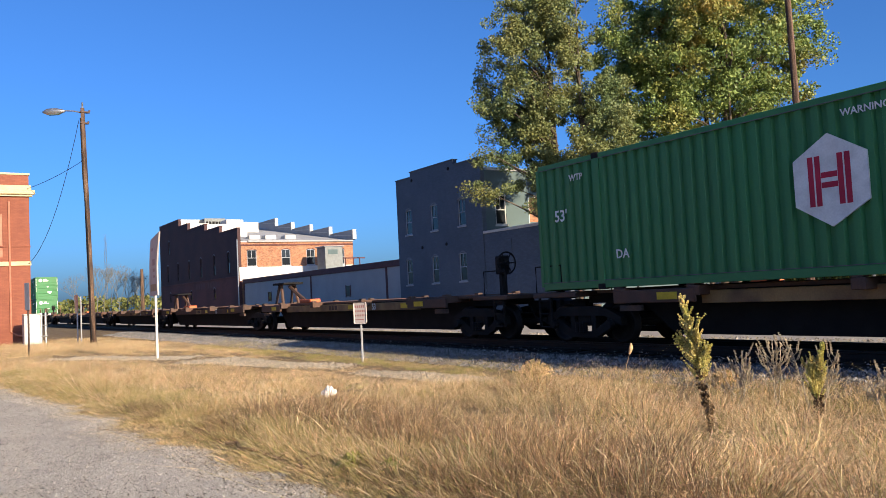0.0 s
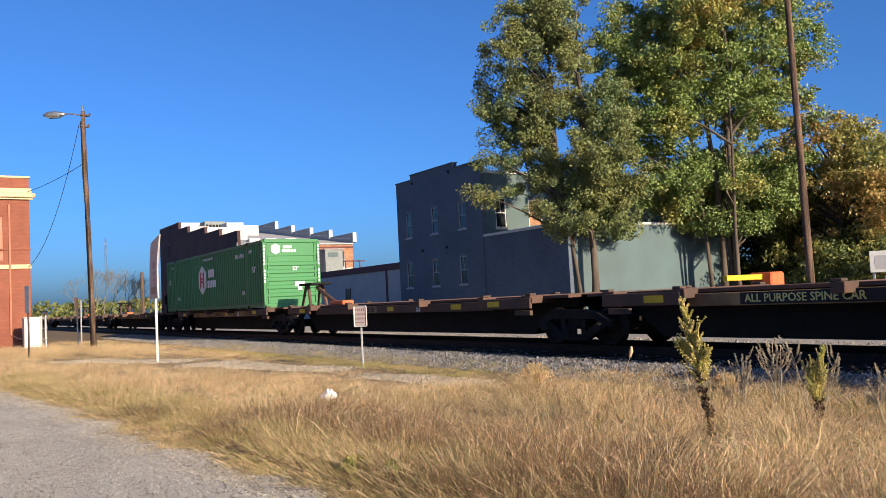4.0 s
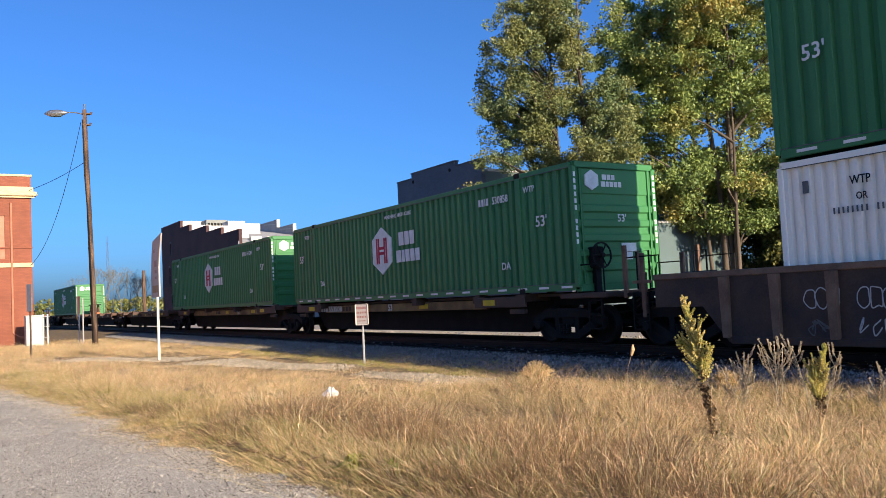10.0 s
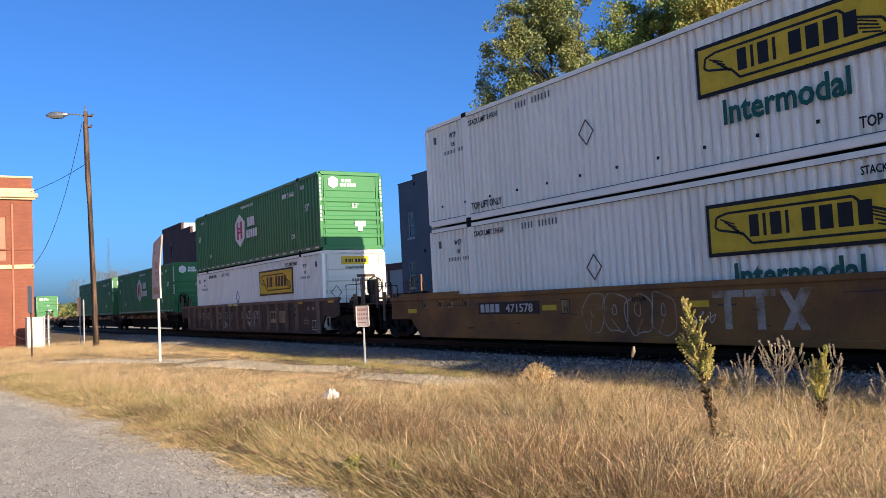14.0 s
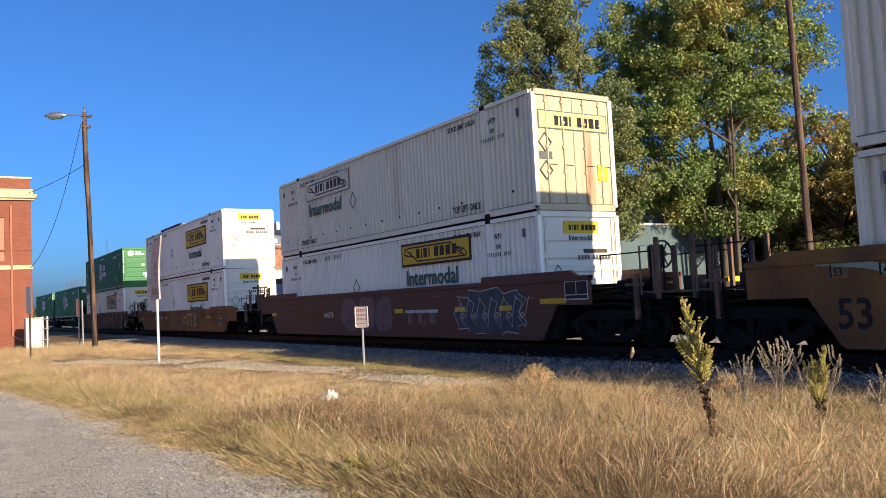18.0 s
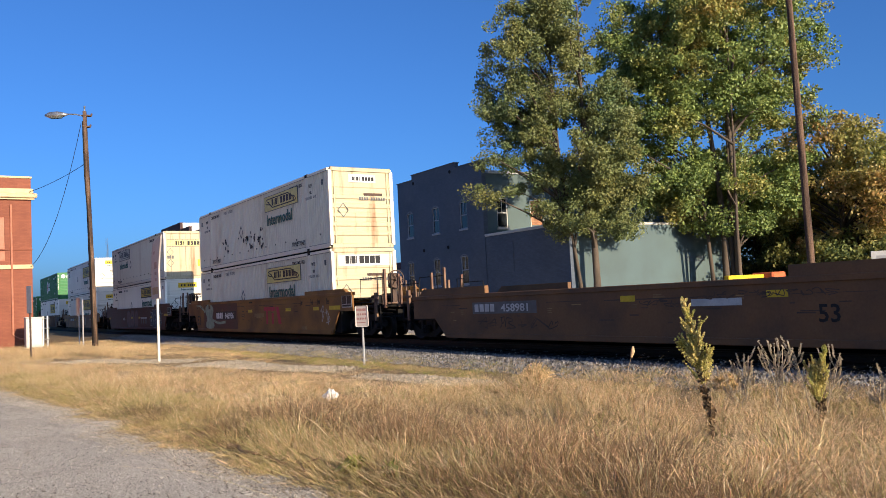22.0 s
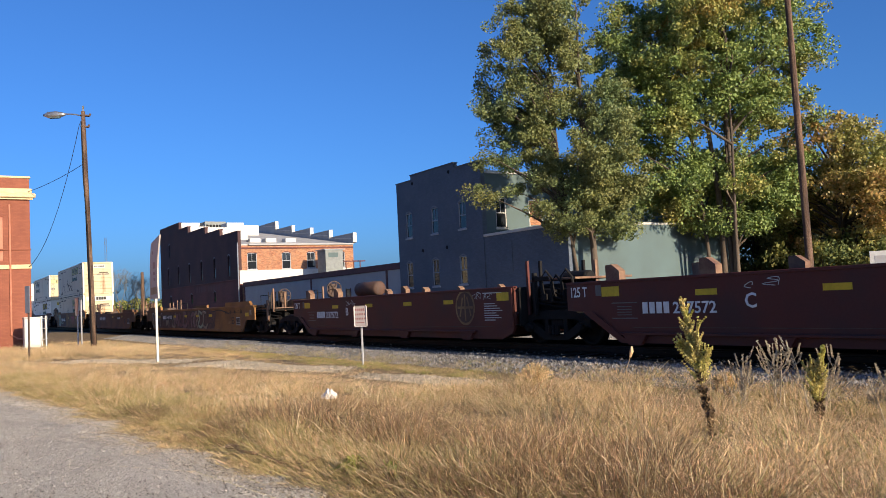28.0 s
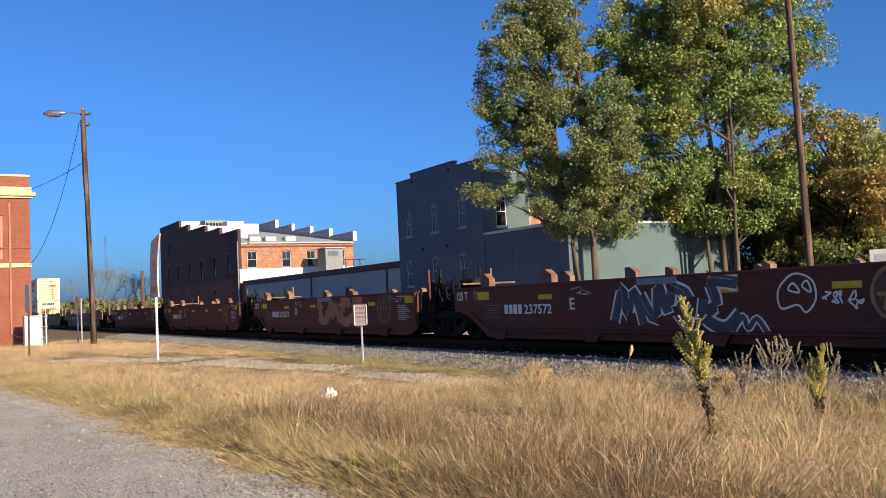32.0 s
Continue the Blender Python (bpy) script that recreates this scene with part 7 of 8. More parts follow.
def hedge(x, y, nx, label, seed, mat, h=3.0, wide=3.0):
    ob = thing("shrub", pose(x, y, 0), label, "shrub", "shrubs at the lot's edge")
    rng = random.Random(seed)
    cl = [(rng.uniform(-nx, nx), rng.uniform(-wide / 2, wide / 2), rng.uniform(0.2, h) * (0.75 + 0.25 * math.sin(k)), rng.uniform(0.5, 0.9)) for k in range(int(nx * 34 * max(1.0, h / 4.0)))]
    leaves("foliage", cl, 55, 0.2, mat, ob, seed)
    tw = Shape()
    for c in cl[::4]:
        tw.tube([(c[0] * 0.9, c[1], -0.1), c[:3]], [0.04, 0.015], 5, False)
    part("stem", tw, BARK, ob)


for k, (x, y, h) in enumerate(((-39.5, 54.5, 8.2), (-33.0, 52.0, 5.0), (-28.0, 47.5, 4.0), (-33.0, 60.0, 9.0), (-38.0, 60.0, 9.0), (-29.5, 52.0, 4.2))):
    hedge(x, y, 4.6, "dense dark evergreen shrubs behind the lot", 31 + k, LEAF_DEEP, h)


PALE_BARK = material("pale_grey_bark", (0.17, 0.175, 0.165), 0.95, var=0.15, scale=2, fine=25, bump=0.2)


def bare_tree(x, y, h, seed):
    ob = thing("bare_tree", pose(x, y, 0), "leafless grey tree far off beside the line", "tree", "bare trees far off")
    rng = random.Random(seed)
    sh = Shape()

    def grow(p, d, r, n):
        e = p + d
        sh.tube([p, e], [r, r * 0.65], 4, False)
        if n:
            for _ in range(3):
                q = Vector((rng.gauss(0, 1), rng.gauss(0, 1), rng.gauss(0.4, 0.6))).normalized()
                grow(e, (d.normalized() + q * 0.55).normalized() * d.length * rng.uniform(0.6, 0.8), r * 0.62, n - 1)
    grow(Vector((0, 0, -0.1)), Vector((0, 0, h * 0.3)), h * 0.008, 5)
    part("branch", sh, PALE_BARK, ob)


for k, (x, y) in enumerate(((-150, 21.6), (-150, 26), (-150, 28.5), (-155, 31.5), (-152, 30.2), (-160, 29), (-158, 33.5), (-170, 35), (-150, 32.5), (-148, 24.6))):
    bare_tree(x, y, 9.0 + (k * 7 % 4) * 0.7, 40 + k)


def far_woods():
    rng = np.random.default_rng(5)
    cl = []
    for k in range(1500):
        a = rng.random()
        x, y = -230 - 60 * rng.random(), -40 + 420 * a
        cl.append((x, y, 5.5 * rng.random() ** 0.8, 1.6))
    for k in range(700):
        cl.append((-70 + 120 * rng.random(), 90 + 40 * rng.random(), 8 * rng.random(), 1.7))
    ob = leaves("far_woods", cl, 18, 0.9, LEAF_DEEP, None, 9)
    tagged(ob, "distant line of autumn woods", "woods", kind="stuff")


far_woods()


def mast(x, y, h):
    ob = thing("radio_mast", pose(x, y, 0), "thin grey lattice radio mast far off", "mast")
    sh = Shape()
    for a in (0, 2.09, 4.19):
        sh.tube([(0.5 * math.cos(a), 0.5 * math.sin(a), 0), (0.35 * math.cos(a), 0.35 * math.sin(a), h)], 0.04, 4)
    for k in range(int(h / 1.5)):
        a = 2.09 * (k % 3)
        sh.tube([(0.45 * math.cos(a), 0.45 * math.sin(a), k * 1.5), (0.45 * math.cos(a + 2.09), 0.45 * math.sin(a + 2.09), k * 1.5 + 1.5)], 0.04, 4)
    part("lattice", sh, GALV, ob)


mast(-290, 51.2, 27.5)

def boom_lift():
    ob = thing("boom_lift", pose(-28.3, 38.6, 0), "orange work lift with a yellow boom parked in the lot", "machine")
    part("chassis", Shape().box(-0.9, 0.9, -0.6, 1.6, 0.5, 1.0, 0.05), DARK_STEEL, ob)
    part("turret", Shape().box(-0.7, 0.7, 0.4, 1.6, 1.0, 2.15, 0.08), ORANGE, ob)
    part("boom", Shape().box(-0.16, 0.16, -2.6, 1.0, 1.75, 2.05, 0.03), MARK_YELLOW, ob)
    for x in (-0.8, 0.8):
        for y in (-0.3, 1.3):
            part("wheel", Shape().lathe([(0, -0.14), (0.42, -0.14), (0.45, -0.08), (0.45, 0.08), (0.42, 0.14), (0, 0.14)], (x, y, 0.45), "x", 16), DARK_STEEL, ob)


boom_lift()


def notice_board():
    ob = thing("notice_board", pose(-14.6, 26.0, 0, 0, 0, 30), "white notice board on two posts beside the lot", "sign")
    part("panel", Shape().box(-0.1, 1.1, -0.03, 0.03, 1.75, 2.45, 0.01), TRIM_WHITE, ob)
    part("notice_field", Shape().box(0.05, 0.95, -0.036, -0.03, 1.85, 2.3), PANEL, ob)
    for x in (0.0, 1.0):
        part("post", Shape().box(x - 0.04, x + 0.04, 0.03, 0.1, 0, 2.4, 0.01), GALV, ob)


notice_board()


def wire_fence():
    ob = thing("wire_fence", Matrix.Identity(4), "low steel post and rail fence at the lot's edge", "fence")
    for k in range(14):
        part("post", Shape().tube([(-36.5 + k * 2.0, 32.0, 0), (-36.5 + k * 2.0, 32.0, 1.35)], 0.03, 6), GALV, ob)
    for z in (0.7, 1.3):
        part("rail", Shape().tube([(-36.5, 32.0, z), (-10.5, 32.0, z)], 0.022, 6), GALV, ob)


wire_fence()

# ---- tall weeds before the track ----
WEED = material("goldenrod_leaves", (0.5, 0.47, 0.13), 0.6, var=0.1, scale=5, fine=10, bump=0, second=(0.68, 0.55, 0.24), mix=0.55, spread=0.15, island=0.4, through_light=0.35)
STALK = material("dry_brown_stalk", (0.13, 0.085, 0.045), 0.9, var=0.15, scale=6, fine=40, bump=0.2)
SEED = material("grey_seed_heads", (0.5, 0.42, 0.3), 0.9, var=0.15, scale=6, fine=40, bump=0, island=0.3, through_light=0.3)


def goldenrod(x, y, h, label, seed, lean, bare, wide, sprays, spires=()):
    """A bare stalk with dead leaves below, a feathery plume of many upright sprays above; spires: (start, across, rise) of side shoots."""
    ob = thing("weed", pose(x, y, 0), label, "weed", "tall weeds")
    rng = random.Random(seed)

    def axis(f):
        return Vector((lean * f ** 2 + 0.012 * math.sin(f * 9), 0.01 * math.sin(f * 13), h * f))
    st = Shape().tube([axis(k / 10) - Vector((0, 0, 0.05 if k == 0 else 0)) for k in range(11)], [0.013 - 0.001 * k for k in range(11)], 6)
    low = []
    for k in range(46):
        p = axis(rng.uniform(0.1, bare + 0.06))
        low.append((p.x + rng.gauss(0, 0.014), p.y + rng.gauss(0, 0.014), p.z, 0.032))
    cl = []

    def spray(s, e, thick, n=10):
        m = s.lerp(e, 0.5) + Vector((0, 0, -0.12 * (e - s).length))
        st.tube([s, m, e], [0.005, 0.004, 0.002], 4, False)
        for j in range(n):
            f = j / (n - 1)
            q = s.lerp(m, f * 2) if f < 0.5 else m.lerp(e, f * 2 - 1)
            cl.append((q.x, q.y, q.z, thick * (1.1 - 0.75 * f)))
    for k in range(sprays):
        g = (k + rng.random()) / sprays
        s = axis(bare + (0.98 - bare) * g ** 1.25)
        size = wide * (1.1 - 0.95 * g) * rng.uniform(0.4, 1.2) * (0.7 + 0.3 * min(1, g * 6))
        a = rng.random() * 6.283
        spray(s, s + Vector((0.75 * math.cos(a) + lean * 0.5, 0.75 * math.sin(a), 0.85)) * size, 0.024)
    for f, across, rise in spires:
        s = axis(f)
        e = s + Vector((across, rng.uniform(-0.08, 0.08), rise))
        spray(s, e, 0.03, 16)
        for j in range(7):
            q = s.lerp(e, 0.25 + 0.09 * j)
            spray(q, q + Vector((rng.uniform(-0.7, 0.7) + across, rng.uniform(-0.6, 0.6), 0.8)) * 0.1, 0.016, 6)
    for j in range(16):
        q = axis(0.78 + 0.22 * j / 15)
        cl.append((q.x, q.y, q.z, 0.03 - 0.0016 * j))
    part("stalk", st, STALK, ob)
    leaves("dead_leaves", low, 9, 0.04, STALK, ob, seed)
    leaves("leaves", cl, 16, 0.0145, WEED, ob, seed)


def seed_weed(x, y, h, seed, lean):
    """A pale dry weed: a few stems that fork into bare upright branches with fuzzy tips."""
    ob = thing("weed", pose(x, y, 0), "dry pale grey weed with bare branching seed heads", "weed", "tall weeds")
    rng = random.Random(seed)
    st, cl = Shape(), []
    for n in range(2):
        tilt = lean + rng.uniform(-0.3, 0.3)
        root, tip = Vector((0.03 * n, 0, -0.05)), Vector((tilt * h, rng.uniform(-0.15, 0.15) * h, h * (1 - 0.15 * n)))
        st.tube([root, root.lerp(tip, 0.5) + Vector((0.02, 0.01, 0)), tip], [0.008, 0.006, 0.004], 5)
        runs = [(root.lerp(tip, 0.55), tip)]
        for k in range(6):
            s = root.lerp(tip, rng.uniform(0.4, 0.9))
            side = 1 if k % 2 else -1
            L = h * rng.uniform(0.2, 0.42)
            e = s + Vector((side * rng.uniform(0.4, 0.75) + tilt * 0.5, rng.uniform(-0.4, 0.4), 1.0)).normalized() * L
            m = s.lerp(e, 0.5) + Vector((side * 0.03, 0, -0.02))
            st.tube([s, m, e], [0.005, 0.0045, 0.004], 4, False)
            runs.append((m.lerp(s, 0.3), e))
        for s, e in runs:
            for j in range(9):
                q = s.lerp(e, j / 8)
                cl.append((q.x, q.y, q.z, 0.014))
    part("stalk", st, SEED, ob)
    leaves("seed_fluff", cl, 9, 0.014, SEED, ob, seed)


goldenrod(-5.43, 6.52, 1.53, "tall goldenrod gone to seed with yellow-green plumes", 2, -0.27, 0.44, 0.26, 84, ((0.52, -0.36, 0.3), (0.6, -0.3, 0.2), (0.62, 0.1, 0.38), (0.56, 0.16, 0.16)))
goldenrod(-5.52, 8.46, 0.9, "goldenrod with yellow-green plumes", 5, 0.12, 0.3, 0.2, 60, ((0.4, -0.1, 0.42), (0.5, -0.16, 0.25)))
for k, (x, y, h) in enumerate(((-6.85, 8.9, 0.72), (-6.55, 9.1, 0.85), (-6.35, 8.9, 0.85), (-6.05, 9.1, 0.8), (-7.1, 9.2, 0.6), (-4.95, 8.9, 0.6), (-4.7, 8.4, 0.55), (-6.65, 8.5, 0.55), (-5.85, 9.0, 0.75))):
    seed_weed(x, y, h, 60 + k, 0.16 - 0.11 * (k % 4))


def straw_bush(x, y, h, wide, seed):
    """A round bush of thin pale stems that fan from one foot."""
    ob = thing("weed", pose(x, y, 0), "bushy pale dry weed at the gravel's edge", "weed", "tall weeds")
    rng = random.Random(seed)
    st, cl = Shape(), []
    for k in range(110):
        a, r = rng.random() * 6.283, rng.random() ** 0.6
        e = Vector((math.cos(a) * r * wide, math.sin(a) * r * wide, h * (1 - 0.45 * r * r) * rng.uniform(0.7, 1.05)))
        m = e * 0.5 + Vector((0, 0, 0.08))
        st.tube([(0, 0, -0.03), m, e], [0.005, 0.004, 0.003], 4, False)
        cl += [(*(m.lerp(e, j / 5)), 0.03) for j in range(6)]
    part("stalk", st, STRAW, ob)
    leaves("seed_fluff", cl, 9, 0.014, STRAW, ob, seed)


straw_bush(-10.9, 8.75, 0.45, 0.34, 71)
straw_bush(-7.9, 9.9, 0.35, 0.25, 73)


# ---- the train, made up from front to rear ----
SPINE_Z, LOW_Z, HIGH_Z = 1.59, 0.685, 3.595
cars = {}
cars["p"] = spine_car((-103.0, -86.6, -69.0, -51.5, -34.2, -17.4), "brown five-unit spine car, empty, with raised trailer hitches", (1, 0, 1, 0, 1), (1, 0, 1, 1, 0))
cars["a"] = spine_car((-13.4, 3.07, 20.6, 38.2, 55.7, 72.2), "brown five-unit spine car carrying three green containers", (1, 0, 1, 1, 1), (1, 0, 0, 0, 0))
well_car("dark brown well car carrying two green containers", -135.5, -113.0, -134.0, -114.5, 1.35, TTX_RED)
for x, z in ((-132.6, LOW_Z), (-132.6, HIGH_Z), (-14.5, SPINE_Z), (38.15, SPINE_Z), (56.74, SPINE_Z), (77.93, HIGH_Z)):
    c = container("hub", "dark green corrugated steel container with a white six-sided badge", x, z)
    hub_marks(c, {-14.5: "642013", 38.15: "641549", 56.74: "530858", 77.93: "516662"}.get(x, ""))
    if x in (56.74, 77.93):
        reflectors(c)
c = container("white", "white corrugated steel container with a yellow framed mark", 77.93, LOW_Z)
white_marks(c, (1.5, 1.42, 3.75, 1.04), None, top_lift=False)
for z in (LOW_Z, HIGH_Z):
    c = container("white", "white corrugated steel container with a yellow mark and green lettering", 101.6, z)
    white_marks(c, (1.55, 1.44, 3.75, 0.95), (2.05, 0.87, 2.7), top_lift=z > 2)
c = container("doors", "grimy white container with rusty doors and four lock rods", 125.3, HIGH_Z)
white_marks(c, (-5.35, 1.88, 3.65, 0.7), (-5.15, 1.3, 3.25), faded=3)
c = container("white", "white corrugated steel container with a yellow mark and green lettering", 125.3, LOW_Z)
white_marks(c, (1.63, 1.93, 3.65, 0.68), (1.85, 1.38, 3.25), top_lift=False)
c = container("old", "white container with rust streaks and scraped paint", 149.07, HIGH_Z)
white_marks(c, (1.65, 1.97, 3.6, 0.64), (1.85, 1.4, 3.2), faded=1)
rng = random.Random(12)
sh = Shape()
for k in range(46):
    cx = rng.choice((-3.9, -3.7, -1.4, -0.9, -0.6, 0.1, 0.7, 1.1)) + rng.uniform(-0.5, 0.5)
    cz, r = rng.uniform(0.55, 1.35), rng.uniform(0.03, 0.12)
    sh.prism([(cx + r * rng.uniform(0.4, 1) * math.cos(a), cz + 1.3 * r * rng.uniform(0.4, 1) * math.sin(a)) for a in np.arange(0, 6.2, 0.8)], -CW / 2 - 0.003, -CW / 2 + 0.01)
part("scraped_paint", sh, MARK_BLACK, c, "black scrapes through the paint")
c = container("old", "white container with a faded mark and green lettering", 149.07, LOW_Z)
white_marks(c, (1.6, 1.9, 3.65, 0.64), (1.83, 1.33, 3.2), top_lift=False, faded=2)

SIDE = -1.42
cars["c"] = well_car("dark brown ribbed well car loaded with two containers", 75.2, 95.6, 75.6, 95.5, 1.42, CAR_BROWN, ribs=18)
cars["d"] = well_car("ochre well car with white graffiti, loaded with two white containers", 99.4, 119.7, 99.4, 119.5, 1.28, TTX, raised=0.1)
cars["e"] = well_car("red-brown well car with graffiti, loaded with two white containers", 123.2, 143.2, 123.4, 143.4, 1.56, TTX_RED, raised=0.14)
cars["f"] = well_car("ochre and brown well car with sprayed shapes, loaded with white containers", 147.1, 167.0, 147.2, 167.3, 1.56, TTX, raised=0.14)
cars["g"] = well_car("ochre well car, empty", 171.0, 187.1, 171.2, 186.9, 1.28, TTX_DULL, raised=0.2)
cars["h"] = well_car("ochre well car covered in graffiti, empty", 190.85, 210.85, 190.7, 210.9, 1.3, TTX, raised=0.2)
UNITS = ((215.3, 229.1), (231.0, 244.7), (246.65, 260.35), (262.3, 276.0), (277.95, 291.65))
cars["b"] = bnsf_car(UNITS, (214.1, 230.15, 245.8, 261.4, 277.05, 292.8), 1.4)

# markings on the spine cars
for key, x0, spots in (("a", -13.4, (-6.3, 10.15, 27.8, 45.4, 60.2)), ("p", -103.0, (-96.0, -79.0, -61.0, -44.0, -27.0))):
    for x in spots:
        x -= x0
        part("owner_patch", Shape().box(x, x + 0.95, -1.006, -1.0, 0.84, 1.05), SPINE_TAN, cars[key], "faded tan patch with worn letters")
        part("owner_lettering", bars(Shape(), (0.16, 0.16, 0.2), 0.15, (x + 0.12, -1.006, 0.87), 0.08), RUST_STEEL, cars[key])
        write("stencil", "53", 0.28, (x + 3.45, -1.006, 0.85), MARK_WHITE, cars[key])
        for a, w in ((1.68, 0.4), (5.36, 0.5)):
            part("reflector", Shape().box(x + a, x + a + w, -1.008, -1.0, 0.88, 1.02), MARK_YELLOW, cars[key])
part("name_strip", Shape().box(20.6 + 13.4 + 4.4, 20.6 + 13.4 + 8.0, -1.006, -1.0, 0.84, 1.05), MARK_BLACK, cars["a"])
write("name_lettering", "ALL PURPOSE SPINE CAR", 0.2, (20.6 + 13.4 + 4.5, -1.01, 0.88), MARK_CREAM, cars["a"], squeeze=1.0)
reporting(cars["a"], 58.3 + 13.4, 0.86, 2.1, 0.19, -1.0, "553508", MARK_WHITE)
# ribbed car
q = cars["c"]
part("owner_patch", Shape().box(89.0 - 75.6, 90.85 - 75.6, SIDE - 0.004, SIDE, 0.55, 1.02), OWNER_TAN, q)
part("owner_lettering", bars(Shape(), (0.2, 0.2, 0.2), 0.26, (13.5, SIDE - 0.004, 0.7), 0.08), RUST_STEEL, q)
write("stencil", "53", 0.5, (91.1 - 75.6, SIDE - 0.004, 0.66), MARK_BLACK, q)
for a, z, text in ((91.82, 1.0, "20"), (91.82, 0.78, "40"), (92.9, 1.0, "45"), (93.35, 1.0, "48"), (93.85, 1.0, "53")):
    write("stencil", text, 0.2, (a - 75.6, SIDE - 0.096 if a < 92 else SIDE - 0.004, z), MARK_BLACK if a < 92 else MARK_FADED, q)
part("stencil_line", bars(Shape(), (0.5,), 0.02, (92.55 - 75.6, SIDE, 0.5), 0).box(92.55 - 75.6, 92.95 - 75.6, SIDE - 0.004, SIDE, 0.56, 0.58).box(92.55 - 75.6, 93.0 - 75.6, SIDE - 0.004, SIDE, 0.62, 0.64).box(92.55 - 75.6, 92.9 - 75.6, SIDE - 0.004, SIDE, 0.68, 0.7), MARK_FADED, q)
data_panel(q, 93.3 - 75.6, 0.28, SIDE, 0.6, 0.36)
scribble(q, SIDE, 10.5, 12.1, 0.3, 1.1, 3, MARK_PALE, 3)
for k in range(11):
    a = 2.75 + k * 0.875
    if k % 4 == 3:
        scribble(q, SIDE, a, a + 0.55, 0.35, 1.1, 2, MARK_GREY, 100 + k, 0.03)
    else:
        bubble_letters(q, SIDE, a, a + 0.6, 0.72, 1.06, 3, None, MARK_PALE, 110 + k, 0.022, holes=False)
        scribble(q, SIDE, a, a + 0.6, 0.3, 0.62, 3, MARK_PALE if k % 2 else MARK_GREY, 130 + k, 0.025)
part("number_lettering", bars(Shape(), (0.12, 0.12, 0.12, 0.12, -0.1, 0.1, 0.1, 0.1, 0.1, 0.1), 0.09, (8.0, SIDE - 0.038, 1.325), 0.03), MARK_CREAM, q)
yellow_marks(q, (16.6, 19.4), 1.25, SIDE, 0.5, 0.1)
# first ochre car
q, o = cars["d"], 99.4
reporting(q, 104.1 - o, 0.8, 2.25, 0.2, SIDE, "471578", MARK_PALE, MARK_BLACK)
bubble_letters(q, SIDE, 107.9 - o, 110.5 - o, 0.28, 1.15, 4, None, MARK_FADED, 5, 0.03)
scribble(q, SIDE, 110.75 - o, 111.45 - o, 0.52, 0.75, 3, MARK_PALE, 9, 0.02)
mark = Shape().box(111.33 - o, 111.98 - o, SIDE - 0.004, SIDE, 0.98, 1.1).box(111.58 - o, 111.73 - o, SIDE - 0.0042, SIDE, 0.42, 0.98).box(112.02 - o, 112.62 - o, SIDE - 0.004, SIDE, 0.98, 1.1).box(112.24 - o, 112.4 - o, SIDE - 0.0042, SIDE, 0.42, 0.98)
mark.prism([(112.68 - o, 1.1), (112.84 - o, 1.1), (113.22 - o, 0.42), (113.06 - o, 0.42)], SIDE - 0.0044, SIDE).prism([(113.08 - o, 1.1), (113.3 - o, 1.1), (112.9 - o, 0.42), (112.72 - o, 0.42)], SIDE - 0.0046, SIDE)
part("block_lettering", mark, MARK_FADED, q, "faded white block mark")
write("stencil", "53", 0.45, (116.5 - o, SIDE - 0.004, 0.5), MARK_BLACK, q)
data_panel(q, 117.12 - o, 0.48, SIDE, 0.52, 0.34)
size_stencils(q, ((115.6 - o, "40"), (116.3 - o, "45"), (116.8 - o, "48"), (117.55 - o, "53")), 0.96, SIDE)
yellow_marks(q, (100.64 - o, 106.8 - o, 111.0 - o, 115.4 - o), 0.82, SIDE)
boxed_stencils(q, ((101.25 - o, "53"), (102.06 - o, "48"), (102.54 - o, "45"), (103.31 - o, "40")), 0.98, SIDE, SPINE_TAN)
part("plate_frame", Shape().box(107.2 - o, 107.5 - o, SIDE - 0.003, SIDE, 0.74, 1.06), MARK_BLACK, q)
part("plate_patch", Shape().box(107.22 - o, 107.48 - o, SIDE - 0.005, SIDE - 0.002, 0.76, 1.04), SPINE_TAN, q)
write("plate_letter", "H", 0.18, (107.3 - o, SIDE - 0.007, 0.78), MARK_BLACK, q)
write("car_figures", "471578", 0.13, (109.35 - o, SIDE - 0.007, 0.96), MARK_BLACK, q)
side_grime(q, 102.0 - o, 117.5 - o, 0.3, 1.2, SIDE, 41)
# red-brown car
q, o = cars["e"], 123.4
bubble_letters(q, SIDE, 131.0 - o, 134.6 - o, 0.22, 1.42, 3, (MARK_MAUVE,), MARK_SLATE, 6, 0.06)
rg = random.Random(8)
star = []
for k in range(22):
    a = k / 22 * 6.283
    r = 1.0 if k % 2 else 0.72 + 0.2 * rg.random()
    star.append((139.5 - o + 1.6 * r * math.copysign(abs(math.cos(a)) ** 0.7, math.cos(a)), 0.82 + 0.62 * r * math.copysign(abs(math.sin(a)) ** 0.6, math.sin(a))))
part("graffiti_fill", Shape().prism(star, SIDE - 0.003, SIDE + 0.002), MARK_SLATE, q, "dark jagged spray-painted lettering with white outlines")
spikes = [star + [star[0]]]
for k in range(6):
    a = 138.15 + k * 0.5 - o
    spikes.append([(a, 1.15), (a + 0.22, 0.95 + 0.1 * (k % 2)), (a + 0.05, 0.7), (a + 0.3, 0.45), (a + 0.35, 0.85), (a + 0.5, 1.2)])
    spikes.append(rolled([(a + 0.2 + 0.1 * math.cos(t * 1.1) * (1 - t / 9), 0.72 + 0.1 * math.sin(t * 1.1) * (1 - t / 9)) for t in range(8)], False, 3))
sprayed(q, SIDE - 0.005, spikes, 0.026, MARK_PALE)
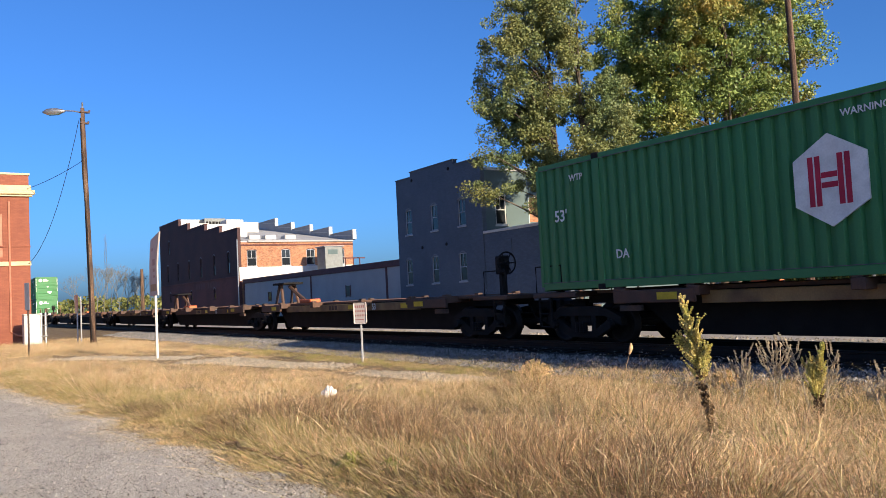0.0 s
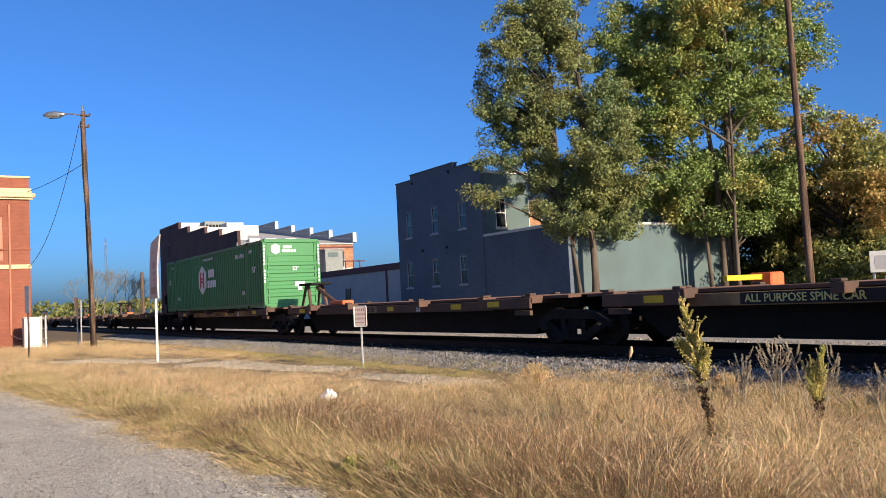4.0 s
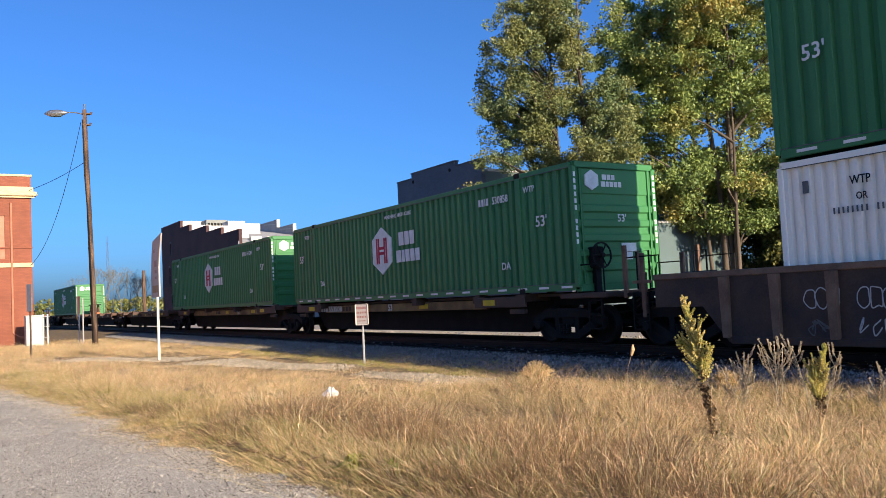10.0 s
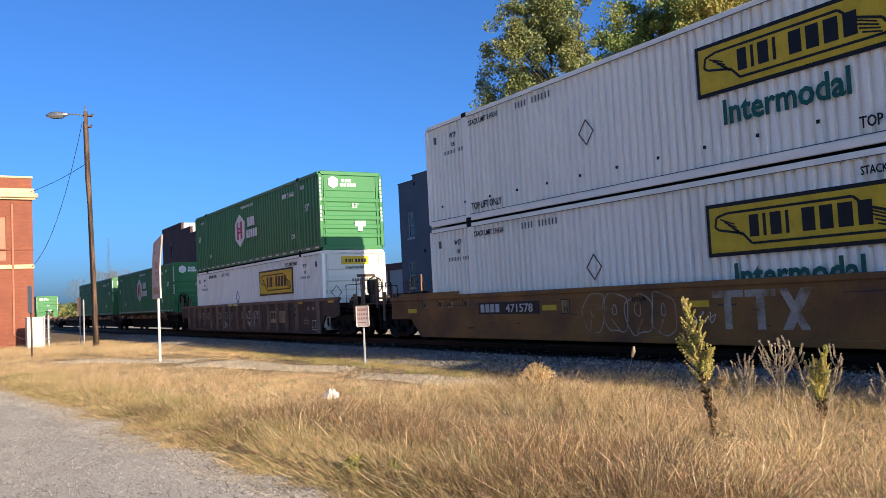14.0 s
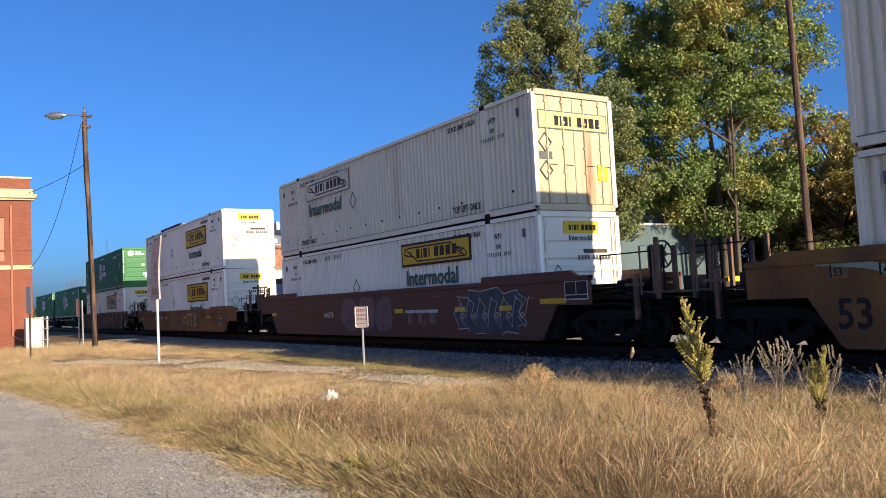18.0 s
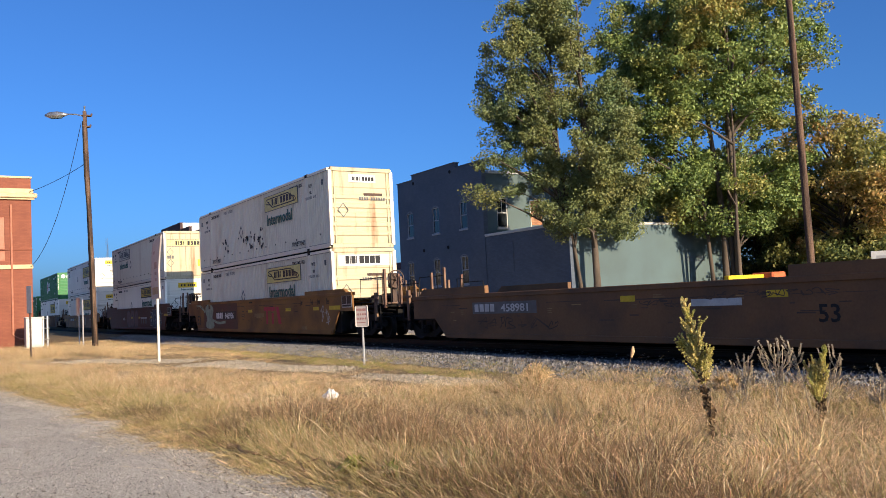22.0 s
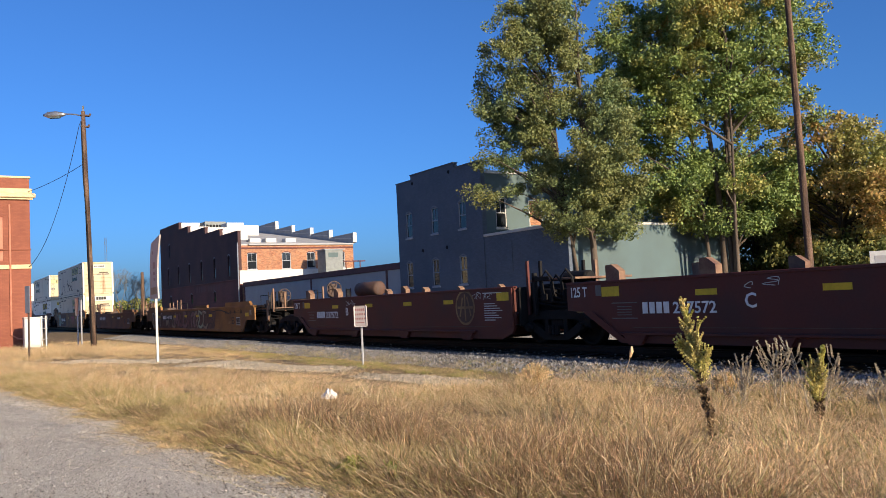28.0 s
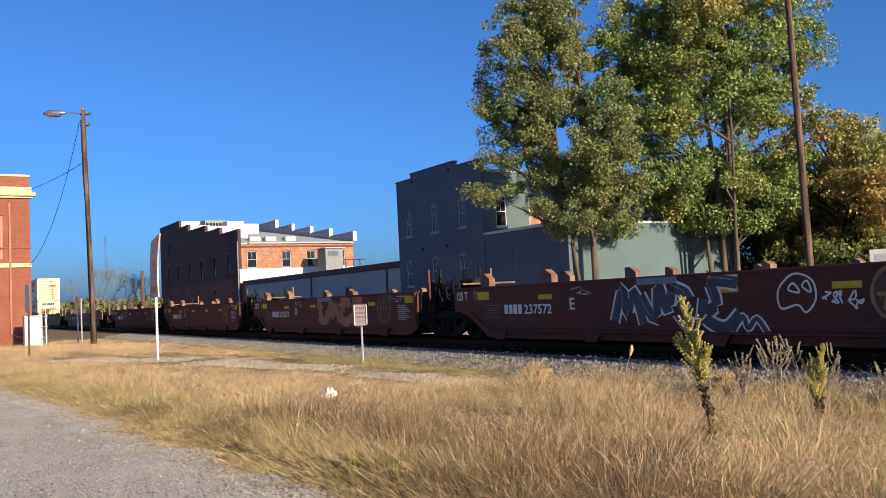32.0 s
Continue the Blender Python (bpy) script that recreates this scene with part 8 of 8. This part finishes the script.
part("block_lettering", bars(Shape(), (0.55, 0.55, 0.6), 0.09, (135.3 - o, SIDE - 0.004, 0.84), 0.05), MARK_PALE, q)
part("block_lettering", bars(Shape(), (0.2, -0.3, 0.2, -0.3, 0.3), 0.3, (135.45 - o, SIDE - 0.004, 0.52), 0.05), MARK_GREY, q)
write("car_figures", "646776", 0.26, (129.5 - o, SIDE - 0.004, 0.75), MARK_PALE, q)
yellow_marks(q, (124.6 - o, 132.6 - o, 134.9 - o, 138.2 - o, 140.2 - o), 0.85, SIDE)
yellow_marks(q, (141.98 - o,), 0.98, SIDE, 0.9)
data_panel(q, 142.4 - o, 1.05, SIDE, 0.75, 0.42)
side_grime(q, 126.0 - o, 141.0 - o, 0.35, 1.48, SIDE, 42)
# ochre and brown car
q, o = cars["f"], 147.2
part("brown_side_panel", Shape().box(149.9 - o, 155.14 - o, SIDE - 0.003, SIDE, 0.28, 1.47), TTX_RED, q, "unfaded brown side panel")
reporting(q, 152.0 - o, 0.76, 2.8, 0.28, SIDE - 0.003, "646956", MARK_WHITE, MARK_BLACK)
body = rolled([(150.1, 1.2), (150.5, 1.45), (151.1, 1.45), (151.5, 1.2), (151.3, 0.8), (151.6, 0.4), (150.9, 0.25), (150.2, 0.4), (150.4, 0.8)], True, 5)
part("sprayed_shape", Shape().prism([(a - o, b) for a, b in body[:-1]], SIDE - 0.008, SIDE - 0.002), MARK_MINT, q, "pale green sprayed shape")
sprayed(q, SIDE - 0.006, [rolled([(151.4 - o, 0.7), (152.3 - o, 0.55), (153.4 - o, 0.6)]), rolled([(150.1 - o, 1.1), (149.3 - o, 1.4), (148.4 - o, 1.5)])], 0.14, MARK_MINT)
write("stencil", "53", 0.66, (148.7 - o, SIDE - 0.006, 0.46), MARK_BLACK, q, squeeze=0.9)
part("block_lettering", Shape().box(158.6 - o, 159.3 - o, SIDE - 0.004, SIDE, 1.05, 1.2).box(158.85 - o, 159.05 - o, SIDE - 0.0042, SIDE, 0.5, 1.05).box(159.3 - o, 159.9 - o, SIDE - 0.0043, SIDE, 1.05, 1.2).box(159.5 - o, 159.7 - o, SIDE - 0.0042, SIDE, 0.5, 1.05).prism([(159.98 - o, 1.2), (160.28 - o, 1.2), (160.55 - o, 0.5), (160.25 - o, 0.5)], SIDE - 0.0044, SIDE), MARK_RED, q, "red block mark")
yellow_marks(q, (156.9 - o, 161.3 - o, 164.0 - o), 1.0, SIDE)
size_stencils(q, ((162.6 - o, "40"), (163.6 - o, "45"), (164.2 - o, "48"), (165.0 - o, "53")), 1.22, SIDE)
part("pale_label", Shape().box(157.6 - o, 158.4 - o, SIDE - 0.004, SIDE, 0.75, 0.9).box(162.6 - o, 163.1 - o, SIDE - 0.004, SIDE, 0.3, 0.42), SPINE_TAN, q)
yellow_marks(q, (165.6 - o,), 1.0, SIDE, 0.9, 0.14)
data_panel(q, 166.2 - o, 1.06, SIDE, 0.75, 0.42)
scribble(q, SIDE, 164.4 - o, 165.2 - o, 0.35, 1.2, 2, MARK_PALE, 14, 0.03)
boxed_stencils(q, ((148.67 - o, "53"), (149.45 - o, "48"), (149.92 - o, "45"), (150.75 - o, "40")), 1.26, SIDE - 0.008, SPINE_TAN)
write("car_figures", "646956", 0.15, (156.75 - o, SIDE - 0.006, 1.4), MARK_BLACK, q)
sprayed(q, SIDE - 0.002, [[(155.94 - o + 0.19 * math.cos(k * 0.5236), 0.88 + 0.19 * math.sin(k * 0.5236)) for k in range(13)], [(155.8 - o, 0.92), (156.1 - o, 0.92)], [(155.82 - o, 0.84), (156.08 - o, 0.84)]], 0.025, MARK_BLACK, "round_stamp")
part("label_patch", Shape().box(157.4 - o, 158.6 - o, SIDE - 0.003, SIDE, 0.8, 0.95), SPINE_TAN, q)
side_grime(q, 151.5 - o, 165.0 - o, 0.35, 1.48, SIDE - 0.004, 43)
# empty ochre cars
q, o = cars["g"], 171.2
reporting(q, 174.1 - o, 0.82, 2.4, 0.19, SIDE, "458981", MARK_PALE, MARK_GREY)
scribble(q, SIDE, 174.2 - o, 177.4 - o, 0.4, 0.68, 8, RUST_STEEL, 15, 0.025)
part("block_lettering", Shape().box(181.1 - o, 182.2 - o, SIDE - 0.004, SIDE, 0.84, 0.97), MARK_PALE, q)
data_panel(q, 184.7 - o, 0.5, SIDE, 0.65, 0.36)
write("stencil", "53", 0.4, (183.6 - o, SIDE - 0.004, 0.55), MARK_BLACK, q)
yellow_marks(q, (179.5 - o, 182.9 - o), 0.96, SIDE, 0.4)
scribble(q, SIDE, 179.8 - o, 180.9 - o, 0.82, 1.0, 5, RUST_STEEL, 51, 0.02)
scribble(q, SIDE, 181.2 - o, 184.0 - o, 0.96, 1.1, 12, RUST_STEEL, 52, 0.018)
side_grime(q, 172.5 - o, 185.5 - o, 0.3, 1.2, SIDE, 44)
q, o = cars["h"], 190.7
side_grime(q, 192.0 - o, 209.0 - o, 0.3, 1.22, SIDE, 45)
part("graffiti_ground", Shape().prism([(192.3 - o, 1.18), (193.0 - o, 1.22), (199.4 - o, 1.2), (203.6 - o, 1.24), (205.4 - o, 1.1), (205.0 - o, 0.25), (193.4 - o, 0.24), (192.8 - o, 0.5)], SIDE - 0.003, SIDE), MARK_DUSK, q, "dusky mauve sprayed ground")
throw_up(q, SIDE - 0.002, 192.3 - o, 195.0 - o, 0.24, 1.2, 4, (MARK_SMOKE, MARK_DUSK), MARK_BLACK, MARK_PALE, 21, 0.17, 0.035)
throw_up(q, SIDE - 0.002, 195.0 - o, 197.7 - o, 0.24, 0.9, 4, (MARK_DUSK, MARK_SMOKE), MARK_BLACK, MARK_GREY, 27, 0.15, 0.03)
throw_up(q, SIDE - 0.002, 197.6 - o, 201.8 - o, 0.22, 1.22, 5, (MARK_MAUVE, MARK_PLUM), MARK_BLACK, MARK_GREY, 22, 0.25, 0.045)
throw_up(q, SIDE - 0.002, 201.5 - o, 203.9 - o, 0.22, 1.22, 3, (MARK_SMOKE, MARK_MINT), MARK_BLACK, MARK_PALE, 23, 0.16, 0.05)
sprayed(q, SIDE - 0.004, [rolled([(204.0 - o, 0.9), (204.4 - o, 1.05), (204.8 - o, 0.7), (205.1 - o, 0.4)]), rolled([(204.9 - o, 1.1), (206.0 - o, 1.16), (207.4 - o, 0.98)]), rolled([(203.9 - o, 0.4), (204.5 - o, 0.55), (204.9 - o, 0.3)])], 0.06, MARK_BLACK)
reporting(q, 195.0 - o, 0.78, 2.2, 0.2, SIDE - 0.02, "471730", MARK_WHITE, MARK_BLACK)
write("stencil", "53", 0.45, (207.7 - o, SIDE - 0.004, 0.5), MARK_BLACK, q)
data_panel(q, 208.4 - o, 0.45, SIDE, 0.52, 0.36)
yellow_marks(q, (194.1 - o, 197.7 - o, 200.0 - o, 202.2 - o, 204.5 - o), 0.86, SIDE - 0.02)
size_stencils(q, ((206.85 - o, "40"), (207.55 - o, "45"), (208.15 - o, "48"), (209.05 - o, "53")), 0.98, SIDE)
part("pale_label", Shape().box(210.2 - o, 210.45 - o, SIDE - 0.004, SIDE, 0.88, 1.12), MARK_FADED, q)
yellow_marks(q, (209.86 - o,), 0.84, SIDE, 0.46, 0.16)
# five-unit car
q, o, SB = cars["b"], 214.1, -1.44
for (a, b), letter in zip(UNITS, "BCDEA"):
    a, b = a - o, b - o
    write("stencil", "125 T", 0.3, (a + 0.1, SB - 0.004, 1.09), MARK_WHITE, q, squeeze=0.75)
    part("label_patch", Shape().box(a + 0.9, a + 1.06, SB - 0.004, SB, 1.1, 1.32), MARK_GREY, q)
    yellow_marks(q, (a + 1.33, b - 0.45), 1.08, SB, 0.5, 0.2)
    yellow_marks(q, (a + 3.75, a + 6.25, a + 8.7, a + 10.9), 1.04, SB, 0.48, 0.11)
    reporting(q, a + 2.2, 0.72, 1.9, 0.22, SB, "237572", MARK_WHITE)
    write("unit_letter", letter, 0.36, (a + 4.55, SB - 0.004, 0.8), MARK_WHITE, q)
    ring = [(a + 11.7 + 0.42 * math.cos(k * math.pi / 12), 0.94 + 0.43 * math.sin(k * math.pi / 12)) for k in range(25)]
    part("emblem_disc", Shape().prism([(a + 11.7 + (p - a - 11.7) * 0.93, 0.94 + (r - 0.94) * 0.93) for p, r in ring[:-1]], SB - 0.003, SB), SPINE, q, "worn round tan emblem")
    sprayed(q, SB - 0.003, [ring, [(a + 11.45, 0.7), (a + 11.6, 1.2)], [(a + 11.8, 1.22), (a + 11.95, 0.72)], [(a + 11.35, 0.94), (a + 12.05, 0.94)], [(a + 11.7, 0.6), (a + 11.7, 1.28)]], 0.07, SPINE_TAN, "round_emblem")
    sh = Shape()
    for k in range(8):
        sh.box(a + 12.55, a + 13.0 + 0.35 * ((k * 5) % 7) / 7, SB - 0.004, SB, 0.6 + k * 0.058, 0.622 + k * 0.058)
    sh.box(a + 12.5, a + 13.3, SB - 0.004, SB, 1.27, 1.295)
    part("stencil_line", sh, MARK_PALE, q)
    sh = Shape().box(a + 1.35, a + 2.05, SB - 0.003, SB, 0.62, 0.64).box(a + 1.35, a + 2.05, SB - 0.003, SB, 0.93, 0.95)
    for k in range(4):
        sh.box(a + 1.5, a + 1.9, SB - 0.003, SB, 0.69 + k * 0.055, 0.705 + k * 0.055)
    part("stencil_line", sh, MARK_GREY, q)
    part("crease", Shape().box(a + 1.9, a + 12.9, SB - 0.003, SB, 0.44, 0.455), RUST_STEEL, q)
    scribble(q, SB, a + 12.0, a + 12.9, 1.12, 1.32, 4, MARK_PALE, int(a) + 3, 0.014)
    scribble(q, SB, a + 4.6, a + 5.3, 1.1, 1.3, 2, MARK_PALE, int(a), 0.015)
throw_up(q, SB, 253.3 - o, 257.0 - o, 0.34, 1.38, 4, (MARK_ORANGE,), MARK_BLUE, None, 31, 0.3, 0.035)
part("white_patch", Shape().box(253.4 - o, 254.6 - o, SB - 0.03, SB - 0.015, 1.24, 1.38), MARK_BLUE, q)
throw_up(q, SB, 268.25 - o, 271.25 - o, 0.3, 1.38, 4, (MARK_SLATE,), MARK_WHITE, MARK_BLUE, 33, 0.24, 0.05)
throw_up(q, SB, 271.1 - o, 271.75 - o, 0.28, 0.68, 1, (MARK_SLATE,), MARK_WHITE, None, 35, 0.1, 0.035)
part("white_patch", Shape().box(268.9 - o, 269.9 - o, SB - 0.03, SB - 0.015, 1.25, 1.38), MARK_BLUE, q)
sprayed(q, SB - 0.003, [rolled([(272.05 - o, 0.75), (272.02 - o, 1.05), (272.3 - o, 1.3), (272.62 - o, 1.2), (272.68 - o, 0.9), (272.5 - o, 0.68), (272.35 - o, 0.8)], True), rolled([(272.2 - o, 1.05), (272.3 - o, 1.15), (272.4 - o, 1.0)], True), rolled([(272.45 - o, 1.1), (272.55 - o, 1.18), (272.6 - o, 1.0)], True)], 0.04, MARK_WHITE)
scribble(q, SB, 272.8 - o, 273.45 - o, 0.7, 1.0, 5, MARK_WHITE, 36, 0.035)
part("air_tank", Shape().lathe([(0, 0), (0.2, 0), (0.26, 0.08), (0.26, 1.5), (0.2, 1.58), (0, 1.58)], (218.1 - o, 0, 1.66), "x", 16), SPINE, q, smooth=True)
brake_wheel(q, 217.0 - o, -0.5, 1.75, RUST_STEEL)


def motions():
    times = [2 * k for k in range(17)]
    start = {}
    for ob, x, z in MOVING:
        start[ob] = x
        walk(ob, [(t, pose(x - run(t), TRACK_Y, z)) for t in times])
    # the wheels of the near side turn as they roll past
    for w, car, x in WHEELS:
        step = 2 / FPS
        near = [k * step for k in range(481) if -48 < start[car] + x - run(k * step) < 4]
        if len(near) < 3:
            continue
        rows = [(t, pose(x, -0.77, 0.42, 0, -math.degrees((run(t) - run(near[0])) / 0.42), 0)) for t in near]
        rows = ([(0.0, rows[0][1])] if near[0] > 0.05 else []) + rows + ([(32.0, rows[-1][1])] if near[-1] < 31.95 else [])
        walk(w, rows)


motions()
